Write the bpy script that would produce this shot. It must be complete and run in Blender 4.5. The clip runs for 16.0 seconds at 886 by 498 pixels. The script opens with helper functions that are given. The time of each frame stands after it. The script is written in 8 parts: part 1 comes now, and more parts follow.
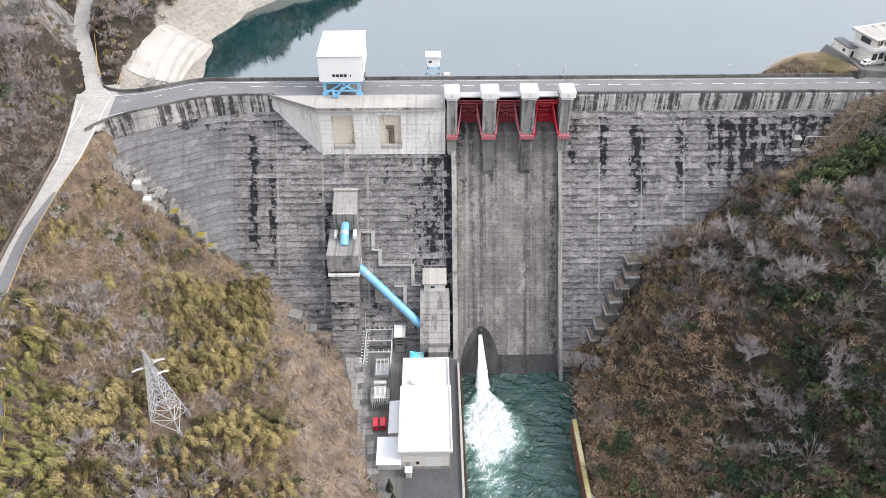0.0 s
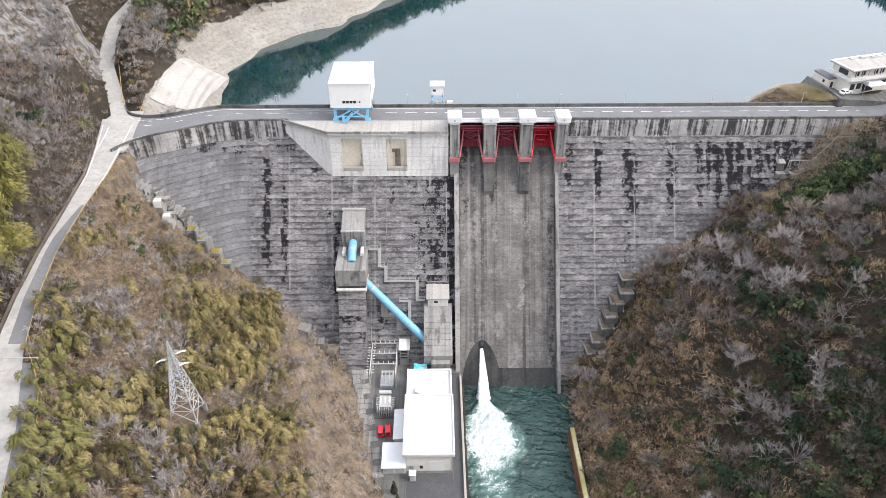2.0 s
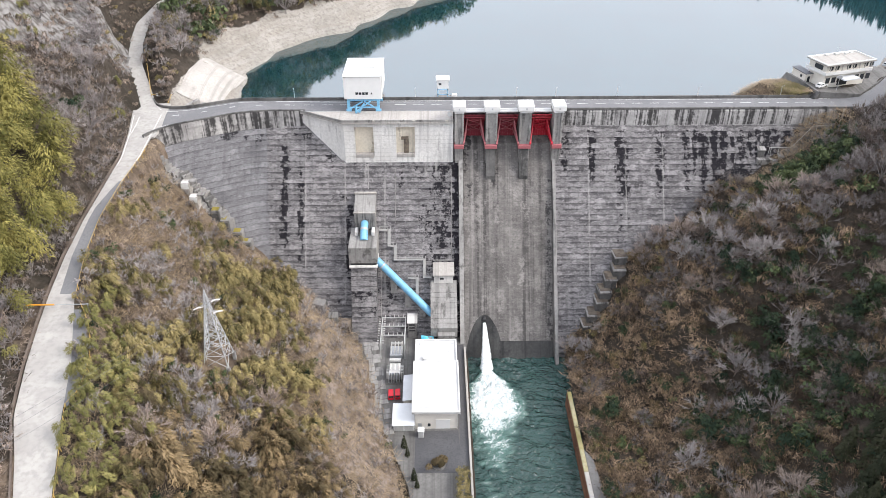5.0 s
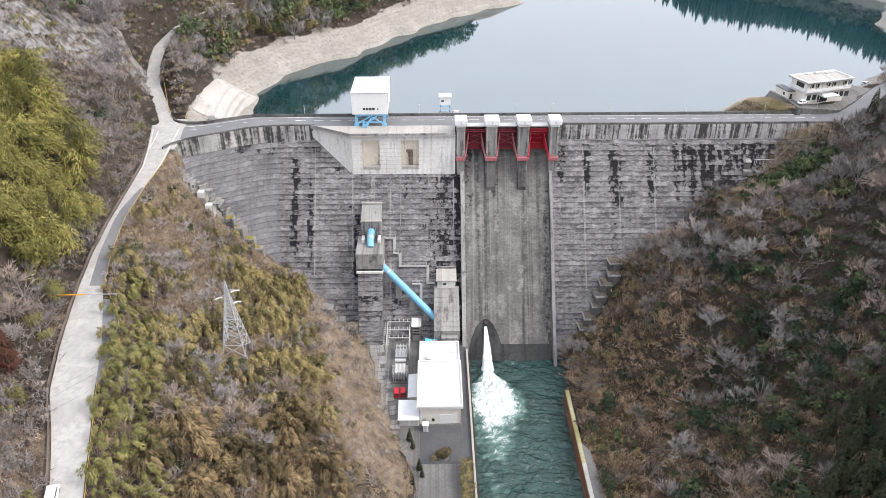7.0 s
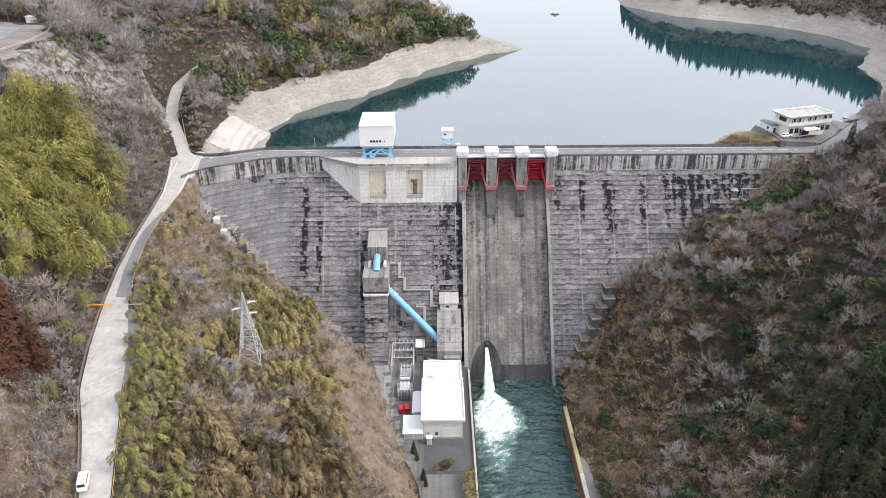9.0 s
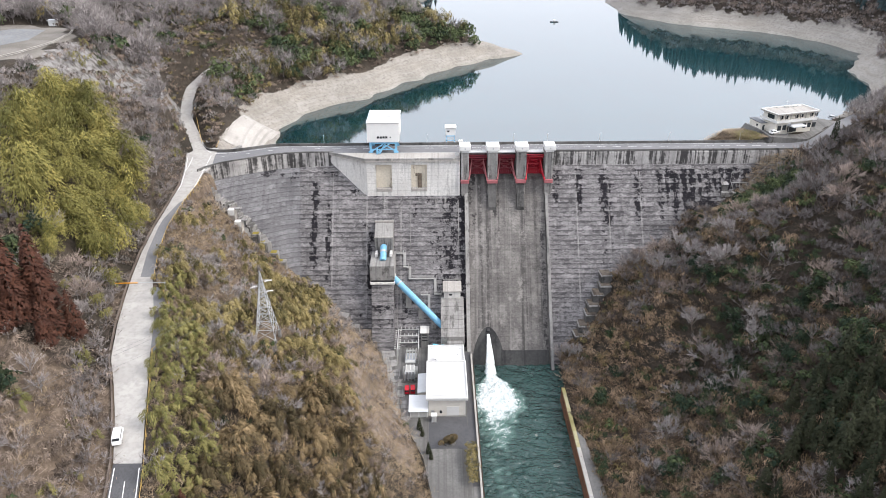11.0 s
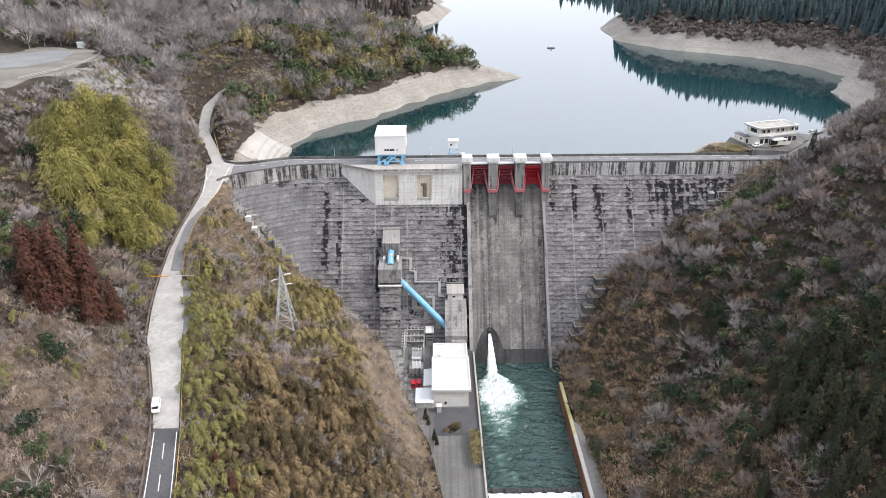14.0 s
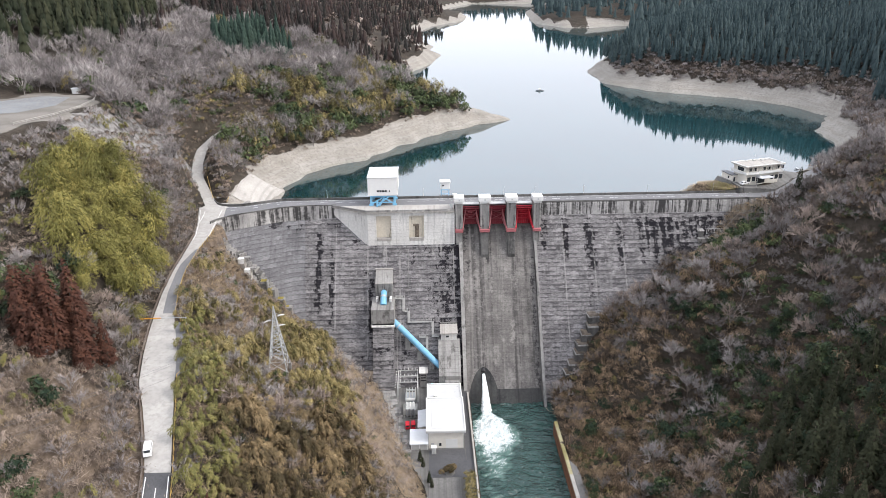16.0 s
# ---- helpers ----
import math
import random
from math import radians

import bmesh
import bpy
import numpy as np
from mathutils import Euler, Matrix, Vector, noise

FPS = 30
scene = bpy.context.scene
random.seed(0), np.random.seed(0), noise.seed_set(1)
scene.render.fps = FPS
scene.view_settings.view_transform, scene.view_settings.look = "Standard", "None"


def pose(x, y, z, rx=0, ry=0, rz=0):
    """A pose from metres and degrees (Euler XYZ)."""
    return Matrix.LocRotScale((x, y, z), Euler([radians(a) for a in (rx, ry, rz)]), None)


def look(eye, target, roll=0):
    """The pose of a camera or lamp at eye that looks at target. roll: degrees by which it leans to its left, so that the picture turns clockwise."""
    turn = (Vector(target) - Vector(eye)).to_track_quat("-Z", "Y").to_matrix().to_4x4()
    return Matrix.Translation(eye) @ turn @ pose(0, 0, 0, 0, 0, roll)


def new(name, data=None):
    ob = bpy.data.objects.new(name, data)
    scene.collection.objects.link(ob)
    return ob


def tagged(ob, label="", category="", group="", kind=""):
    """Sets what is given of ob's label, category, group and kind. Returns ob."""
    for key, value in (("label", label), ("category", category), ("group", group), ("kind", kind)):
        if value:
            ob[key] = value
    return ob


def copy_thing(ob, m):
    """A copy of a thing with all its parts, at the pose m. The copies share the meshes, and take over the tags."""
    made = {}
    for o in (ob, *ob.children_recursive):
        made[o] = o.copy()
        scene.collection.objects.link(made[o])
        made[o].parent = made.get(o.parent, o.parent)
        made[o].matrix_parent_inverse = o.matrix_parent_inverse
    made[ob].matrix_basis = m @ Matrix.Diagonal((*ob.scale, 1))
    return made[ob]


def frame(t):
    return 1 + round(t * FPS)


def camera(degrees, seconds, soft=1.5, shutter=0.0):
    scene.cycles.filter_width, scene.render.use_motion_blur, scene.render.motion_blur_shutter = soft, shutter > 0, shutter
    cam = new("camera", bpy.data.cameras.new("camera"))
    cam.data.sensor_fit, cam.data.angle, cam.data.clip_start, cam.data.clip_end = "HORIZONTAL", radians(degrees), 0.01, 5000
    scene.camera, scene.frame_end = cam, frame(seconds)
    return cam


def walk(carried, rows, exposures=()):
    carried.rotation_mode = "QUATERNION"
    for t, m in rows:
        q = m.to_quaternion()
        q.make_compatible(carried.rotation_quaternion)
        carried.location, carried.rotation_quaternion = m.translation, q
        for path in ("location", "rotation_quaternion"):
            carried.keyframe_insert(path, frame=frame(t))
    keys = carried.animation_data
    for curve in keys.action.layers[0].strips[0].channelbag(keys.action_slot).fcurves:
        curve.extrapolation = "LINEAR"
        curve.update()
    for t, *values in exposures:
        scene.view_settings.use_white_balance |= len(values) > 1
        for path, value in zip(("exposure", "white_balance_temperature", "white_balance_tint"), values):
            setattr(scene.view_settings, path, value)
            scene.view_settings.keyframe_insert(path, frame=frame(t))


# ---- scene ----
cam = camera(62.5, 16.0, soft=0.65)
PATH = [
    (0, (-6.8, -190.404, 157.173), (-6.776, -188.848, 155.917), -0.0),
    (0.5, (-6.909, -193.903, 157.052), (-6.885, -192.327, 155.821), 0.0),
    (1, (-7.022, -197.38, 156.901), (-7.0, -195.784, 155.696), 0.0),
    (1.5, (-7.12, -200.792, 156.672), (-7.099, -199.177, 155.493), -0.0),
    (2, (-7.243, -204.381, 156.428), (-7.224, -202.747, 155.275), -0.0),
    (2.5, (-7.354, -207.987, 156.157), (-7.336, -206.334, 155.031), -0.1),
    (3, (-7.533, -211.653, 155.845), (-7.516, -209.99, 154.735), -0.1),
    (3.5, (-7.751, -215.306, 155.537), (-7.735, -213.641, 154.429), -0.1),
    (4, (-8.114, -218.863, 155.271), (-8.098, -217.198, 154.163), -0.1),
    (6.5, (-10.134, -237.174, 153.209), (-10.114, -235.472, 152.159), -0.1),
    (7, (-10.487, -240.906, 152.943), (-10.466, -239.186, 151.922), -0.1),
    (7.5, (-10.687, -244.639, 152.613), (-10.666, -242.901, 151.623), -0.1),
    (8, (-10.661, -248.371, 152.305), (-10.643, -246.614, 151.348), -0.2),
    (8.5, (-10.749, -252.109, 152.04), (-10.732, -250.337, 151.113), -0.2),
    (11, (-12.022, -270.345, 150.384), (-12.008, -268.548, 149.506), -0.3),
    (11.5, (-12.265, -273.912, 150.238), (-12.251, -272.115, 149.36), -0.3),
    (12, (-12.619, -277.57, 150.076), (-12.605, -275.767, 149.21), -0.2),
    (12.5, (-12.89, -281.34, 149.853), (-12.877, -279.531, 149.0), -0.3),
    (13, (-13.113, -284.98, 149.687), (-13.1, -283.166, 148.847), -0.3),
    (13.5, (-13.474, -288.166, 149.571), (-13.461, -286.345, 148.744), -0.3),
    (14, (-13.767, -290.158, 149.463), (-13.752, -288.328, 148.656), -0.4),
    (14.5, (-14.016, -291.051, 149.398), (-13.995, -289.209, 148.62), -0.5),
    (15, (-14.066, -291.325, 149.342), (-14.037, -289.47, 148.594), -0.6),
    (15.5, (-14.189, -291.326, 149.289), (-14.154, -289.461, 148.567), -0.7),
    (16, (-14.272, -291.213, 149.222), (-14.232, -289.341, 148.52), -0.7),
]
walk(cam, [(t, look(eye, target, roll)) for t, eye, target, roll in PATH], ((0.0, 0.93), (8.0, 0.89), (11.0, 0.84), (16.0, 0.79)))

# ---------------------------------------------------------------- world, sun, exposure
world = bpy.data.worlds.new("overcast_sky")
scene.world = world
world.use_nodes = True
wn = world.node_tree.nodes
wn.clear()
sky = wn.new("ShaderNodeTexSky")
sky.sky_type, sky.sun_disc = "NISHITA", False
sky.sun_elevation, sky.sun_rotation = radians(40), radians(105)
sky.air_density, sky.dust_density, sky.ozone_density = 1.0, 10.0, 1.0
pale = wn.new("ShaderNodeMix")
pale.data_type = "RGBA"
pale.inputs[0].default_value = 0.80
pale.inputs[7].default_value = (8.6, 8.9, 9.9, 1)
bg = wn.new("ShaderNodeBackground")
bg.inputs[1].default_value = 0.13
out = wn.new("ShaderNodeOutputWorld")
world.node_tree.links.new(sky.outputs[0], pale.inputs[6])
world.node_tree.links.new(pale.outputs[2], bg.inputs[0])
world.node_tree.links.new(bg.outputs[0], out.inputs[0])
sun = new("sun", bpy.data.lights.new("sun", "SUN"))
sun.data.energy, sun.data.angle, sun.data.color = 1.5, radians(18), (1.0, 0.965, 0.93)
sun.matrix_world = look((180, -50, 300), (0, 0, 143))

# ---------------------------------------------------------------- materials
class Nodes:
    """Short names for the nodes of one material; all patterns lie in world metres."""

    def __init__(self, name, rough=0.9, metal=0.0):
        self.m = bpy.data.materials.new(name)
        self.m.use_nodes = True
        self.t = self.m.node_tree
        self.b = self.t.nodes["Principled BSDF"]
        self.b.inputs["Roughness"].default_value, self.b.inputs["Metallic"].default_value = rough, metal
        if rough > 0.7 and metal == 0:
            self.b.inputs["Specular IOR Level"].default_value = 0.12
        self.geo = self.t.nodes.new("ShaderNodeNewGeometry")

    def put(self, a, socket):
        if isinstance(a, (int, float)):
            socket.default_value = a
        elif isinstance(a, tuple):
            socket.default_value = (*a, 1) if len(a) == 3 and len(socket.default_value) == 4 else a
        else:
            self.t.links.new(a, socket)

    def at(self, sx=1.0, sy=1.0, sz=1.0):
        n = self.t.nodes.new("ShaderNodeVectorMath")
        n.operation = "MULTIPLY_ADD"
        self.put(self.geo.outputs["Position"], n.inputs[0])
        n.inputs[1].default_value = (sx, sy, sz)
        n.inputs[2].default_value = (0.37, 0.43, 0.61)
        return n.outputs[0]

    def noise(self, scale, detail=4.0, where=None, rough=0.55, bent=0.0):
        n = self.t.nodes.new("ShaderNodeTexNoise")
        self.put(where or self.geo.outputs["Position"], n.inputs["Vector"])
        for key, v in (("Scale", scale), ("Detail", detail), ("Roughness", rough), ("Distortion", bent)):
            n.inputs[key].default_value = v
        return n.outputs["Fac"]

    def ramp(self, fac, lo, hi, a=0.0, b=1.0):
        n = self.t.nodes.new("ShaderNodeMapRange")
        n.interpolation_type = "SMOOTHSTEP"
        self.put(fac, n.inputs["Value"])
        for key, v in (("From Min", lo), ("From Max", hi), ("To Min", a), ("To Max", b)):
            n.inputs[key].default_value = v
        return n.outputs[0]

    def math(self, op, a, b=0.0):
        n = self.t.nodes.new("ShaderNodeMath")
        n.operation = op
        self.put(a, n.inputs[0]), self.put(b, n.inputs[1])
        return n.outputs[0]

    def mix(self, fac, a, b, kind="MIX"):
        n = self.t.nodes.new("ShaderNodeMix")
        n.data_type, n.blend_type = "RGBA", kind
        self.put(fac, n.inputs[0]), self.put(a, n.inputs[6]), self.put(b, n.inputs[7])
        return n.outputs[2]

    def xyz(self):
        n = self.t.nodes.new("ShaderNodeSeparateXYZ")
        self.put(self.geo.outputs["Position"], n.inputs[0])
        return n.outputs

    def piece(self):
        return self.t.nodes.new("ShaderNodeObjectInfo").outputs["Random"]

    def island(self):
        return self.geo.outputs["Random Per Island"]

    def attr(self, name):
        n = self.t.nodes.new("ShaderNodeAttribute")
        n.attribute_name = name
        return n.outputs["Fac"]

    def done(self, colour, bump=None, strength=0.3, distance=0.1, rough=None):
        self.put(colour, self.b.inputs["Base Color"])
        if rough is not None:
            self.put(rough, self.b.inputs["Roughness"])
        if bump is not None:
            n = self.t.nodes.new("ShaderNodeBump")
            n.inputs["Strength"].default_value, n.inputs["Distance"].default_value = strength, distance
            self.put(bump, n.inputs["Height"])
            self.t.links.new(n.outputs[0], self.b.inputs["Normal"])
        return self.m


def plain(name, colour, rough=0.6, metal=0.0, dirt=0.25, scale=1.5):
    """Paint or metal with a little dirt and fading."""
    n = Nodes(name, rough, metal)
    d = n.ramp(n.noise(scale, 5), 0.35, 0.8)
    f = n.noise(scale * 7, 3)
    c = n.mix(n.math("MULTIPLY", d, dirt), colour, tuple(v * 0.45 + 0.05 for v in colour))
    c = n.mix(n.ramp(f, 0.3, 0.8, 0, dirt * 0.6), c, tuple(min(1, v * 1.15 + 0.02) for v in colour))
    return n.done(c, n.noise(scale * 12, 3), 0.1, 0.03)


def concrete(name, pale_c, dark_c, stain_c, stain=0.5, streak=(0.22, 0.03), lines=0.0, pieces=0.0, lo=0.52, hi=0.62, crust=0.0, columns=(), layered=True, lime=(), grit=0.78):
    """Weathered concrete: blotches, fine grain, streaks that run down the face, broken by the lift lines."""
    n = Nodes(name, 0.92)
    c = n.mix(n.ramp(n.noise(0.09, 5), 0.3, 0.7), dark_c, pale_c)
    c = n.mix(n.ramp(n.noise(1.3, 6), 0.3, 0.75, 0, 0.5), c, tuple(v * 0.72 for v in dark_c))
    if pieces:
        c = n.mix(n.ramp(n.piece(), 0, 1, 0, pieces), c, tuple(v * 0.62 for v in dark_c))
    run = n.noise(1.0, 4, n.at(0.9, 0.0, 0.05))
    c = n.mix(n.ramp(run, 0.48, 0.72, 0, 0.55), c, tuple(v * 0.55 for v in dark_c))
    wide = n.noise(1.0, 5, n.at(streak[0], 0.0, streak[1]), 0.6)
    edge = n.noise(1.0, 5, n.at(0.55, 0.0, 0.75), 0.7)
    m = n.math("ADD", n.math("MULTIPLY", wide, 0.72), n.math("MULTIPLY", edge, 0.28))
    c = n.mix(n.ramp(m, lo, hi, 0, stain), c, stain_c)
    if lines:
        w = n.t.nodes.new("ShaderNodeTexWave")
        w.wave_type, w.bands_direction = "BANDS", "Z"
        n.put(n.at(1, 1, 1), w.inputs["Vector"])
        w.inputs["Scale"].default_value = lines
        w.inputs["Distortion"].default_value, w.inputs["Detail"].default_value = 0.6, 2.0
        c = n.mix(n.ramp(w.outputs["Fac"], 0.82, 1.0, 0, 0.5), c, stain_c)
    if crust:
        # dark growth and pale lime that differ from pour to pour and hang below the joints
        px, _, pz = n.xyz()
        lift = n.math("DIVIDE", pz, 1.5)
        row = n.math("FLOOR", lift) if layered else n.math("MULTIPLY", lift, 0.035)
        low = n.math("FRACT", lift)

        def pour(sx, seed, detail=3):
            v = n.t.nodes.new("ShaderNodeCombineXYZ")
            n.put(n.math("MULTIPLY", px, sx), v.inputs[0])
            v.inputs[1].default_value = 0.43
            n.put(n.math("ADD", n.math("MULTIPLY", row, 5.37), seed + 0.29), v.inputs[2])
            return n.noise(1.0, detail, v.outputs[0], 0.6)

        fine = n.noise(1.0, 8, n.at(0.75, 0.0, 1.3), 0.78)
        hang = n.ramp(low, 0.25, 1.0, -0.04, 0.07) if layered else 0.0
        seg = pour(0.14, 0.0)
        c = n.mix(n.ramp(pour(0.06, 31.0), 0.35, 0.65, 0, 0.5), c, tuple(v * 0.66 for v in dark_c))
        c = n.mix(n.ramp(n.math("ADD", n.math("MULTIPLY", pour(0.22, 17.0), 0.5), n.math("MULTIPLY", fine, 0.5)), 0.50, 0.60, 0, 0.7), c, tuple(min(1, v * 1.22) for v in pale_c))
        k = n.math("ADD", n.math("ADD", n.math("MULTIPLY", seg, 0.5), n.math("MULTIPLY", fine, 0.5)), hang)
        c = n.mix(n.ramp(k, 0.53, 0.565, 0, crust), c, stain_c)
        grain = n.noise(1.0, 7, n.at(0.8, 0.0, 2.8), 0.78)
        c = n.mix(n.ramp(grain, 0.50, 0.61, 0, grit if layered else 0.35), c, tuple(v * 0.45 for v in dark_c))
        c = n.mix(n.ramp(grain, 0.48, 0.36, 0, grit * 0.64 if layered else 0.25), c, tuple(min(1, v * 1.30) for v in pale_c))
        seam = n.math("MULTIPLY", n.ramp(low, 0.88, 0.99), n.ramp(n.math("ADD", pour(0.3, 57.0), n.math("MULTIPLY", fine, 0.4)), 0.60, 0.75, 0, 0.7 if layered else 0.2))
        c = n.mix(seam, c, stain_c)
        if not layered:
            runs = n.noise(1.0, 5, n.at(0.55, 0.0, 0.010), 0.65)
            c = n.mix(n.ramp(runs, 0.52, 0.68, 0, 0.28), c, tuple(v * 1.35 for v in pale_c))
            c = n.mix(n.ramp(n.noise(1.0, 5, n.at(0.8, 0.0, 0.014), 0.65), 0.50, 0.66, 0, 0.32), c, tuple(v * 0.5 for v in dark_c))
        shift = n.math("MULTIPLY", n.math("SUBTRACT", pour(0.0, 7.0), 0.5), 1.8)
        total = None
        for x0, half, z0, z1, much in columns:
            d = n.math("ABSOLUTE", n.math("SUBTRACT", n.math("ADD", px, shift), x0))
            m = n.math("MULTIPLY", n.ramp(d, half * 0.3, half * 2.6, much, 0), n.math("MULTIPLY", n.ramp(pz, z0 - 3, z0 + 6, 0, 1), n.ramp(pz, z1 - 0.6, z1 + 0.6, 1, 0)))
            total = m if total is None else n.math("MAXIMUM", total, m)
        if total is not None:
            ragged = n.math("ADD", n.math("MULTIPLY", n.math("SUBTRACT", fine, 0.5), 3.0), n.math("MULTIPLY", n.math("SUBTRACT", pour(0.35, 91.0), 0.5), 2.4))
            m = n.math("ADD", n.math("ADD", n.math("MULTIPLY", total, 0.88), ragged), hang)
            # only where a column is
            m = n.math("MULTIPLY", n.ramp(m, 0.44, 0.74), n.ramp(total, 0.04, 0.25))
            c = n.mix(n.math("MULTIPLY", m, 0.95), c, stain_c)
        for x0, half, z0, z1 in lime:
            # pale lime that has run from a joint
            d = n.math("ABSOLUTE", n.math("SUBTRACT", n.math("ADD", px, n.math("MULTIPLY", n.math("SUBTRACT", fine, 0.5), 0.9)), x0))
            m = n.math("MULTIPLY", n.ramp(d, half * 0.5, half * 1.8, 1, 0), n.math("MULTIPLY", n.ramp(pz, z0, z0 + 5, 0, 1), n.ramp(pz, z1 - 0.4, z1 + 0.4, 1, 0)))
            c = n.mix(n.math("MULTIPLY", m, n.ramp(n.noise(1.0, 5, n.at(0.8, 0.0, 0.35), 0.7), 0.40, 0.62, 0.05, 0.45)), c, (0.40, 0.388, 0.37))
    return n.done(c, n.noise(3.0, 6), 0.35, 0.08)


# columns at x -2.4 and -37.9 are dark strips left of wall and housing
COLUMNS = ((34.4, 1.0, 40, 53, 0.70), (43.0, 1.0, 36, 53, 0.85), (52.8, 1.2, 48, 53, 0.75), (53.4, 1.7, 33, 50, 0.9), (52.2, 1.3, 18, 34, 0.42), (66.0, 1.2, 34, 53, 0.80), (74.9, 0.9, 36, 53, 0.8),
           (80.5, 1.1, 36, 52, 0.92), (77.8, 0.6, 39, 53, 0.8), (84.5, 0.7, 34, 53, 0.95), (87.4, 0.9, 37, 53, 0.9), (90.6, 0.5, 40, 52, 0.8), (93.6, 0.8, 38, 53, 0.9), (96.4, 0.5, 42, 52, 0.85), (99.2, 0.9, 41, 53, 0.95), (102.6, 0.7, 43, 53, 0.9), (105.4, 0.9, 44, 53, 0.95), (108.6, 0.8, 46, 53, 0.9), (112.0, 0.9, 48, 53, 0.9), (-59.4, 1.0, 18, 49, 0.82), (-54.0, 0.9, 14, 45, 0.5), (-54.5, 2.6, 50, 53, 0.9), (-44.0, 1.2, 42, 48, 0.5),
           (-37.9, 0.8, 10, 33, 0.95), (-32.3, 1.0, 40, 45, 0.55), (-20.2, 0.9, 36, 45, 0.6), (-7.0, 4.4, 12, 45, 0.60), (-2.4, 0.9, -10, 46, 1.0), (-19.0, 16.0, 42, 45, 0.48), (-30.0, 9.0, 2, 12, 0.40), (58.0, 4.0, 27, 29.5, 0.5), (86.0, 2.4, 32, 44, 0.75), (92.5, 4.5, 35, 46, 0.62), (104.0, 5.0, 43, 53, 0.60), (98.0, 4.0, 40, 49, 0.55), (-40.0, 1.2, 30, 36, 0.6))
M_DAM = concrete("weathered_dam_concrete", (0.258, 0.247, 0.248), (0.166, 0.159, 0.162), (0.010, 0.009, 0.012), 0.35, (0.26, 0.022), pieces=0.14, lo=0.60, hi=0.68, crust=0.62, columns=COLUMNS, lime=((-32.3, 0.45, 36, 44), (-26.1, 0.28, 6, 44), (-12.4, 0.45, 37, 44), (-8.9, 0.35, 38, 44), (-39.3, 0.22, 4, 48), (-52.5, 0.2, 12, 52), (42.0, 0.22, 0, 52), (54.5, 0.2, 10, 52), (67.0, 0.2, 24, 52)))
M_CURVE = concrete("smooth_grey_dam_concrete", (0.196, 0.193, 0.200), (0.150, 0.147, 0.153), (0.020, 0.019, 0.022), 0.35, (0.16, 0.03), lo=0.60, hi=0.68, crust=0.28, grit=0.36, columns=((-69.5, 3.0, 50, 54, 0.85), (-78.0, 2.5, 51, 54, 0.6), (-59.4, 1.0, 18, 49, 0.82), (-54.5, 2.6, 50, 53, 0.9)))
M_BAND = concrete("streaked_parapet_concrete", (0.52, 0.505, 0.49), (0.32, 0.31, 0.305), (0.030, 0.029, 0.030), 0.92, (0.85, 0.035), lo=0.44, hi=0.58)
M_WHITE = concrete("pale_new_concrete", (0.76, 0.745, 0.715), (0.63, 0.615, 0.59), (0.17, 0.16, 0.15), 0.5, (0.5, 0.05), lo=0.54, hi=0.66)
M_SLAB = concrete("pale_shore_concrete", (0.44, 0.42, 0.39), (0.36, 0.34, 0.315), (0.20, 0.19, 0.17), 0.5, (0.3, 0.3), lo=0.54, hi=0.66)
M_FACADE = plain("weathered_office_render", (0.47, 0.455, 0.43), 0.75, dirt=0.4, scale=0.5)
M_NICHE = concrete("cream_niche_concrete", (0.72, 0.66, 0.55), (0.62, 0.56, 0.46), (0.14, 0.12, 0.09), 0.6, (0.5, 0.05), lo=0.56, hi=0.66)
# columns at x 9.4 and 20.1 darken the chute below the middle piers
M_CHUTE = concrete("brown_stained_chute_concrete", (0.240, 0.226, 0.214), (0.150, 0.141, 0.134), (0.040, 0.038, 0.038), 0.8, (0.42, 0.006), pieces=0.04, lo=0.49, hi=0.60, crust=0.40, layered=False, columns=((9.4, 1.2, 38, 50, 0.7), (20.1, 1.2, 38, 50, 0.7), (1.2, 1.2, 30, 52, 0.6), (28.6, 0.8, -10, 40, 0.5)))
M_PIER = concrete("grey_pier_concrete", (0.30, 0.29, 0.28), (0.20, 0.195, 0.188), (0.05, 0.05, 0.05), 0.7, (0.9, 0.05), lo=0.50, hi=0.62)
M_BLOCK = concrete("block_concrete", (0.36, 0.35, 0.335), (0.25, 0.243, 0.233), (0.07, 0.066, 0.062), 0.7, (0.6, 0.3), lo=0.50, hi=0.64)
M_RIB = concrete("weathered_rib_concrete", (0.33, 0.32, 0.305), (0.20, 0.193, 0.185), (0.05, 0.047, 0.045), 0.8, (0.8, 0.4), lo=0.48, hi=0.60)
M_DARKCONC = concrete("dark_stained_coping", (0.17, 0.165, 0.16), (0.10, 0.098, 0.095), (0.03, 0.03, 0.03), 0.7)
M_WET = concrete("dark_wet_concrete", (0.085, 0.085, 0.082), (0.05, 0.05, 0.05), (0.02, 0.02, 0.022), 0.6)
M_YARD = concrete("yard_concrete", (0.195, 0.190, 0.183), (0.135, 0.131, 0.126), (0.075, 0.072, 0.066), 0.6, (0.3, 0.3))


def ground_surface(name, a, b, c3, rough=0.95, big=0.05, small=1.2, strength=0.6, dist=0.25):
    n = Nodes(name, rough)
    c = n.mix(n.ramp(n.noise(big, 5), 0.35, 0.65), a, b)
    c = n.mix(n.ramp(n.noise(small, 6), 0.4, 0.7, 0, 0.8), c, c3)
    return n.done(c, n.noise(small * 1.7, 6), strength, dist)


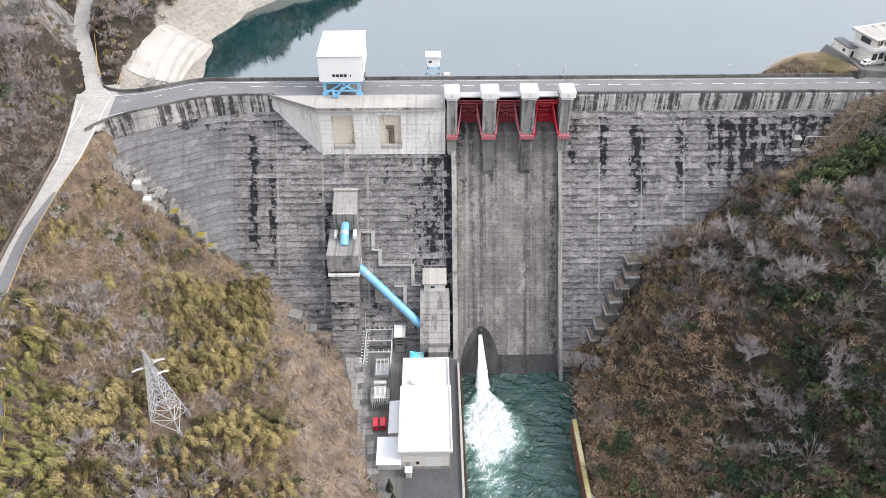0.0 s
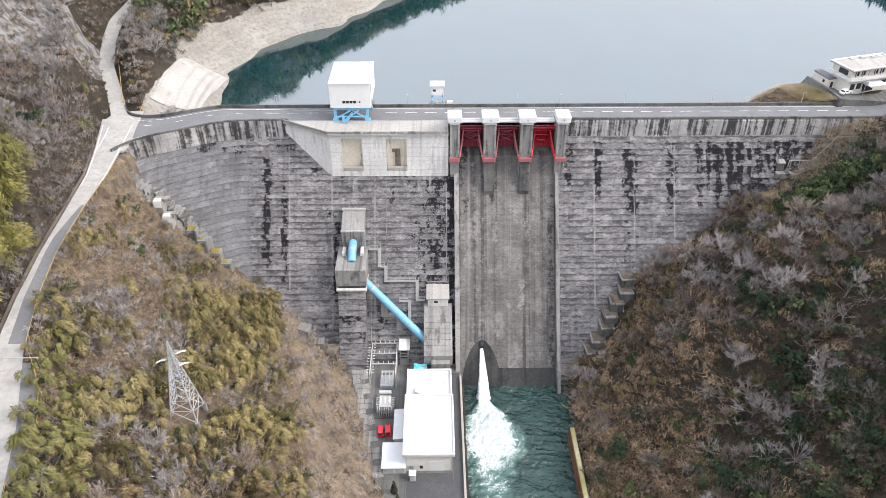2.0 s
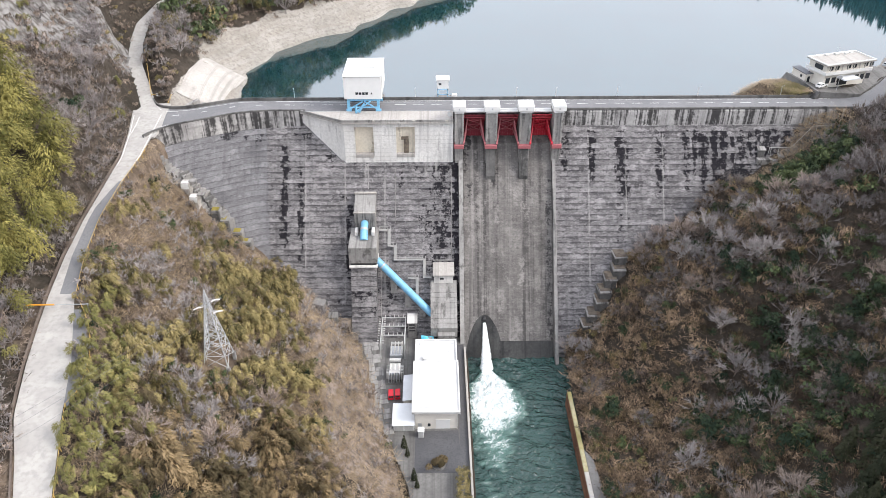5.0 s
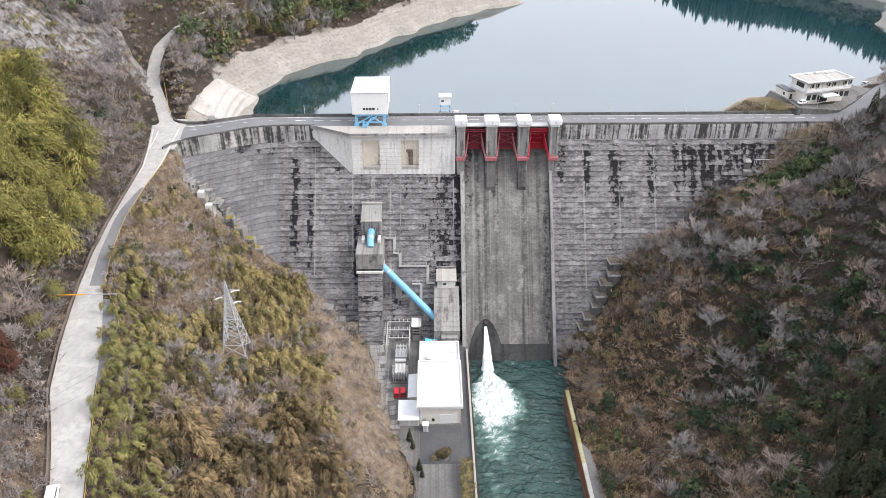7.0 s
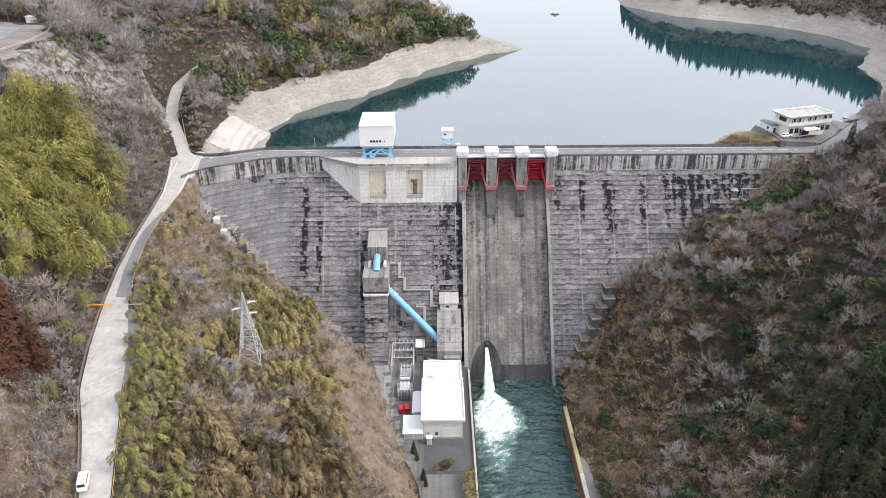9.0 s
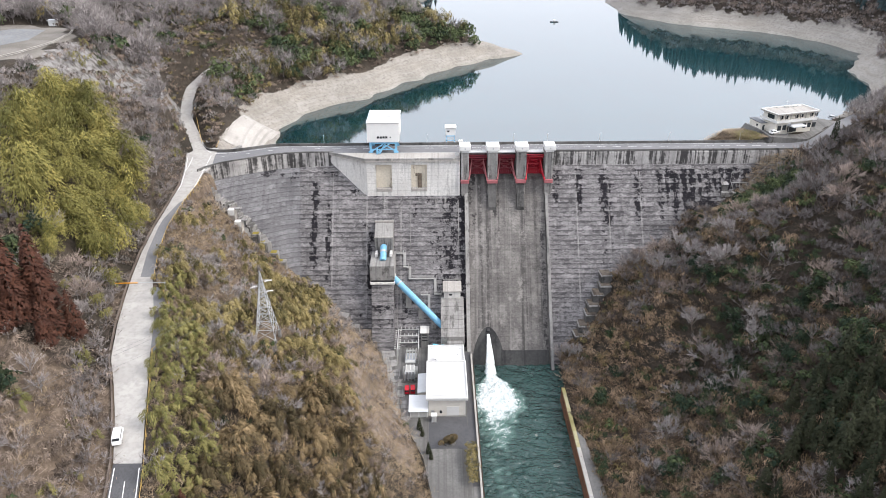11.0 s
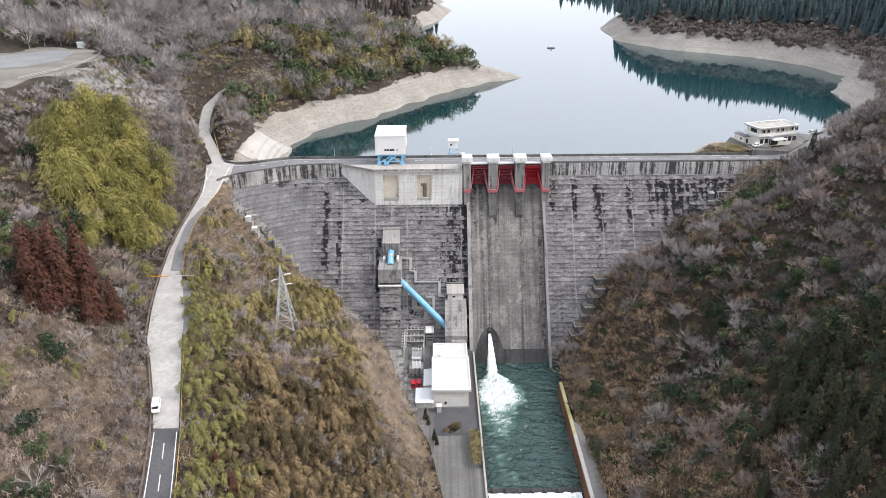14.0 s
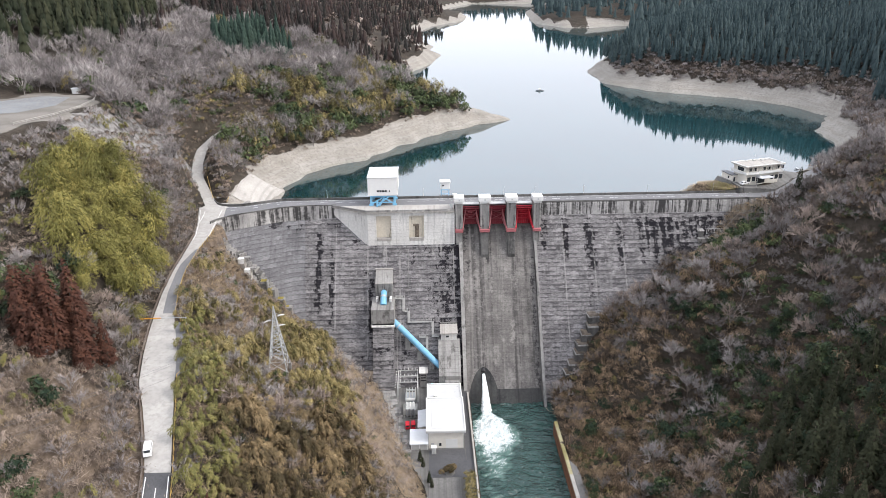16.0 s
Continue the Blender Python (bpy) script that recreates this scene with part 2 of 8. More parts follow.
def land_material():
    """Leaf litter, with bare gravel along the lake and broken rock above the yard."""
    n = Nodes("hillside_ground", 0.95)
    # litter tones lowered to carry the shade between the plants
    c = n.mix(n.ramp(n.noise(0.05, 5), 0.35, 0.65), (0.056, 0.046, 0.037), (0.034, 0.030, 0.024))
    c = n.mix(n.ramp(n.noise(0.22, 7), 0.45, 0.7, 0, 0.7), c, (0.092, 0.075, 0.060))
    c = n.mix(n.ramp(n.noise(0.9, 6), 0.4, 0.7, 0, 0.8), c, (0.026, 0.021, 0.016))
    sward = n.mix(n.ramp(n.noise(0.5, 7, n.at(1, 1, 0.5)), 0.35, 0.65), (0.175, 0.136, 0.104), (0.092, 0.070, 0.053))
    sward = n.mix(n.ramp(n.noise(2.2, 6), 0.45, 0.7, 0, 0.7), sward, (0.070, 0.052, 0.036))
    g = n.mix(n.ramp(n.noise(0.06, 5), 0.35, 0.65), (0.320, 0.300, 0.272), (0.255, 0.240, 0.218))
    layers = n.noise(1.0, 5, n.at(0.03, 0.03, 1.1), 0.6)
    g = n.mix(n.ramp(layers, 0.42, 0.60, 0, 0.45), g, (0.215, 0.190, 0.160))
    g = n.mix(n.ramp(n.noise(0.7, 8, None, 0.72), 0.48, 0.62, 0, 0.65), g, (0.155, 0.142, 0.124))
    g = n.mix(n.ramp(n.noise(0.45, 8, None, 0.75), 0.46, 0.36, 0, 0.35), g, (0.40, 0.38, 0.35))
    r = n.mix(n.ramp(n.noise(0.15, 6), 0.35, 0.65), (0.265, 0.215, 0.180), (0.165, 0.136, 0.116))
    r = n.mix(n.ramp(n.noise(0.45, 8, n.at(1, 1, 0.16), 0.7), 0.46, 0.60, 0, 0.85), r, (0.075, 0.060, 0.050))
    r = n.mix(n.ramp(n.noise(1.0, 7, n.at(1.7, 0.9, 0.22), 0.75), 0.48, 0.62, 0, 0.8), r, (0.10, 0.082, 0.070))
    r = n.mix(n.ramp(n.noise(1.0, 6, n.at(0.9, 1.6, 0.3), 0.7), 0.46, 0.36, 0, 0.5), r, (0.36, 0.31, 0.275))
    ragged = n.math("MULTIPLY", n.math("SUBTRACT", n.noise(0.25, 5), 0.5), 0.8)
    c = n.mix(n.ramp(n.math("ADD", n.attr("sward"), ragged), 0.3, 0.7), c, sward)
    c = n.mix(n.ramp(n.math("ADD", n.attr("beach"), ragged), 0.42, 0.58), c, g)
    c = n.mix(n.ramp(n.math("ADD", n.attr("cliff"), ragged), 0.42, 0.6), c, r)
    c = n.mix(n.ramp(n.math("ADD", n.attr("lot"), ragged), 0.35, 0.65), c, n.mix(n.ramp(n.noise(0.1, 5), 0.35, 0.65), (0.205, 0.190, 0.170), (0.150, 0.138, 0.122)))
    scree = n.mix(n.ramp(n.noise(0.5, 8, n.at(1, 1, 0.4), 0.7), 0.42, 0.60), (0.25, 0.242, 0.236), (0.095, 0.086, 0.078))
    c = n.mix(n.ramp(n.math("ADD", n.attr("scree"), ragged), 0.40, 0.62), c, scree)
    return n.done(c, n.noise(1.5, 6), 0.7, 0.4)


M_LAND = land_material()
M_ROCK = ground_surface("brown_rock_face", (0.21, 0.172, 0.135), (0.145, 0.125, 0.105), (0.065, 0.053, 0.045), big=0.15, small=0.5, strength=0.9, dist=0.7)
M_ASPHALT = ground_surface("grey_asphalt", (0.20, 0.20, 0.205), (0.165, 0.165, 0.17), (0.14, 0.14, 0.145), big=0.12, small=2.5, strength=0.15, dist=0.02)
M_CARPARK = ground_surface("worn_blue_grey_asphalt", (0.20, 0.212, 0.222), (0.165, 0.172, 0.18), (0.24, 0.23, 0.215), big=0.08, small=0.9, strength=0.15, dist=0.02)
M_DARKASPH = ground_surface("dark_asphalt", (0.105, 0.105, 0.11), (0.085, 0.085, 0.09), (0.07, 0.07, 0.072), big=0.12, small=2.5, strength=0.15, dist=0.02)
M_ROAD = ground_surface("pale_concrete_road", (0.41, 0.395, 0.37), (0.35, 0.335, 0.315), (0.30, 0.29, 0.275), big=0.2, small=0.9, strength=0.15, dist=0.02)
M_LINE = plain("white_road_paint", (0.72, 0.72, 0.70), 0.7)
M_PAINT = plain("white_wall_paint", (0.66, 0.66, 0.647), 0.6, dirt=0.12, scale=0.7)
M_ROOF = plain("white_roof_membrane", (0.52, 0.52, 0.513), 0.55, dirt=0.12, scale=0.25)
M_CREAM = plain("cream_wall_paint", (0.66, 0.63, 0.57), 0.7, dirt=0.2, scale=0.6)
M_GREYROOF = plain("grey_white_roof_sheet", (0.62, 0.64, 0.66), 0.45, dirt=0.2, scale=0.5)
M_BLUE = plain("sky_blue_steel_paint", (0.17, 0.41, 0.60), 0.45, dirt=0.5, scale=0.8)
M_PALEBLUE = plain("pale_blue_steel_paint", (0.32, 0.52, 0.68), 0.45, dirt=0.25)
M_RED = plain("fresh_red_gate_paint", (0.46, 0.012, 0.03), 0.4, dirt=0.15)
M_MAROON = plain("faded_crimson_gate_paint", (0.27, 0.016, 0.032), 0.5, dirt=0.45)
M_PINK = plain("faded_pink_steel", (0.34, 0.105, 0.115), 0.6, dirt=0.4)
M_STEEL = plain("galvanised_steel", (0.44, 0.45, 0.46), 0.5, 0.4, dirt=0.3)
M_PALESTEEL = plain("pale_grey_steel_paint", (0.46, 0.46, 0.445), 0.5, dirt=0.3)
# near-black stands in for the shade inside gaps, vents and openings
M_DARK = plain("opening_shade_black", (0.02, 0.02, 0.022), 0.7)
M_YELLOW = plain("faded_yellow_rail_paint", (0.48, 0.32, 0.08), 0.5, dirt=0.5)
M_ORANGE = plain("orange_barrier_paint", (0.68, 0.30, 0.02), 0.5, dirt=0.2)
M_RUST = concrete("rusty_stained_wall", (0.26, 0.13, 0.075), (0.14, 0.075, 0.05), (0.05, 0.035, 0.03), 0.7, (0.4, 0.1))
M_KERB = concrete("dull_brown_kerb", (0.20, 0.165, 0.14), (0.13, 0.105, 0.09), (0.06, 0.05, 0.045), 0.6, (0.4, 0.2))
M_LICHEN = concrete("lichen_wall_top", (0.40, 0.37, 0.26), (0.30, 0.26, 0.09), (0.15, 0.13, 0.06), 0.5, (0.3, 0.3))
M_MOSS = concrete("mossy_brown_ledge", (0.33, 0.27, 0.06), (0.20, 0.165, 0.045), (0.06, 0.05, 0.03), 0.6, (0.5, 0.3))
M_WALK = plain("dull_grey_walkway_steel", (0.36, 0.355, 0.34), 0.6, dirt=0.4)
M_CARRED = plain("red_vehicle_paint", (0.55, 0.02, 0.035), 0.25, dirt=0.1)
M_CARWHITE = plain("white_vehicle_paint", (0.80, 0.80, 0.80), 0.25, dirt=0.05)
M_TYRE = plain("black_rubber", (0.02, 0.02, 0.02), 0.8)
M_GLASS = plain("dark_window_glass", (0.03, 0.035, 0.04), 0.08, dirt=0.05)
M_TANK = plain("transformer_grey_paint", (0.40, 0.42, 0.44), 0.45, dirt=0.25)
M_PORCELAIN = plain("white_porcelain", (0.72, 0.71, 0.69), 0.25, dirt=0.15)
M_TARP = plain("turquoise_sheet", (0.10, 0.52, 0.68), 0.5, dirt=0.2)
M_DARKROOF = plain("dark_slate_roof", (0.11, 0.115, 0.125), 0.6, dirt=0.3)


def water_material(name, deep, rough, scale, dist, strength, ior=1.333, foam=False):
    n = Nodes(name, rough)
    n.b.inputs["IOR"].default_value = ior
    big = n.noise(scale * 0.3, 3, n.at(0.7, 1.0, 1), bent=0.8)
    fine = n.noise(scale, 4, n.at(0.8, 1.2, 1), bent=1.0)
    h = n.math("ADD", n.math("MULTIPLY", big, 0.75), n.math("MULTIPLY", fine, 0.25))
    c = n.mix(n.ramp(n.noise(0.05, 3), 0.35, 0.65), deep, tuple(v * 1.3 for v in deep))
    rough_out = None
    if foam:
        swirl = n.noise(0.55, 7, n.at(1, 0.8, 1), 0.68, 1.6)
        lace = n.noise(1.7, 6, n.at(1, 1, 1), 0.65, 0.8)
        m = n.math("ADD", n.math("MULTIPLY", swirl, 0.6), n.math("MULTIPLY", lace, 0.4))
        f = n.ramp(n.math("ADD", n.attr("foam"), n.math("MULTIPLY", n.math("SUBTRACT", m, 0.5), 4.6)), 0.20, 1.20)
        milky = n.ramp(n.attr("foam"), -0.45, 0.5)
        c = n.mix(n.math("MULTIPLY", milky, 0.6), c, (0.15, 0.27, 0.235))
        white = n.mix(n.ramp(n.noise(0.9, 8, n.at(1.3, 0.6, 1), 0.72, 1.0), 0.36, 0.62), (0.42, 0.50, 0.50), (0.80, 0.83, 0.83))
        c = n.mix(f, c, white)
        rough_out = n.ramp(f, 0, 1, rough, 0.7)
    return n.done(c, h, strength, dist, rough_out)


M_RIVER = water_material("river_water", (0.015, 0.042, 0.037), 0.06, 0.8, 2.6, 1.0, 1.6, True)
M_LAKE = water_material("lake_water", (0.006, 0.029, 0.034), 0.04, 0.5, 0.02, 0.12, 2.9)


def foam_material():
    n = Nodes("white_water_foam", 0.7)
    f = n.noise(1.1, 6, rough=0.65, bent=0.6)
    c = n.mix(n.ramp(f, 0.35, 0.6), (0.50, 0.57, 0.57), (0.82, 0.84, 0.84))
    return n.done(c, n.noise(2.2, 6), 0.6, 0.3)


M_FOAM = foam_material()


def leaf_material(name, low, high, third):
    """Leaves: a tone for each plant, another for each clump of leaves."""
    n = Nodes(name, 0.75)
    c = n.mix(n.attr("tint"), low, high)
    c = n.mix(n.ramp(n.island(), 0.0, 1.0, 0, 0.55), c, third)
    return n.done(c)


M_OLIVE = leaf_material("olive_bamboo_leaves", (0.068, 0.063, 0.026), (0.375, 0.304, 0.138), (0.100, 0.083, 0.039))
M_LIME = leaf_material("yellow_green_scrub_leaves", (0.130, 0.130, 0.046), (0.290, 0.262, 0.100), (0.110, 0.102, 0.042))
M_OCHRE = leaf_material("ochre_bamboo_leaves", (0.058, 0.047, 0.025), (0.300, 0.218, 0.120), (0.066, 0.050, 0.028))
M_BROWN = leaf_material("dry_brown_brush", (0.085, 0.067, 0.055), (0.385, 0.308, 0.252), (0.078, 0.060, 0.050))
M_VINE = leaf_material("russet_vine_brush", (0.048, 0.034, 0.024), (0.460, 0.332, 0.222), (0.055, 0.039, 0.027))
M_STRAW = leaf_material("dry_straw_grass", (0.190, 0.141, 0.093), (0.460, 0.362, 0.245), (0.165, 0.121, 0.082))
M_GREEN = leaf_material("evergreen_leaves", (0.018, 0.031, 0.019), (0.105, 0.130, 0.055), (0.028, 0.041, 0.025))
M_BAMBOO = leaf_material("yellow_green_bamboo", (0.075, 0.078, 0.022), (0.345, 0.305, 0.098), (0.105, 0.095, 0.032))
# bluer than the near cedars: distance haze put into the needle colour
M_FARCEDAR = leaf_material("haze_blue_cedar_needles", (0.019, 0.034, 0.038), (0.050, 0.072, 0.074), (0.026, 0.042, 0.045))
M_CEDAR = leaf_material("near_cedar_needles", (0.014, 0.020, 0.011), (0.042, 0.044, 0.024), (0.020, 0.024, 0.014))
M_BROWNCEDAR = leaf_material("rust_tinged_cedar_needles", (0.014, 0.016, 0.014), (0.046, 0.030, 0.027), (0.020, 0.019, 0.018))
M_FIR = leaf_material("blue_green_fir_needles", (0.018, 0.034, 0.027), (0.036, 0.060, 0.046), (0.022, 0.036, 0.028))
M_REDCEDAR = leaf_material("winter_red_cedar", (0.055, 0.024, 0.018), (0.108, 0.046, 0.028), (0.034, 0.020, 0.016))
M_TWIG = leaf_material("bare_grey_twigs", (0.180, 0.162, 0.160), (0.430, 0.395, 0.382), (0.130, 0.115, 0.110))
M_DULLTWIG = leaf_material("bare_brown_twigs", (0.088, 0.070, 0.061), (0.410, 0.335, 0.290), (0.075, 0.059, 0.051))
M_BARK = leaf_material("grey_bark", (0.170, 0.140, 0.120), (0.260, 0.220, 0.190), (0.140, 0.110, 0.090))

# ---------------------------------------------------------------- mesh helpers
class Shape:
    """Collects corners and faces of one mesh."""

    def __init__(self):
        self.v, self.f = [], []

    def add(self, verts, faces):
        k = len(self.v)
        self.v += [tuple(p) for p in verts]
        self.f += [tuple(i + k for i in f) for f in faces]
        return self

    def box(self, a, b, bevel=0.0, m=None):
        (x0, y0, z0), (x1, y1, z1) = a, b
        if bevel <= 0:
            vs = [(x, y, z) for z in (z0, z1) for y in (y0, y1) for x in (x0, x1)]
            fs = [(0, 2, 3, 1), (4, 5, 7, 6), (0, 1, 5, 4), (2, 6, 7, 3), (0, 4, 6, 2), (1, 3, 7, 5)]
        else:
            bm = bmesh.new()
            bmesh.ops.create_cube(bm, size=1.0, matrix=Matrix.LocRotScale(((x0 + x1) / 2, (y0 + y1) / 2, (z0 + z1) / 2), None, (x1 - x0, y1 - y0, z1 - z0)))
            bmesh.ops.bevel(bm, geom=bm.edges[:], offset=bevel, segments=1, affect="EDGES")
            bm.verts.index_update()
            vs, fs = [v.co.copy() for v in bm.verts], [tuple(v.index for v in f.verts) for f in bm.faces]
            bm.free()
        if m is not None:
            vs = [m @ Vector(p) for p in vs]
        return self.add(vs, fs)

    def tube(self, p0, p1, r0, r1=None, n=10, caps=True):
        p0, p1, r1 = Vector(p0), Vector(p1), r0 if r1 is None else r1
        q = (p1 - p0).to_track_quat("Z", "Y")
        ring = [(math.cos(2 * math.pi * i / n), math.sin(2 * math.pi * i / n)) for i in range(n)]
        vs = [p0 + q @ Vector((c * r0, s * r0, 0)) for c, s in ring] + [p1 + q @ Vector((c * r1, s * r1, 0)) for c, s in ring]
        fs = [(i, (i + 1) % n, n + (i + 1) % n, n + i) for i in range(n)]
        if caps:
            fs += [tuple(range(n))[::-1], tuple(range(n, 2 * n))]
        return self.add(vs, fs)

    def prism(self, outline, z0, z1):
        n = len(outline)
        z0s = z0 if isinstance(z0, (list, tuple)) else [z0] * n
        z1s = z1 if isinstance(z1, (list, tuple)) else [z1] * n
        vs = [(x, y, z) for (x, y), z in zip(outline, z0s)] + [(x, y, z) for (x, y), z in zip(outline, z1s)]
        fs = [tuple(range(n))[::-1], tuple(range(n, 2 * n))] + [(i, (i + 1) % n, n + (i + 1) % n, n + i) for i in range(n)]
        return self.add(vs, fs)

    def side(self, outline, x0, x1):
        """A prism along x from an outline in y and z."""
        n = len(outline)
        vs = [(x0, y, z) for y, z in outline] + [(x1, y, z) for y, z in outline]
        fs = [tuple(range(n)), tuple(range(n, 2 * n))[::-1]] + [(i, n + i, n + (i + 1) % n, (i + 1) % n) for i in range(n)]
        return self.add(vs, fs)

    def sheet(self, rows):
        w = len(rows[0])
        vs = [p for r in rows for p in r]
        fs = [(a * w + b, a * w + b + 1, (a + 1) * w + b + 1, (a + 1) * w + b) for a in range(len(rows) - 1) for b in range(w - 1)]
        return self.add(vs, fs)

    def mesh(self, name, material, smooth=False):
        me = bpy.data.meshes.new(name)
        me.from_pydata(self.v, [], self.f)
        me.materials.append(material)
        if smooth:
            me.shade_smooth()
        me.update()
        return me


def part(name, shape, material, parent=None, label="", smooth=False):
    ob = new(name, shape.mesh(name, material, smooth) if isinstance(shape, Shape) else shape)
    if parent:
        ob.parent = parent
        ob.matrix_parent_inverse = Matrix.Identity(4)
    return tagged(ob, label)


def thing(name, label, category, at=(0, 0, 0), rz=0.0, group="", kind=""):
    ob = new(name)
    ob.empty_display_size = 0.5
    ob.matrix_basis = pose(*at, 0, 0, rz)
    return tagged(ob, label, category, group, kind)


def structure(name, shape, material, label, category, smooth=False):
    return tagged(part(name, shape, material, smooth=smooth), label, category, kind="structure")


def fast_mesh(name, verts, tris, material, tint=None, smooth=False):
    """One mesh from arrays of corners and triangles, with a tone for each corner."""
    me = bpy.data.meshes.new(name)
    me.vertices.add(len(verts))
    me.vertices.foreach_set("co", np.ascontiguousarray(verts, np.float32).ravel())
    me.loops.add(tris.size)
    me.loops.foreach_set("vertex_index", np.ascontiguousarray(tris, np.int32).ravel())
    me.polygons.add(len(tris))
    me.polygons.foreach_set("loop_start", np.arange(0, tris.size, tris.shape[1], dtype=np.int32))
    me.polygons.foreach_set("loop_total", np.full(len(tris), tris.shape[1], np.int32))
    if tint is not None:
        me.attributes.new("tint", "FLOAT", "POINT").data.foreach_set("value", np.ascontiguousarray(tint, np.float32))
    me.materials.append(material)
    me.update(calc_edges=True)
    if smooth:
        me.shade_smooth()
    return me

# ---------------------------------------------------------------- the land
LAKE_Z, RIVER_Z, YARD_Z, ROAD_Z = 50.7, -8.5, -3.0, 59.0
# Cross-sections of the gorge, by y: x and z of the foot, three breaks of the slope, and the hill above.
LEFT_Y = [-230, -160, -130, -97, -65, -36, -20]
LEFT_X = [[-2, -30, -50, -58, -65, -82, -130], [-9, -32, -56, -69, -78, -92, -140], [-14, -34, -58, -76, -89, -101, -150], [-19, -42, -60, -87, -96, -112, -160],
          [-28, -44, -64, -92, -99, -117, -165], [-34, -49, -67, -88, -95, -122, -165], [-38, -57, -75, -88, -95.5, -122, -165]]
LEFT_Z = [[-6, 8, 22, 33, 34, 48, 75], [-4, 18, 37, 47.5, 48.2, 60, 84], [-3, 24, 43, 53, 54, 65, 90], [-3, 26, 40.5, 56.5, 57.4, 72, 94],
          [-3, 19, 33, 57.5, 59, 79, 97], [-3, 7, 23.5, 43, 56, 82, 98], [-2, 12.5, 26.5, 40, 48.5, 80, 97]]
RIGHT_Y = [-230, -140, -110, -85, -55, -20]
RIGHT_X = [[30, 50, 72, 95, 120, 160], [33, 48, 70, 92, 118, 160], [33, 49, 66, 86, 112, 160], [33, 48, 68, 84, 112, 160], [33, 46, 63, 82, 120, 165], [36, 49, 66, 86, 112, 170]]
RIGHT_Z = [[-6, 12, 30, 46, 58, 78], [-4, 6, 25, 43, 60, 86], [-4, -1, 13, 32, 53, 86], [-4, -1, 8, 22, 48, 88], [-5, 5, 27, 46, 68, 97], [-4, 12, 24, 35.5, 48.5, 87]]
# The lake's outline at its water level.
SHORE_X = [-84, -82, -88, -74, -47, -33, -8, 24, 50, 22, -2, -8, -30, -5, 8, -12, -2, -35, -22, -3, 76, 100, 60, 40, 150, 400, 400, 345, 262, 218, 262, 400, 300, 222, 160, 157, 186, 243, 270, 276, 241, 235, 214, 192, 165, 140, 119, 104, 94, 98, 105]
SHORE_Y = [8, 49, 63, 98, 122, 150, 187, 219, 237, 248, 275, 340, 520, 600, 700, 725, 822, 860, 1100, 1270, 1452, 1690, 1760, 2060, 2500, 2450, 2400, 2040, 1810, 1320, 1180, 1220, 900, 668, 508, 411, 359, 316, 271, 229, 176, 141, 104, 84, 58, 44, 36, 34, 30, 18, 8]
# The valley road, its right and left edges: x, y and z.
ROAD_Y = [-235, -173, -158, -147, -138, -129, -116, -104, -96, -82, -66, -47, -31, -14, 4]
ROAD_R = [-57, -68.0, -71.3, -74.2, -76.5, -78.9, -82.1, -86.2, -89.0, -92.4, -94.9, -95.9, -95.8, -97.4, -99.0]
ROAD_L = [-64, -74.1, -77.0, -80.5, -83.9, -87.8, -91.0, -93.2, -94.6, -96.8, -98.6, -100.1, -101.6, -105.4, -110.0]
ROAD_H = [34, 45.4, 48.5, 50.7, 52.4, 54.1, 55.5, 56.9, 57.6, 58.3, 58.8, 59.1, 59.2, 59.1, 59.2]
HILL_Y = [4, 18, 37, 52, 68, 87, 100, 114]
HILL_X = [-104.5, -110.5, -119.5, -123.5, -125.5, -122.5, -116, -106]
HILL_H = [59.2, 60.2, 63.6, 66.6, 69.6, 72.8, 75.2, 77.5]


def loft(x, y, ys, xs, zs):
    """Height between cross-sections, for arrays x and y."""
    ys, xs, zs = np.array(ys, float), np.array(xs, float), np.array(zs, float)
    k = np.clip(np.searchsorted(ys, y) - 1, 0, len(ys) - 2)
    t = np.clip((y - ys[k]) / (ys[k + 1] - ys[k]), 0, 1)
    t = (t * t * (3 - 2 * t))[:, None]
    X, Z = xs[k] * (1 - t) + xs[k + 1] * t, zs[k] * (1 - t) + zs[k + 1] * t
    side = np.sign(X[:, -1] - X[:, 0])[:, None]
    U, u = X * side, x * side[:, 0]
    h = np.where(u <= U[:, 0], Z[:, 0], 0.0)
    for j in range(X.shape[1] - 1):
        a = (u - U[:, j]) / (U[:, j + 1] - U[:, j])
        h = np.where((a > 0) & (a <= 1), Z[:, j] + a * (Z[:, j + 1] - Z[:, j]), h)
    return np.where(u > U[:, -1], Z[:, -1] + 0.22 * (u - U[:, -1]), h)


def to_line(x, y, px, py):
    """Distance to a polyline, and how far along it the nearest place lies (in points)."""
    best, where = np.full(x.shape, 1e9), np.zeros(x.shape)
    for i in range(len(px) - 1):
        ax, ay, bx, by = px[i], py[i], px[i + 1], py[i + 1]
        t = np.clip(((x - ax) * (bx - ax) + (y - ay) * (by - ay)) / ((bx - ax) ** 2 + (by - ay) ** 2), 0, 1)
        d = np.hypot(x - ax - t * (bx - ax), y - ay - t * (by - ay))
        where, best = np.where(d < best, i + t, where), np.minimum(best, d)
    return best, where


def in_lake(x, y):
    inside = np.zeros(x.shape, bool)
    n = len(SHORE_X)
    for i in range(n):
        x0, y0, x1, y1 = SHORE_X[i], SHORE_Y[i], SHORE_X[i - 1], SHORE_Y[i - 1]
        hit = ((y0 > y) != (y1 > y)) & (x < (x1 - x0) * (y - y0) / (y1 - y0 + 1e-9) + x0)
        inside ^= hit
    return inside


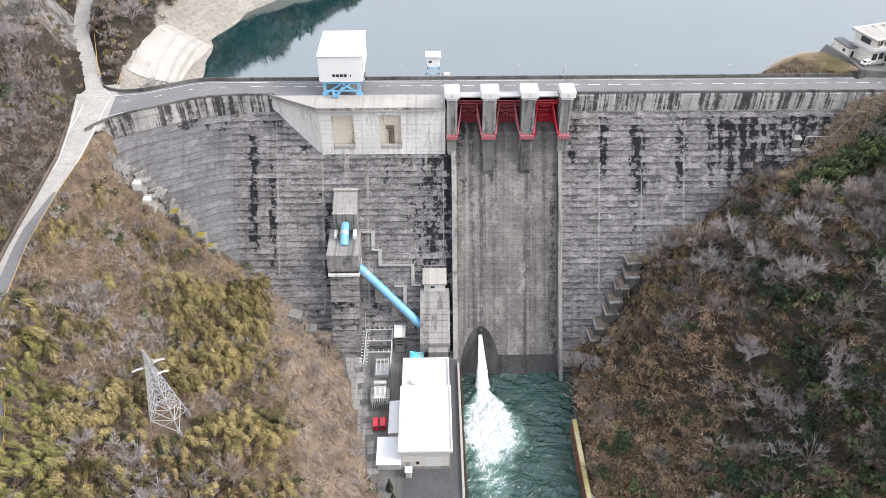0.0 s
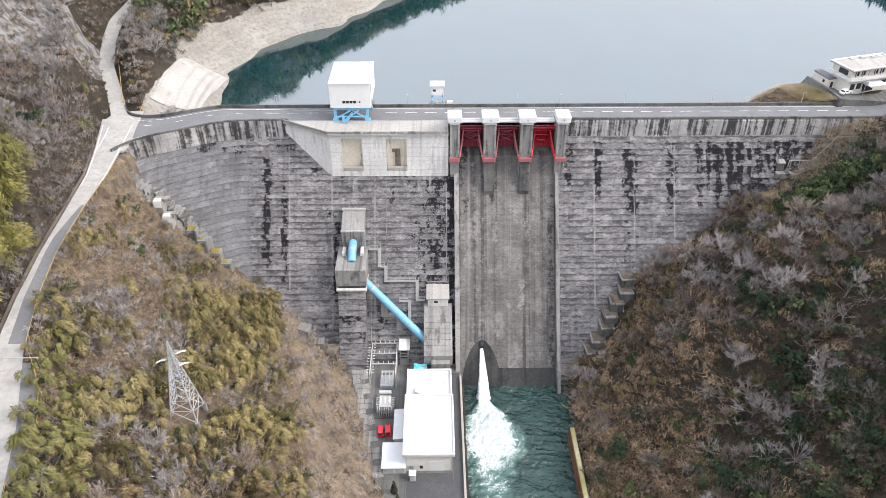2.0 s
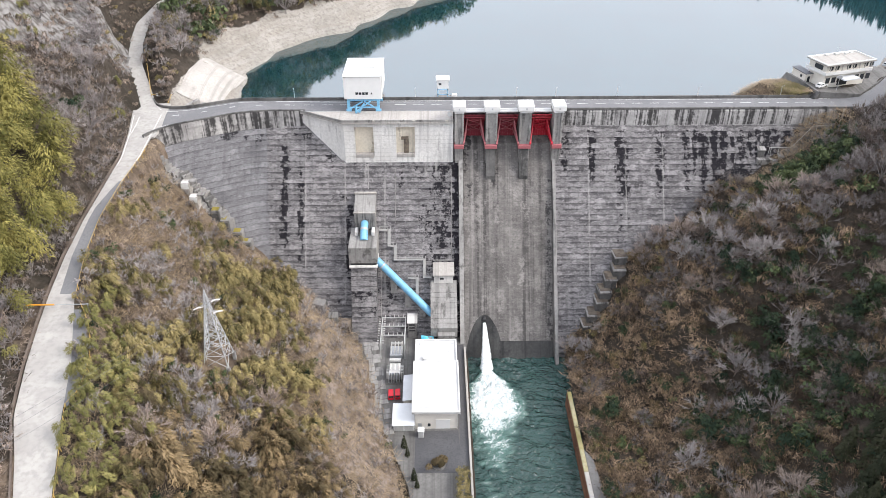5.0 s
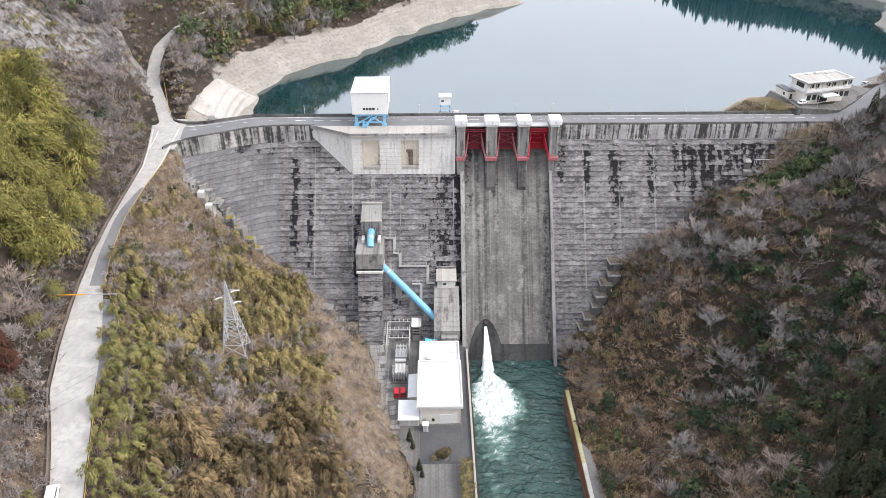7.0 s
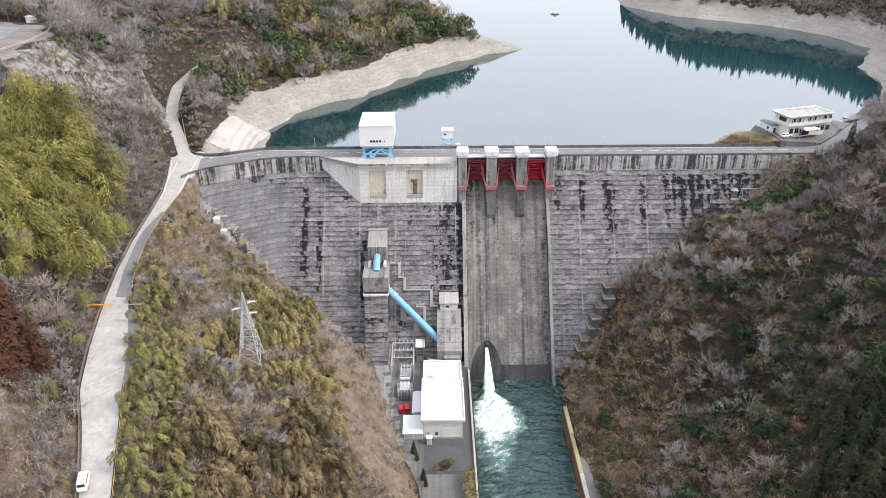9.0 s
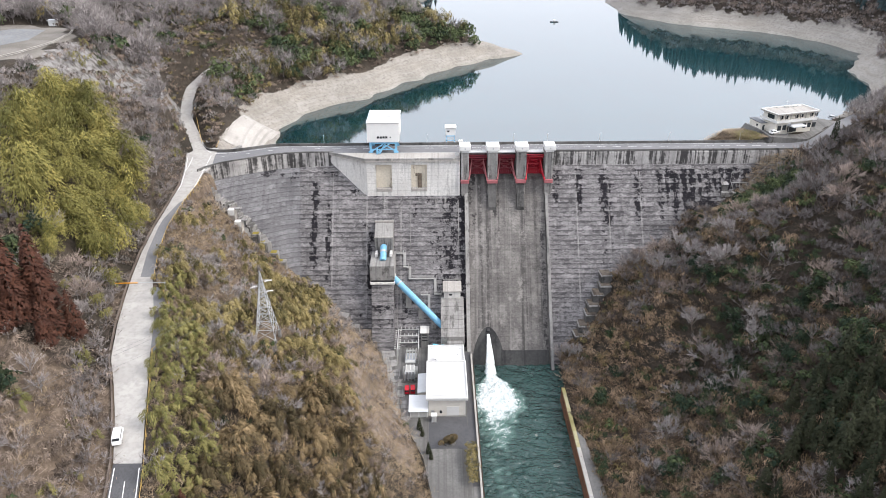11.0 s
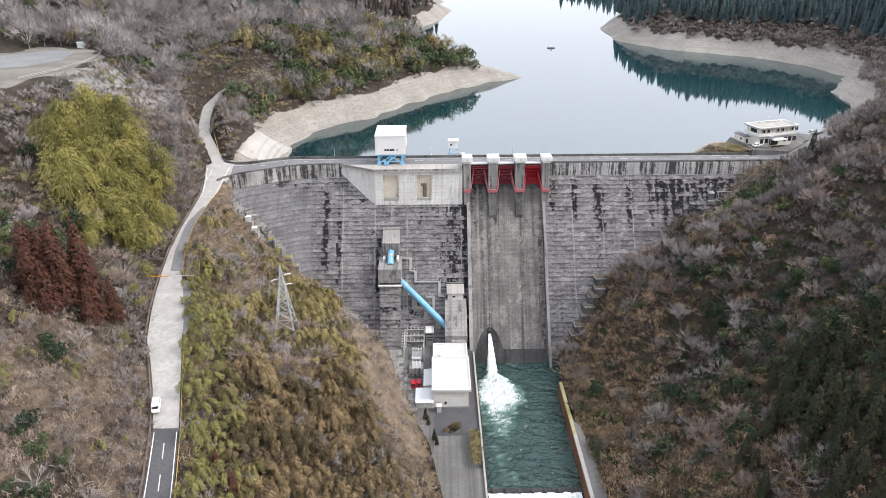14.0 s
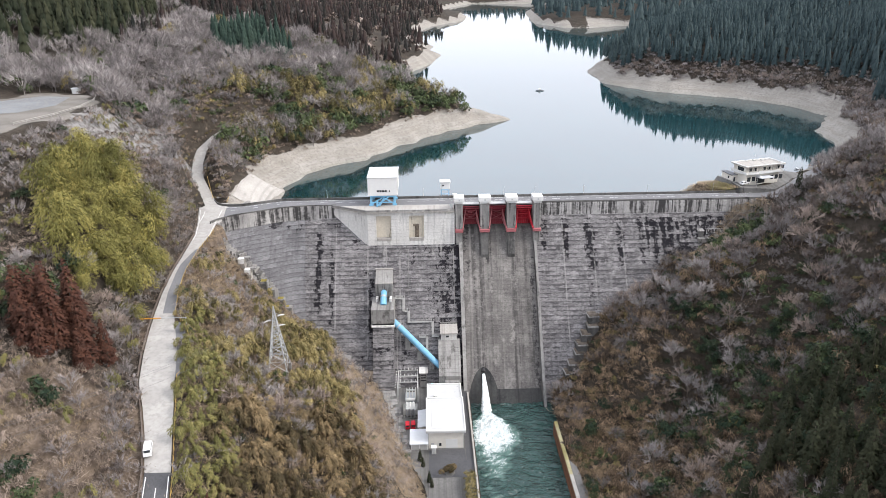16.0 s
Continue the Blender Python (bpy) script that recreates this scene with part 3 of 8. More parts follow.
def waves(x, y, step, seed):
    """Smooth noise for arrays, about -1 to 1."""
    r = np.random.RandomState(seed)
    total = np.zeros(x.shape)
    for _ in range(7):
        a, p, s = r.uniform(0, 2 * np.pi), r.uniform(0, 2 * np.pi), step * r.uniform(0.7, 1.6)
        total += np.sin((x * np.cos(a) + y * np.sin(a)) * 2 * np.pi / s + p)
    return total / 3.2


def step(a, lo, hi):
    t = np.clip((a - lo) / (hi - lo), 0, 1)
    return t * t * (3 - 2 * t)


def shore_distance(x, y):
    d, _ = to_line(x, y, SHORE_X, SHORE_Y)
    return np.where(in_lake(x, y), -d, d) + 1.6 * waves(x, y, 22, 3)


def road_near(x, y):
    """Distance to the valley road or the hill road, the road's height there, and its half width."""
    mx, half = [(a + b) / 2 for a, b in zip(ROAD_L, ROAD_R)], [(b - a) / 2 for a, b in zip(ROAD_L, ROAD_R)]
    d1, k1 = to_line(x, y, mx, ROAD_Y)
    d2, k2 = to_line(x, y, HILL_X, HILL_Y)
    n1, n2 = np.arange(len(ROAD_Y)), np.arange(len(HILL_Y))
    h1, h2, w1 = np.interp(k1, n1, ROAD_H), np.interp(k2, n2, HILL_H), np.interp(k1, n1, half)
    first = d1 - w1 < d2 - 2.6
    return np.where(first, d1, d2), np.where(first, h1, h2), np.where(first, w1, 2.6)


def ground(x, y):
    x, y = np.atleast_1d(np.asarray(x, float)), np.atleast_1d(np.asarray(y, float))
    left, right = loft(x, y, LEFT_Y, LEFT_X, LEFT_Z), loft(x, y, RIGHT_Y, RIGHT_X, RIGHT_Z)
    down = np.where(x < 10, left, right)
    bed = (x > 0.4) & (x < 32.5) & (left < -1) & (right < -2)
    rough_d = np.clip((np.maximum(left, right) + 2) / 10, 0, 1)
    down = down + rough_d * (1.3 * waves(x, y, 26, 1) + 0.6 * waves(x, y, 9, 2))
    down = np.where(bed, -13.0, down)
    d = shore_distance(x, y)
    knoll = (x > 84) & (x < 124) & (y < 60)
    up = LAKE_Z + np.where(d < 0, np.maximum(d * 0.5, -12), np.where(knoll, np.minimum(d, 11.5) * 0.86, np.minimum(d, 14.5) * 0.68))
    e = np.maximum(d - 14.5, 0)
    far = np.clip((y - 350) / 500, 0, 1)
    low_land = step(x, 240, 170) * step(y, 190, 130) * (x > 60)
    tall = np.where(x < 20, 66 + 26 * step(x, -40, -110) - 38 * far, (80 - 40 * far) * (1 - 0.86 * low_land))
    up = up + tall * (1 - np.exp(-e / (105 + 60 * far))) * (1 + 0.22 * waves(x, y, 240, 5)) + np.clip(e / 25, 0, 1) * 1.6 * waves(x, y, 30, 6)
    # the levelled car park on the hill and the terrace of the house
    lot = step(np.hypot((x + 176) / 30, (y + 6) / 48), 1.6, 0.9)
    up, down = up * (1 - lot) + 102 * lot, down * (1 - lot) + 102 * lot
    w = step(y, -10, 12)
    h = down * (1 - w) + up * w
    terrace = step(np.maximum(np.abs(x - 147.5) / 26, np.abs(y - 22.5) / 9.2), 1.14, 0.98)
    h = h * (1 - terrace) + 61.5 * terrace
    # the bed of the road past the office
    od, ok_ = to_line(x, y, [127, 133, 138, 143.5, 149, 154.5, 161, 172], [7.5, 7.1, 8, 11.7, 16.1, 22.2, 28.7, 38])
    oz = np.interp(ok_, np.arange(8), [58.6, 58.7, 59.4, 60.4, 61.2, 61.7, 61.9, 62.2])
    k = step(od, 9.5, 5.5) * (x > 126)
    h = h * (1 - k) + oz * k
    rd, rh, rw = road_near(x, y)
    k = step(rd - rw, np.where((y > -45) & (x > -100) & (y < 0), 2.4, 7.0), 1.0)
    return h * (1 - k) + (rh - 0.35) * k


def cut_slope(x, y):
    """The bare rock cut between the car park and the hill road."""
    return step(np.hypot((x + 133 - 0.30 * (y - 16)) / 13, (y - 16) / 40) + 0.22 * waves(x, y, 15, 33), 1.05, 0.7)


def grid_axis(edges, steps):
    out = []
    for a, b, s in zip(edges, edges[1:], steps):
        out += list(np.arange(a, b, s))
    return np.array(out + [edges[-1]])


gx = grid_axis([-2600, -700, -320, -180, 180, 330, 800, 2800], [120, 22, 6, 2.9, 6, 20, 120])
gy = grid_axis([-420, -245, 20, 260, 520, 1000, 3600], [15, 2.6, 3.8, 9, 20, 70])
GX, GY = np.meshgrid(gx, gy)
GZ = ground(GX.ravel(), GY.ravel()).reshape(GX.shape)
# the land lies under the dam's body, not in it
under = (GX > -64) & (GX < 128) & (GY > -6) & (GY < 18)
GZ = np.where(under, np.minimum(GZ, 46), GZ)
idx = np.arange(GX.size).reshape(GX.shape)
quads = np.stack([idx[:-1, :-1], idx[:-1, 1:], idx[1:, 1:], idx[1:, :-1]], -1).reshape(-1, 4)
bed_yard = (GX > -40) & (GX < 0.4) & (GY < -34) & (GZ < -1.5)
GZ = np.where(bed_yard, -5.0, GZ)
land = new("ground", fast_mesh("ground", np.stack([GX, GY, GZ], -1).reshape(-1, 3), quads, M_LAND, smooth=True))
tagged(land, "steep gorge slopes of brown leaf litter, pale bare gravel along the lake and rock by the yard", "ground", kind="structure")
fx, fy, fz = GX.ravel(), GY.ravel(), GZ.ravel()
sd = shore_distance(fx, fy)
beach = np.where(fy > 6, step(sd + 2.5 * waves(fx, fy, 35, 8), 19, 14), 0) * (1 - ((fx > 100) & (fx < 122) & (fy < 40)))
cliff = step(np.maximum(np.abs(fx + 36 - (fy + 60) * -0.12) / 15, np.abs(fy + 68) / 46), 1.1, 0.75) * step(fz, -3, 0) * step(fz, 24, 14)
scar = cut_slope(fx, fy)
tread = step(np.hypot((fx + 176) / 30, (fy + 6) / 48) + 0.10 * waves(fx, fy, 16, 34), 1.02, 0.88)
bank = step(fx, -100, -95) * step(fy, 0, -8) * step(fx, -20, -26) * (0.55 + 0.45 * step(fy, -96, -72) + 0.2 * waves(fx, fy, 18, 35))
bank = bank * (0.35 + 0.65 * step(fy, -122, -100))
sward = np.clip(np.maximum(bank, 0.9 * step(np.hypot((fx + 92) / 20, (fy + 160) / 24) + 0.2 * waves(fx, fy, 14, 36), 1.1, 0.8)), 0, 1) * (fy < 0)
sward = np.where((fx > 100) & (fx < 122) & (fy > 6) & (fy < 40), 1.0, sward)
for key, v in (("sward", sward), ("beach", beach), ("cliff", cliff), ("lot", tread), ("scree", scar)):
    land.data.attributes.new(key, "FLOAT", "POINT").data.foreach_set("value", v.astype(np.float32))

lake = Shape().sheet([[(x, y, LAKE_Z) for x in np.linspace(-500, 900, 12)] for y in np.linspace(6, 3300, 20)])
structure("water_reservoir", lake, M_LAKE, "calm dark green reservoir mirroring the pale sky", "water")
# tailwater: a fine sheet near the outlet, with the foam's density and the swell of the boil
rx, ry = np.linspace(-1, 33, 90), np.concatenate([np.linspace(-420, -125, 12)[:-1], np.linspace(-125, -36, 220)])
RX, RY = np.meshgrid(rx, ry)
dj = -RY - 50.5
half = np.interp(dj, [-3, 0, 2, 6, 10, 14, 20, 26, 34, 50], [1.0, 1.7, 2.8, 5.2, 7.4, 8.8, 9.0, 7.6, 7.5, 8.0])
off = np.abs(RX - np.interp(dj, [0, 10, 40], [7.1, 8.0, 7.0])) / half
foamy = np.where(dj > -3, 1.50 - 1.2 * off ** 2.2 - 1.0 * step(dj + 1.5 * waves(RX, RY, 5, 24), 16, 27) - 0.75 * step(dj, 28, 44), -1) + 0.25 * waves(RX, RY, 6, 21) + 0.18 * waves(RX, RY, 2.6, 22)
foamy = np.clip(foamy, -0.6, 1.6)
RZ = RIVER_Z + 0.20 * waves(RX, RY, 4.5, 27) + 0.15 * waves(RX, RY, 2.1, 28) + 0.07 * waves(RX, RY, 1.3, 29) + np.clip(foamy, 0, 1.2) * np.clip(1.3 - dj / 22, 0.05, 1.0) * (0.35 + 0.30 * waves(RX, RY, 1.7, 23))
ri = np.arange(RX.size).reshape(RX.shape)
river_ob = new("water_river", fast_mesh("water_river", np.stack([RX, RY, RZ], -1).reshape(-1, 3), np.stack([ri[:-1, :-1], ri[:-1, 1:], ri[1:, 1:], ri[1:, :-1]], -1).reshape(-1, 4), M_RIVER, smooth=True))
river_ob.data.attributes.new("foam", "FLOAT", "POINT").data.foreach_set("value", foamy.ravel().astype(np.float32))
tagged(river_ob, "rippled teal tailwater with white foam below the spillway outlet", "water", kind="structure")

# ---------------------------------------------------------------- the dam
def curve_points(pts, per=6):
    """A smooth line through the points (Catmull-Rom)."""
    p = [Vector(q) for q in pts]
    p = [2 * p[0] - p[1]] + p + [2 * p[-1] - p[-2]]
    res = []
    for i in range(1, len(p) - 2):
        for k in range(per):
            t = k / per
            a, b, c, d = p[i - 1], p[i], p[i + 1], p[i + 2]
            res.append(0.5 * (2 * b + (c - a) * t + (2 * a - 5 * b + 4 * c - d) * t * t + (3 * b - a - 3 * c + d) * t ** 3))
    return res + [p[-2]]


DOWN = curve_points([(-99.5, -17.5), (-97, -13.5), (-92, -9.0), (-83, -4.2), (-75, -0.2), (-66, 1.8), (-56, 2.0)], 5) + [Vector((132, 2.0))]
UP = curve_points([(-106, 13.0), (-103, 8.0), (-98.5, 5.6), (-92, 5.8), (-85, 8.8), (-76, 12.3), (-66, 12.4), (-56, 12.4)], 5) + [Vector((128, 12.4))]
FACE_TOP, SLOPE = 54.0, 0.72


def face_y(z):
    """The straight downstream face."""
    return 5.0 - SLOPE * (60.0 - z)


def normals(line):
    res = []
    for i, p in enumerate(line):
        d = (line[min(i + 1, len(line) - 1)] - line[max(i - 1, 0)]).normalized()
        res.append(Vector((d.y, -d.x)))
    return res


def ribbon(line, out0, out1, z0, z1):
    """A wall along a line: from out0 to out1 metres beside it, z0 to z1 high."""
    s, ns = Shape(), normals(line)
    rows = []
    for p, n in zip(line, ns):
        a, b = p + n * out0, p + n * out1
        rows.append([(a.x, a.y, z0), (b.x, b.y, z0), (b.x, b.y, z1), (a.x, a.y, z1), (a.x, a.y, z0)])
    s.sheet(rows)
    s.add(rows[0][:4], [(0, 1, 2, 3)]), s.add(rows[-1][:4], [(3, 2, 1, 0)])
    return s


dam = thing("dam", "weathered grey concrete gravity dam with black stains and a gated spillway", "dam")
tagged(dam, kind="structure")
# core under the facing, and the curved wing
ds, dn = DOWN, normals(DOWN)
left_line = [(p, n) for p, n in zip(ds, dn) if p.x <= -60]
core = Shape().side([(face_y(-14) + 0.25, -14), (face_y(FACE_TOP) + 0.25, FACE_TOP), (2.3, FACE_TOP), (2.3, 58.6), (12.2, 58.6), (12.2, 30), (12.2, -14)], -60, -1.6)
part("core", core, M_DAM, dam)
right_core = Shape().side([(face_y(-14) + 0.25, -14), (face_y(FACE_TOP) + 0.25, FACE_TOP), (2.3, FACE_TOP), (2.3, 58.6), (12.2, 58.6), (12.2, 30), (12.2, -14)], 31.0, 128)
part("core", right_core, M_DAM, dam)
ogee = Shape().side([(face_y(-14) + 0.25, -14), (face_y(46.5) + 0.25, 46.5), (-2.6, 48.8), (0.2, 50.0), (2.6, 50.4), (6.0, 49.6), (12.2, 46), (12.2, -14)], -1.6, 31.0)
part("ogee_crest", ogee, M_CHUTE, dam, "dark stained rounded spillway crest")
rows = []
for p, n in left_line:
    r = []
    for z in np.arange(FACE_TOP, -6, -1.5):
        q = p + n * (1.3 + SLOPE * (FACE_TOP - z))
        r += [(q.x, q.y, z), (q.x - n.x * 0.05, q.y - n.y * 0.05, z - 0.06)]
    rows.append(r)
part("wing_face", Shape().sheet(rows), M_CURVE, dam, "smooth grey curved wing face with faint lift lines")
part("wing_band", ribbon([p for p, n in left_line] + [Vector((-52, 2.0))], 0.0, -3.0, 46, 58.9), M_BAND, dam, "pale band streaked with black runs")
part("right_band", Shape().box((31.5, 1.45, 53.6), (130, 4.0, 58.9)), M_BAND, dam, "pale band streaked with black runs")
part("band_ledge", Shape().box((31.5, 1.0, 53.4), (129, 3.0, 53.75)), M_DAM, dam)
# deck, parapets
deck = Shape()
k = max(len(DOWN), len(UP))


def along(line, n):
    """n places at even steps along a line."""
    acc = [0.0]
    for a, b in zip(line, line[1:]):
        acc.append(acc[-1] + (b - a).length)
    res = []
    for t in np.linspace(0, acc[-1], n):
        i = min(int(np.searchsorted(acc, t, side="right")) - 1, len(line) - 2)
        f = (t - acc[i]) / max(acc[i + 1] - acc[i], 1e-6)
        res.append(line[i].lerp(line[i + 1], f))
    return res


wd, wu = [p for p in DOWN if p.x <= -56], [p for p in UP if p.x <= -56]
da, ua = along(wd, 24) + [Vector((132, 2.0))], along(wu, 24) + [Vector((132, 12.4))]
deck.sheet([[(a.x + (b.x - a.x) * t, a.y + (b.y - a.y) * t, ROAD_Z) for t in (0, 0.25, 0.5, 0.75, 1)] for a, b in zip(da, ua)])
structure("road_crest", deck, M_ASPHALT, "grey asphalt road along the crest of the dam", "road")
structure("parapet_downstream_wing", ribbon([p for p in DOWN if p.x <= -56] + [Vector((-52.5, 2.0))], 0.25, -0.25, 57.6, 59.6), M_BAND, "low streaked concrete parapet of the curved wing", "parapet")
structure("parapet_cap_wing", ribbon([p for p in DOWN if p.x <= -56] + [Vector((-52.5, 2.0))], 0.32, -0.32, 59.6, 60.0), M_DARKCONC, "dark stained coping of the wing parapet", "coping")
structure("parapet_downstream", ribbon([Vector((31.5, 2.0)), Vector((131, 2.0))], 0.25, -0.25, 58.5, 59.35), M_BAND, "low streaked concrete parapet along the crest road", "parapet")
structure("parapet_cap", ribbon([Vector((31.5, 2.0)), Vector((131, 2.0))], 0.32, -0.32, 59.35, 60.0), M_DARKCONC, "dark stained coping along the crest road", "coping")
structure("parapet_upstream", ribbon(UP, 0.2, -0.2, 57.0, 60.0), M_DARKCONC, "dark stained low concrete parapet on the lake side", "parapet")
structure("dam_upstream_wall", ribbon(UP, 0.05, -1.0, 30.0, 58.8), M_PIER, "concrete upstream wall of the dam above the water", "wall")

# intake block with its diagonal wing wall
block = thing("intake_block", "pale concrete block with two recessed niches on the dam", "wall", kind="structure")
BX0, BX1, BF = -39.0, -3.3, -6.3
NICHES = ((-35.6, -29.4), (-22.1, -15.9))
s = Shape()
zb = 43.7
s.prism([(-53.5, 1.9), (BX0, BF), (BX0, 3.0), (-53.5, 3.0)], [55.5, zb, zb, 55.5], 58.7)
cuts = [BX0] + [v for n in NICHES for v in n] + [BX1]
for a, b in zip(cuts[::2], cuts[1::2]):
    s.box((a, BF, zb), (b, 3.0, 58.7))
for a, b in NICHES:
    s.box((a, BF, 57.2), (b, 3.0, 58.7)), s.box((a, BF, zb), (b, 3.0, 46.4))
    s.box((a, BF + 1.5, 46.4), (b, 3.0, 57.2))
part("block_body", s, M_WHITE, block)
for a, b in NICHES:
    part("niche_back", Shape().box((a + 0.05, BF + 1.38, 46.4), (b - 0.05, BF + 1.5, 57.2)), M_NICHE, block, "cream recessed panel")
    part("niche_sill", Shape().box((a + 0.1, BF - 0.1, 46.3), (b - 0.1, BF + 1.4, 47.6), 0.08), M_SLAB, block)
part("lift_outlet", Shape().box((-19.6, BF + 0.7, 46.5), (-18.0, BF + 1.4, 53.0), 0.1).box((-20.4, BF + 0.6, 52.4), (-18.0, BF + 1.4, 53.3), 0.1), M_ROCK, block, "brown stained pipe box")
for z in np.arange(45.2, 57, 1.5):
    part("lift_line", Shape().box((BX0 + 0.1, BF - 0.03, z), (NICHES[0][0], BF + 0.1, z + 0.045)).box((NICHES[0][1], BF - 0.03, z), (NICHES[1][0], BF + 0.1, z + 0.045)).box((NICHES[1][1], BF - 0.03, z), (BX1 - 0.1, BF + 0.1, z + 0.045)), M_SLAB, block)
cornice = Shape().prism([(-54.0, 1.5), (BX0 - 0.3, BF - 0.9), (BX1, BF - 0.9), (BX1, 2.2), (-54.0, 2.2)], 58.7, 59.15)
part("cornice", cornice, M_SLAB, block, "dull pale deck slab")
s = Shape()
for a, b in zip([(-54.0, 1.6), (BX0 - 0.3, BF - 0.8)], [(BX0 - 0.3, BF - 0.8), (BX1, BF - 0.8)]):
    n = Vector((b[1] - a[1], -(b[0] - a[0]))).normalized() * -0.28
    s.prism([a, b, (b[0] + n.x, b[1] + n.y), (a[0] + n.x, a[1] + n.y)], 59.15, 59.95)
part("kerb_wall", s, M_BLOCK, block, "grey stained low kerb wall")
for x in (-29.5, -16.5, -6.0):
    part("bracket", Shape().box((x, BF - 1.1, 58.7), (x + 0.8, BF - 0.7, 59.9), 0.05), M_SLAB, block)

# spillway: chute, training walls, piers, gates
CH0, CH1 = 0.0, 29.5
for name, a, b, mat in (("training_wall", -1.5, -0.1, M_BLOCK), ("training_wall", CH1 + 0.1, CH1 + 1.2, M_PIER)):
    part(name, Shape().side([(face_y(-14) + 0.3, -14), (face_y(49) + 0.3, 49), (face_y(49) - 1.2, 49.5), (face_y(-14) - 2.1, -12)], a, b), mat, dam, "concrete training wall beside the chute")
PIERS = (-1.45, 9.05, 20.0, 30.6)
for i, x in enumerate(PIERS):
    w = 1.35 if i in (0, 3) else 1.75
    p = thing("spillway_pier", "grey concrete spillway pier with a white hoist cap", "pier", group="spillway piers", kind="structure")
    part("pier_shaft", Shape().box((x - w, -7.0, 45.0), (x + w, 1.65, 62.3), 0.08), M_PIER, p)
    part("pier_wall", Shape().box((x - w, 1.65, 44.0), (x + w, 12.2, 58.3)), M_PIER, p)
    part("pier_rib", Shape().box((x - w - 0.12, -7.25, 52.4), (x - w + 0.5, -6.6, 62.3), 0.05).box((x + w - 0.5, -7.25, 52.4), (x + w + 0.12, -6.6, 62.3), 0.05), M_BLOCK, p)
    part("trunnion_beam", Shape().box((x - w - 0.3, -7.9, 49.9), (x + w + 0.3, -5.0, 51.2), 0.1), M_PINK, p, "faded pink trunnion beam")
    part("pier_foot", Shape().side([(-7.3, 49.9), (-3.0, 49.9), (face_y(44), 44.2), (face_y(46.5), 46.5)], x - w + 0.2, x + w - 0.2), M_BLOCK, p)
    if i in (1, 2):
        part("pier_toe", Shape().side([(-7.25, 49.85), (-3.0, 49.85), (face_y(39.5), 39.5), (face_y(40.5) - 0.9, 41.0)], x - w + 0.3, x + w - 0.3), M_DARKCONC, p, "dark stained toe running down the chute")
    part("hoist_cap", Shape().box((x - w - 0.75, -8.2, 63.0), (x + w + 0.75, -2.6, 64.9), 0.12), M_PAINT, p, "white painted hoist housing")
    part("cap_base", Shape().box((x - w - 0.2, -7.6, 62.2), (x + w + 0.2, -3.0, 63.0), 0.06), M_PAINT, p)
    part("cap_hatch", Shape().box((x - 0.25, -8.28, 63.6), (x + 0.25, -8.15, 64.2)), M_STEEL, p)
for i in range(3):
    x0, x1 = PIERS[i] + (1.35 if i == 0 else 1.75), PIERS[i + 1] - (1.35 if i == 2 else 1.75)
    g = thing("spillway_gate", "bright red radial spillway gate with side plates" if i == 2 else "faded crimson radial spillway gate with braced arms", "gate", group="spillway gates")
    red = M_RED if i == 2 else M_MAROON
    skin, steps, hub, R = [], 14, (-7.2, 51.6), 9.2
    at = lambda a, r: (hub[0] - math.cos(radians(a)) * r, hub[1] + math.sin(radians(a)) * r)
    skin = [at(122 + 66 * j / steps, R) for j in range(steps + 1)]
    inner = [at(122 + 66 * j / steps, R - 0.4) for j in range(steps + 1)]
    part("skin_plate", Shape().side(skin + [at(122 + 66 * j / steps, R + 0.2) for j in range(steps, -1, -1)], x0 + 0.05, x1 - 0.05), red, g)
    for j in range(9):
        x = x0 + 0.4 + (x1 - x0 - 0.8) * j / 8
        part("rib", Shape().side(inner + skin[::-1], x - 0.07, x + 0.07), red, g)
    for a in (128, 142, 158, 172):
        (ya, za), (yb, zb_) = at(a, R - 0.8), at(a, R - 0.3)
        part("girder", Shape().tube((x0 + 0.1, (ya + yb) / 2, (za + zb_) / 2), (x1 - 0.1, (ya + yb) / 2, (za + zb_) / 2), 0.24, None, 6), red, g)
    brace = M_RED if i == 2 else M_PINK
    for side in (x0 + 0.25, x1 - 0.25):
        end = side + (1.3 if side < (x0 + x1) / 2 else -1.3)
        tips = [(end, *at(a, R - 0.5)) for a in (134, 150, 168)]
        for tip in tips:
            part("arm", Shape().tube((side, hub[0], hub[1]), tip, 0.27, 0.2, 8), brace, g)
        mids = [Vector((side, *hub)).lerp(Vector(t), 0.6) for t in tips]
        part("arm_brace", Shape().tube(mids[0], mids[1], 0.12, None, 6).tube(mids[1], mids[2], 0.12, None, 6), brace, g)
        part("trunnion", Shape().tube((side - 0.3, *hub), (side + 0.3, *hub), 0.5, None, 12), brace, g)
        if i == 2:
            part("side_plate", Shape().add([(side, *hub), tips[0], tips[2], (side + 0.06, *hub), tuple(Vector(tips[0]) + Vector((0.06, 0, 0))), tuple(Vector(tips[2]) + Vector((0.06, 0, 0)))], [(0, 1, 2), (5, 4, 3), (0, 3, 4, 1), (1, 4, 5, 2), (2, 5, 3, 0)]), M_RED, g)
    for a, b in ((136, 152), (152, 136), (156, 172), (172, 156)):
        part("cross_brace", Shape().tube((x0 + 1.7, *at(a, R - 0.9)), (x1 - 1.7, *at(b, R - 0.9)), 0.11, None, 6), brace, g)
    part("hoist_deck", Shape().box((x0, -1.4, 59.9), (x1, 1.6, 60.3), 0.05), M_PALESTEEL, g, "pale grey deck above the gate")
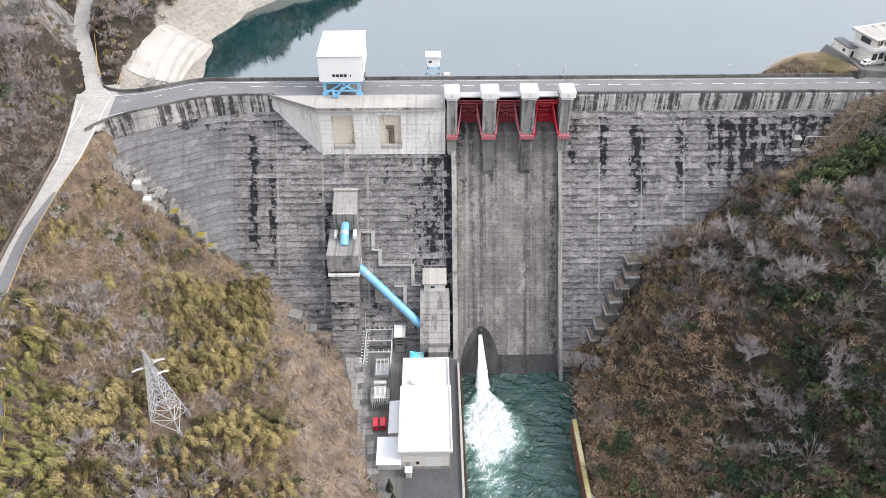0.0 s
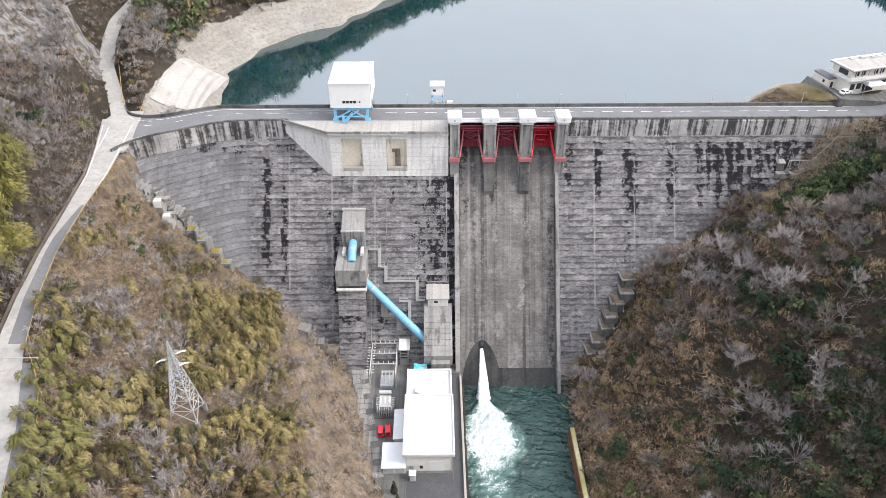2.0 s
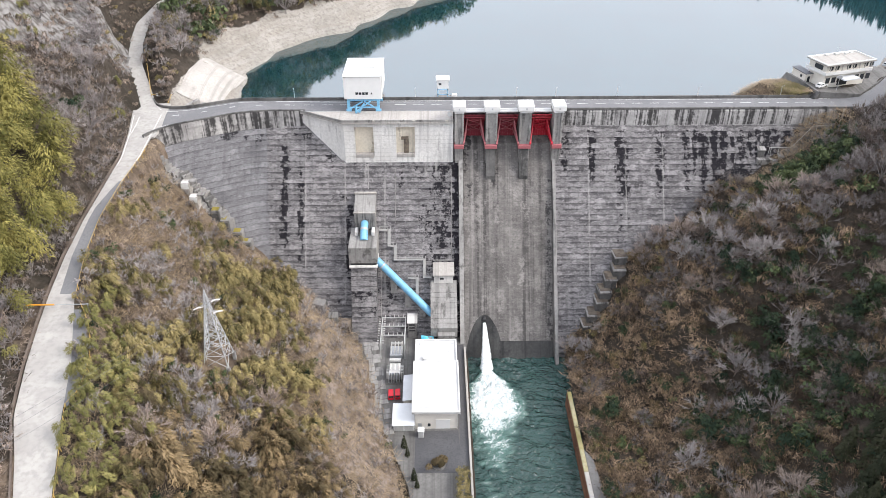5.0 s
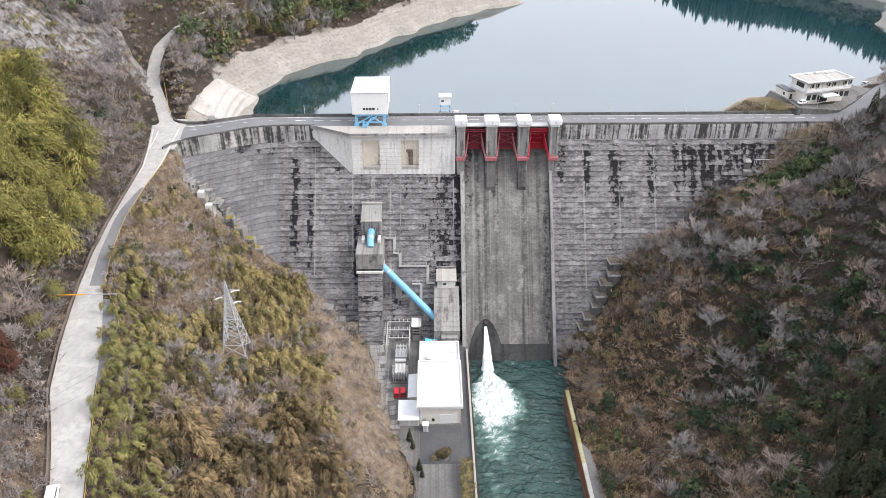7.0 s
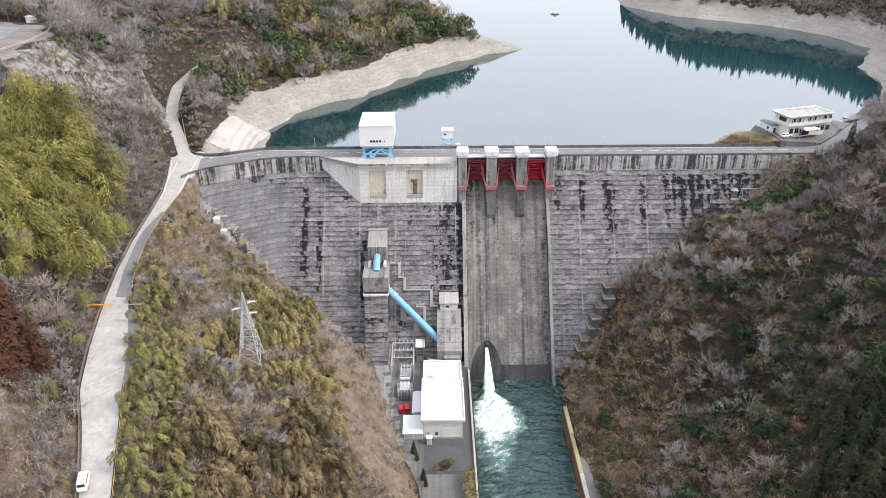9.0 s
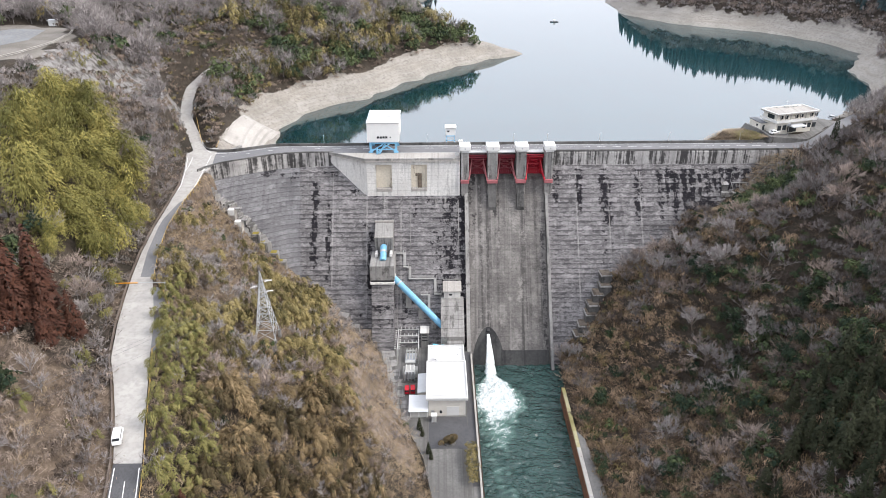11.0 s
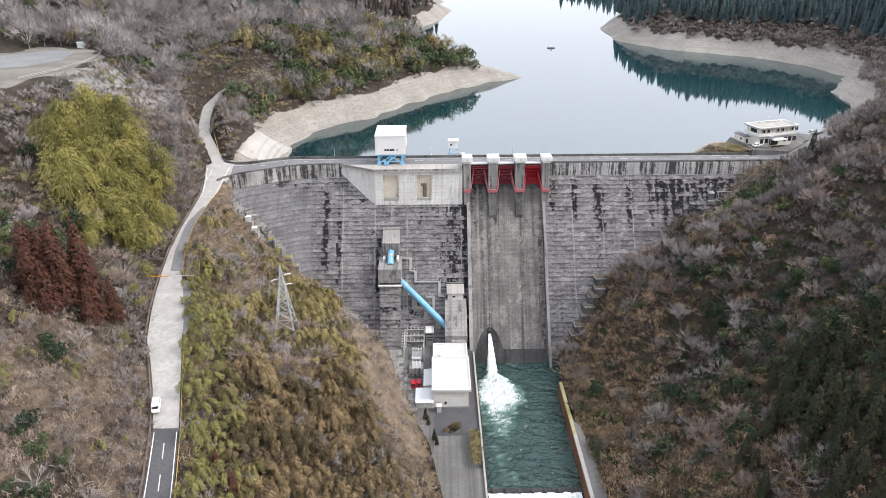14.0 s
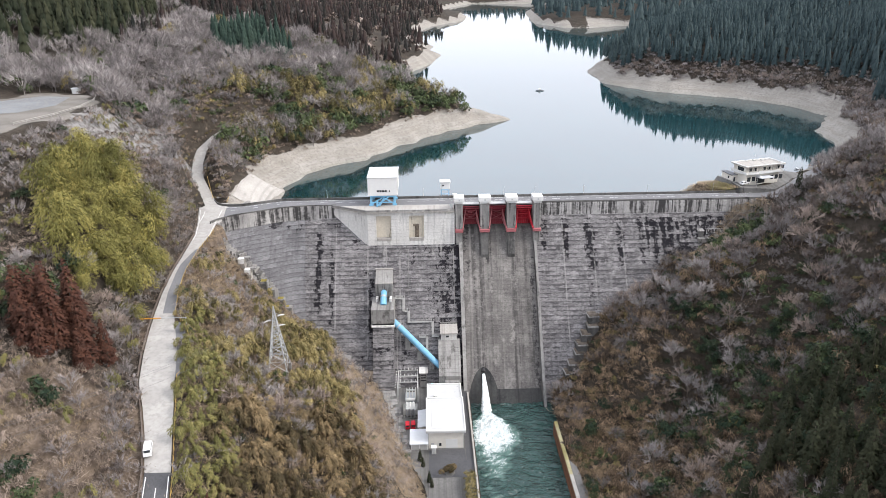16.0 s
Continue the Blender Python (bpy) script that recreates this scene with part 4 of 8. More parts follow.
    part("deck_rail", Shape().tube((x0, -1.3, 61.0), (x1, -1.3, 61.0), 0.05, None, 5).tube((x0, -1.3, 61.5), (x1, -1.3, 61.5), 0.05, None, 5), M_STEEL, g)
bridge = Shape().box((-3.3, 1.7, 58.3), (33, 12.3, 58.95))
structure("road_bridge_deck", bridge, M_PIER, "concrete bridge deck over the spillway gates", "bridge")
structure("bridge_rail", Shape().box((-3.3, 1.75, 58.9), (31.5, 2.05, 59.7)), M_STEEL, "pale guard rail beside the crest road", "rail")

# the outlet at the foot of the chute; a flat arch carries recess shade
OX = 6.6
arch = Shape()
ring = []
for j in range(13):
    a = math.pi * j / 12
    ring.append((OX - math.cos(a) * 6.4 * (1 - 0.25 * math.sin(a)), -9.5 + (math.sin(a) ** 0.8) * 12.6))
n = len(ring)
vs = [(x, face_y(z) - 0.22 - 0.03 * 0, z) for x, z in ring] + [(x, face_y(z) + 0.1, z) for x, z in ring]
arch.add(vs, [tuple(range(n))] + [(i, i + 1, n + i + 1, n + i) for i in range(n - 1)])
part("outlet_arch", arch, M_WET, dam, "dark wet arch round the outlet, recess shade in its colour")
part("outlet_mouth", Shape().tube((OX, face_y(1.8) + 0.6, 2.2), (OX, face_y(1.8) - 0.3, 1.6), 0.85, None, 14), M_DARK, dam)
part("toe_apron", Shape().side([(face_y(-4) - 0.35, -4.0), (face_y(-13) - 0.35, -13), (face_y(-13) + 1, -13), (face_y(-4) + 1, -4)], 11.5, CH1 - 0.2), M_WET, dam, "wet dark strip above the water")

# ---------------------------------------------------------------- roads and yard
def strip(pts_l, pts_r, z, lift, n=5):
    return Shape().sheet([[(l[0] + (r[0] - l[0]) * t, l[1] + (r[1] - l[1]) * t, h + lift) for t in np.linspace(0, 1, n)] for l, r, h in zip(pts_l, pts_r, z)])


def resample(vals, ys, q):
    return np.interp(q, ys, vals)


q = np.arange(-157.9, 4.5, 2.0)
rl, rr, rh = resample(ROAD_L, ROAD_Y, q), resample(ROAD_R, ROAD_Y, q), resample(ROAD_H, ROAD_Y, q)
structure("road_valley", strip(list(zip(rl, q)), list(zip(rr, q)), rh, 0.0), M_ROAD, "pale concrete road along the hillside", "road")
q2 = np.append(np.arange(-234, -158, 2.0), -157.9)
l2, r2, h2 = resample(ROAD_L, ROAD_Y, q2), resample(ROAD_R, ROAD_Y, q2), resample(ROAD_H, ROAD_Y, q2)
structure("road_lower", strip(list(zip(l2, q2)), list(zip(r2, q2)), h2, 0.0), M_DARKASPH, "darker asphalt stretch of the hillside road", "road")
q3 = np.linspace(4, 114, 60)
hx, hh = resample(HILL_X, HILL_Y, q3), resample(HILL_H, HILL_Y, q3)
structure("road_hill", strip([(x - 2.6, y) for x, y in zip(hx, q3)], [(x + 2.6, y) for x, y in zip(hx, q3)], hh, 0.0), M_ROAD, "pale concrete road climbing the hill above the lake", "road")
structure("road_junction", Shape().prism([(-104, -18), (-96.5, -17), (-96, -12), (-98, 0), (-99.5, 14), (-107, 14), (-109, 4), (-106, -8)], 58.6, 59.14), M_ROAD, "pale concrete road junction at the end of the dam", "road")
yard = Shape().prism([(-40, -36), (0.2, -36), (0.2, -200), (-10, -200), (-12, -130), (-17, -100), (-24, -82), (-30, -60)], -14, YARD_Z)
structure("ground_yard", yard, M_YARD, "grey concrete yard of the power station", "ground")

# ---------------------------------------------------------------- power station
ph = thing("powerhouse", "white flat-roofed power station beside the tailwater", "building")
part("wall", Shape().box((-15.4, -80.2, -3.0), (-3.6, -60.1, 3.58)), M_CREAM, ph)
part("wall", Shape().box((-15.3, -60.1, -3.0), (-3.7, -50.0, 2.98)), M_CREAM, ph)
part("roof", Shape().box((-16.3, -81.1, 3.6), (-2.7, -60.0, 4.3), 0.08), M_ROOF, ph, "white roof membrane with raised edges")
part("roof", Shape().box((-15.9, -60.0, 3.0), (-3.0, -49.4, 3.6), 0.08), M_ROOF, ph, "lower white roof with a low parapet")
for a, b in (((-16.3, -81.1, 4.3), (-2.7, -80.7, 4.65)), ((-16.3, -60.4, 4.3), (-2.7, -60.0, 4.65)), ((-16.3, -80.7, 4.3), (-15.9, -60.4, 4.65)), ((-3.1, -80.7, 4.3), (-2.7, -60.4, 4.65)),
             ((-15.9, -49.8, 3.6), (-3.0, -49.4, 4.1)), ((-15.9, -60.0, 3.6), (-15.5, -49.8, 4.1)), ((-3.4, -60.0, 3.6), (-3.0, -49.8, 4.1))):
    part("roof_edge", Shape().box(a, b, 0.04), M_PAINT, ph)
part("roof_inset", Shape().box((-14.4, -79.2, 4.28), (-4.6, -61.4, 4.36), 0.03), M_ROOF, ph)
for x, y in ((-14.6, -51.2), (-4.4, -51.2), (-5.4, -55.0)):
    part("roof_drain", Shape().tube((x, y, 3.6), (x, y, 3.72), 0.22, None, 8), M_STEEL, ph)
vent = part("roof_hatch", Shape().tube((-12.6, -58.3, 3.6), (-12.6, -58.3, 4.5), 0.9, None, 16), M_PAINT, ph, "round white roof hatch")
part("hatch_lid", Shape().tube((-12.6, -58.3, 4.5), (-12.6, -58.3, 4.65), 1.0, 0.6, 16), M_PAINT, vent)
part("shutter", Shape().box((-9.6, -80.32, -2.9), (-5.6, -80.2, 0.6)), M_PAINT, ph, "pale roller shutter")
part("window", Shape().box((-11.9, -80.3, -2.0), (-11.1, -80.18, -0.9)), M_GLASS, ph)
part("door", Shape().box((-14.6, -80.3, -3.0), (-13.6, -80.18, -0.8)), M_STEEL, ph)
for x in (-15.5, -3.5):
    part("downpipe", Shape().tube((x, -80.35, -3), (x, -80.35, 3.6), 0.09, None, 6), M_PALESTEEL, ph)
for y in (-76, -71, -66, -56, -53):
    part("window", Shape().box((-3.62, y - 0.9, -0.6), (-3.5, y + 0.9, 0.9)), M_GLASS, ph)
an = thing("annex", "low lean-to annex with a grey-white sheet roof against the power station", "building")
part("wall", Shape().box((-19.0, -72.2, -3), (-15.5, -62.0, 0.2)), M_CREAM, an)
part("roof", Shape().prism([(-19.3, -72.5), (-15.5, -72.5), (-15.5, -61.8), (-19.3, -61.8)], [0.2, 0.7, 0.7, 0.2], [0.4, 0.9, 0.9, 0.4]), M_GREYROOF, an)
sh = thing("shed", "garage shed with a grey-white sheet roof", "shed")
part("wall", Shape().box((-21.6, -81.0, -3), (-15.7, -74.0, -0.3)), M_PAINT, sh)
part("roof", Shape().prism([(-22.0, -81.5), (-15.6, -81.5), (-15.6, -73.4), (-22.0, -73.4)], [-0.5, -0.5, 0.1, 0.1], [-0.3, -0.3, 0.3, 0.3]), M_GREYROOF, sh)
for x in (-21.3, -18.5):
    part("shutter", Shape().box((x, -81.1, -2.9), (x + 2.5, -81.0, -0.7)), M_PALESTEEL, sh)
kb = thing("kiosk", "small white cabinet standing before the power station", "cabinet")
part("body", Shape().box((-14.5, -83.6, -3), (-13.0, -82.2, -0.4), 0.05), M_PAINT, kb)
part("door", Shape().box((-14.3, -83.66, -2.9), (-13.2, -83.6, -0.7)), M_PALESTEEL, kb)
part("roof", Shape().box((-14.7, -83.9, -0.4), (-12.8, -82.0, -0.25), 0.03), M_PAINT, kb)


def vehicle(name, label, at, rz, size, paint, tall=0.55, group=""):
    """A small van: body, cab roof, glass, wheels and lamps; its nose points along +y."""
    w, l, h = size
    car = thing(name, label, "van" if tall > 0.5 else "car", at, rz, group)
    body = [(-l / 2, 0.35), (l / 2, 0.35), (l / 2, h * 0.5), (l / 2 - 0.25, h * 0.58), (-l / 2, h * 0.62)]
    part("body", Shape().side(body, -w / 2, w / 2), paint, car)
    front, back = (l / 2 - 0.3, l / 2 - 0.95) if tall > 0.5 else (l / 2 - 1.1, l / 2 - 1.9)
    rear = -l / 2 + (0.05 if tall > 0.5 else 0.5)
    cab = [(rear, h * 0.58), (front, h * 0.56), (back, h), (rear + 0.15, h)]
    part("cab", Shape().side(cab, -w / 2 + 0.08, w / 2 - 0.08), paint, car)
    part("windscreen", Shape().side([(front + 0.02, h * 0.6), (back + 0.04, h * 0.96), (back + 0.1, h * 0.96), (front + 0.08, h * 0.6)], -w / 2 + 0.16, w / 2 - 0.16), M_GLASS, car)
    part("rear_window", Shape().side([(rear - 0.04, h * 0.66), (rear + 0.08, h * 0.93), (rear + 0.12, h * 0.93), (rear, h * 0.66)], -w / 2 + 0.2, w / 2 - 0.2), M_GLASS, car)
    for s in (-1, 1):
        part("side_window", Shape().box((s * (w / 2 - 0.075) - 0.01, rear + 0.35, h * 0.64), (s * (w / 2 - 0.075) + 0.01, back - 0.1, h * 0.9)), M_GLASS, car)
        part("headlight", Shape().box((s * w * 0.36 - 0.16, l / 2 - 0.02, h * 0.36), (s * w * 0.36 + 0.16, l / 2 + 0.03, h * 0.46)), M_PORCELAIN, car)
        for y in (-l * 0.3, l * 0.32):
            t = part("tyre", Shape().tube((s * (w / 2 - 0.18), y, 0.3), (s * (w / 2 + 0.01), y, 0.3), 0.3, None, 14), M_TYRE, car)
            part("rim", Shape().tube((s * (w / 2 - 0.02), y, 0.3), (s * (w / 2 + 0.03), y, 0.3), 0.17, None, 10), M_STEEL, t)
    part("bumper", Shape().box((-w / 2, l / 2 - 0.05, 0.3), (w / 2, l / 2 + 0.08, 0.5), 0.03), M_TYRE if paint is M_CARRED else paint, car)
    return car


vehicle("van", "small red van parked in the power station yard", (-23.0, -67.2, YARD_Z), 3, (1.55, 3.9, 1.9), M_CARRED, group="red vans in the yard")
vehicle("van", "small red van parked in the power station yard", (-21.0, -67.0, YARD_Z), 2, (1.55, 3.9, 1.9), M_CARRED, group="red vans in the yard")
i = 152
vehicle("van", "white delivery van driving up the concrete hillside road", (-78.0, -i, float(np.interp(-i, ROAD_Y, ROAD_H)) + 0.03), 15, (1.75, 4.6, 2.0), M_CARWHITE)

# transformer and switchyard
tr = thing("transformer", "grey power transformer with radiator fins and white bushings", "transformer")
part("plinth", Shape().box((-25.2, -62.2, -3), (-19.4, -52.6, -2.7), 0.05), M_YARD, tr)
part("tank", Shape().box((-23.6, -60.6, -2.7), (-20.6, -56.6, 0.3), 0.15), M_TANK, tr)
part("tank_lid", Shape().box((-23.8, -60.8, 0.3), (-20.4, -56.4, 0.5), 0.05), M_PALESTEEL, tr)
for j in range(9):
    x = -24.1 + j * 0.5
    part("radiator_fin", Shape().box((x - 0.08, -62.0, -2.4), (x + 0.08, -60.7, 0.6), 0.02), M_TANK if j % 2 else M_PALESTEEL, tr)
for j in range(6):
    for s in (-24.7, -20.4):
        part("radiator_fin", Shape().box((s, -60.4 + j * 0.65, -2.4), (s + 0.9, -60.2 + j * 0.65, 0.2), 0.02), M_PALESTEEL, tr)
part("oil_tank", Shape().tube((-23.8, -56.2, 1.6), (-20.4, -56.2, 1.6), 0.55, None, 12), M_PALESTEEL, tr)
for j in range(6):
    x, y = -23.4 + (j % 3) * 1.3, -58.2 - (j // 3) * 1.3
    b = part("bushing", Shape().tube((x, y, 0.5), (x, y, 2.0), 0.14, 0.08, 8), M_PORCELAIN, tr)
    for k in range(4):
        part("shed_disc", Shape().tube((x, y, 0.7 + k * 0.3), (x, y, 0.78 + k * 0.3), 0.28, 0.18, 8), M_PORCELAIN, b)
cu = thing("circuit_breaker", "pale switchgear with rows of white insulators", "switchgear")
part("base", Shape().box((-24.2, -50.5, -3), (-20.2, -46.0, -1.6), 0.06), M_TANK, cu)
for j in range(12):
    x, y = -23.8 + (j % 4) * 1.1, -49.8 + (j // 4) * 1.5
    part("insulator", Shape().tube((x, y, -1.6), (x + 0.25, y + 0.1, 0.9), 0.22, 0.10, 8), M_PORCELAIN, cu)
part("duct", Shape().tube((-24.0, -45.4, -1.0), (-20.4, -45.4, -1.0), 0.35, None, 10), M_PALESTEEL, cu)
sf = thing("switchyard_frame", "pale steel portal frame carrying insulators beside the dam", "frame")
for x in (-27.0, -19.4):
    for y in (-37.0, -41.5, -46.0, -50.5):
        part("post", Shape().box((x - 0.16, y - 0.16, -3), (x + 0.16, y + 0.16, 3.2)), M_PALESTEEL, sf)
    part("beam", Shape().box((x - 0.14, -50.8, 2.7), (x + 0.14, -36.6, 3.0)), M_PALESTEEL, sf)
for y in (-37.0, -41.5, -46.0):
    part("beam", Shape().box((-27.0, y - 0.14, 2.75), (-19.4, y + 0.14, 3.05)), M_PALESTEEL, sf)
    for j in range(5):
        x = -26 + j * 1.45
        part("insulator", Shape().tube((x, y, 3.05), (x, y, 4.0), 0.12, 0.08, 7), M_PORCELAIN, sf)
for j in range(11):
    y = -37.4 - j * 1.2
    for x in (-27.5, -26.5):
        part("insulator", Shape().tube((x, y, 2.6), (x + (0.6 if x > -27 else -0.6), y, 2.7), 0.1, None, 6), M_PORCELAIN, sf)
tp = thing("tarpaulin", "turquoise sheet spread over pipework behind the power station", "tarpaulin")
bm_rows = [[(-14.2 + a * 0.80, -46.9 + b * 0.80, 0.7 + 0.55 * math.sin(a * 1.3 + b) * math.cos(b * 1.1) - 0.02 * a * b) for a in range(6)] for b in range(5)]
part("sheet", Shape().sheet(bm_rows), M_TARP, tp)
part("pipework", Shape().box((-13.9, -46.6, -3), (-10.6, -44.0, 0.4), 0.1), M_BLOCK, tp)
cb = thing("cable_drum", "dark cable drum lying beside the penstock housing", "drum")
part("rim", Shape().tube((-12.4, -43.6, -2.2), (-12.4, -42.6, -1.6), 1.0, None, 16), M_TYRE, cb)
part("hub", Shape().tube((-12.4, -43.8, -2.3), (-12.4, -42.5, -1.5), 0.5, None, 10), M_STEEL, cb)

# ---------------------------------------------------------------- penstock and its housings on the dam face
pu = thing("intake_housing", "stained concrete housing with a sloping top on the dam face", "housing")
part("body", Shape().side([(-20.6, 27.0), (-20.6, 33.4), (-13.2, 36.6), (-10.0, 36.6), (-14, 27)], -35.9, -29.0), M_BLOCK, pu)
# no recess is cut: the plate's darker colour carries its shade
part("front_recess", Shape().box((-35.5, -20.72, 27.2), (-29.4, -20.58, 33.1)), M_PIER, pu, "darker front plate standing for a recess")
part("rim", Shape().box((-36.1, -20.8, 33.2), (-28.8, -20.2, 33.6), 0.05), M_SLAB, pu)
part("rim", Shape().box((-36.1, -13.8, 36.5), (-28.8, -13.0, 37.1), 0.05), M_SLAB, pu)
ph2 = thing("anchor_block", "weathered concrete anchor block holding the blue penstock", "housing")
part("body", Shape().box((-37.3, -31.4, 20.8), (-28.2, -17.0, 26.8), 0.12), M_BLOCK, ph2)
# solid box, the shade of the gap put into its colour
part("gap", Shape().box((-37.0, -31.0, 19.9), (-28.5, -20, 20.8)), M_DARK, ph2)
part("ledge", Shape().box((-37.3, -31.9, 19.3), (-28.2, -20.0, 19.95), 0.05), M_WHITE, ph2, "pale ledge")
part("plinth", Shape().side([(-30.6, 19.3), (-22, 19.3), (face_y(-3) + 1, -3.5), (face_y(-3) - 2.6, -3.5)], -36.9, -28.6), M_DAM, ph2, "stained battered base")
for z in (8.0, 13.0, 16.0):
    y = -30.6 + (face_y(-3) - 2.6 + 30.6) * (19.3 - z) / 22.8
    part("joint", Shape().box((-36.9, y - 0.04, z), (-28.6, y + 0.3, z + 0.09)), M_PIER, ph2)
for x in (-35.2, -29.8):
    part("pedestal", Shape().box((x - 0.5, -24.2, 26.8), (x + 0.5, -21.0, 28.2), 0.08), M_WHITE, ph2)
pen = thing("penstock", "sky blue steel penstock running down the dam face", "pipe")
part("upper_pipe", Shape().tube((-32.6, -20.2, 29.6), (-32.6, -23.6, 28.9), 1.25, None, 20).tube((-32.6, -23.6, 28.9), (-32.6, -26.6, 26.6), 1.25, None, 20), M_BLUE, pen, smooth=False)
part("collar", Shape().tube((-32.6, -23.3, 29.0), (-32.6, -24.0, 28.6), 1.36, None, 20), M_STEEL, pen, "bare steel collar")
p0, p1 = Vector((-28.6, -29.0, 20.6)), Vector((-10.6, -37.5, 4.6))
part("lower_pipe", Shape().tube(p0, p1, 1.2, None, 22), M_BLUE, pen, "long inclined sky blue pipe")
for f, r, m in ((0.10, 1.32, M_STEEL), (0.42, 1.24, M_BLUE), (0.68, 1.24, M_BLUE)):
    a = p0.lerp(p1, f)
    part("collar", Shape().tube(a, a + (p1 - p0).normalized() * 0.5, r, None, 22), m, pen)
for f in (0.30, 0.56, 0.82):
    a = p0.lerp(p1, f)
    part("saddle", Shape().prism([(a.x - 1.0, a.y - 0.7), (a.x + 1.0, a.y - 0.7), (a.x + 1.0, face_y(a.z - 4) + 0.6), (a.x - 1.0, face_y(a.z - 4) + 0.6)], a.z - 6.5, a.z - 0.9), M_BLOCK, pen, "concrete saddle")
lc = thing("valve_housing", "long sloping concrete housing at the foot of the penstock", "housing")
part("body", Shape().side([(-30.2, 13.0), (-31.6, 12.9), (-33.0, 12.2), (-43.6, 3.7), (-43.6, 0.0), (-36, -3), (-26, 9)], -11.1, -2.5), M_BLOCK, lc)
for j in range(1, 8):
    y, z = -33.0 - j * 1.35, 12.2 - j * 1.082
    part("joint", Shape().box((-11.14, y - 0.06, z - 0.06), (-2.46, y + 0.06, z + 0.05)), M_PIER, lc)
part("base", Shape().box((-8.9, -45.4, -3), (-3.2, -42.5, 2.0), 0.08), M_BLOCK, lc)
vh = thing("valve_house", "small pale house with a lean-to roof on the penstock housing", "house")
part("wall", Shape().box((-9.9, -31.4, 12.8), (-3.7, -27.4, 15.8)), M_WHITE, vh)
part("roof", Shape().side([(-31.9, 15.8), (-26.6, 17.4), (-26.6, 17.8), (-31.9, 16.15)], -10.3, -3.3), M_SLAB, vh)
part("vent", Shape().box((-8.0, -31.5, 14.2), (-6.8, -31.38, 14.9)), M_DARK, vh)
part("frame", Shape().box((-10.2, -25.6, 17.6), (-3.4, -25.3, 18.0)).box((-10.2, -25.6, 14), (-9.9, -25.3, 17.6)).box((-3.7, -25.6, 14), (-3.4, -25.3, 17.6)), M_BLOCK, vh)


def walkway(points, label, paint=M_WALK):
    """A narrow walkway with rails along points: treads, posts and two rails."""
    w = thing("walkway", label, "walkway", group="steel walkways on the dam")
    for a, b in zip(points, points[1:]):
        a, b = Vector(a), Vector(b)
        d = b - a
        side = Vector((0, -1, 0)) if abs(d.x) > abs(d.z) else Vector((1, 0, 0))
        part("tread", Shape().add([a, b, b + side * 0.9, a + side * 0.9, a - Vector((0, 0, 0.14)), b - Vector((0, 0, 0.14)), b + side * 0.9 - Vector((0, 0, 0.14)), a + side * 0.9 - Vector((0, 0, 0.14))],
                                  [(0, 1, 2, 3), (7, 6, 5, 4), (0, 4, 5, 1), (2, 6, 7, 3), (1, 5, 6, 2), (3, 7, 4, 0)]), paint, w)
        for o in (0.02, 0.88):
            for h in (0.55, 1.05):
                up = Vector((0, 0, h))
                part("rail", Shape().tube(a + side * o + up, b + side * o + up, 0.05, None, 5), paint, w)
            n = max(1, int(d.length / 1.8))
            for k in range(n + 1):
                q = a + d * (k / n) + side * o
                part("post", Shape().tube(q, q + Vector((0, 0, 1.05)), 0.05, None, 5), paint, w)
    return w


def on_face(x, z, off=0.7):
    return (x, face_y(z) - off, z)


walkway([on_face(-28.0, 26.6), on_face(-25.2, 26.6), on_face(-25.2, 22.4), on_face(-23.2, 22.2), on_face(-23.2, 18.6), on_face(-13.6, 18.6), on_face(-13.6, 13.8), on_face(-10.8, 13.8)], "pale steel walkway with handrails stepping down the dam face")
walkway([on_face(-28.0, 17.6), on_face(-25.8, 17.6), on_face(-25.8, 14.2)], "short pale steel walkway under the anchor block")
walkway([on_face(-18.6, 13.6), on_face(-16.0, 13.6), on_face(-16.0, 8.6)], "short pale steel walkway beside the penstock")
lk = thing("access_tower", "weathered concrete stair tower at the foot of the dam", "tower")
part("shaft", Shape().box((-18.6, -40.6, -3), (-15.8, -36.0, 3.4), 0.08), M_BLOCK, lk)
for z in (0.0, 1.2, 2.4):
    part("louvre", Shape().box((-18.2, -40.7, z), (-16.2, -40.58, z + 0.5)), M_DARK, lk)
part("cap", Shape().box((-18.9, -40.9, 3.4), (-15.5, -35.8, 3.7), 0.05), M_WHITE, lk)
for x, z0, z1 in ((-27.4, 18, 2), (-22.6, 43, 28), (-31.6, 43.5, 37.2), (-4.0, 18, 43)):
    dp = thing("drain_pipe", "thin pale drain pipe running down the dam face", "pipe", group="drain pipes")
    a, b = Vector(on_face(x, z0, 0.18)), Vector(on_face(x, z1, 0.18))
    part("pipe", Shape().tube(a, b, 0.10, None, 6), M_BLOCK, dp)

# ---------------------------------------------------------------- crest: crane, hut, lamps
gc = thing("gantry_crane", "white gantry crane house on sky blue steel legs on the crest", "crane")
part("house", Shape().box((-39.0, 1.6, 63.6), (-26.7, 19.4, 71.2), 0.08), M_PAINT, gc, "white windowed machine house")
part("roof_sheet", Shape().box((-38.7, 1.9, 71.15), (-27.0, 19.1, 71.3)), M_ROOF, gc)
part("roof_hatch", Shape().box((-31.6, 11.0, 71.3), (-29.0, 13.2, 71.55), 0.04), M_PALESTEEL, gc)
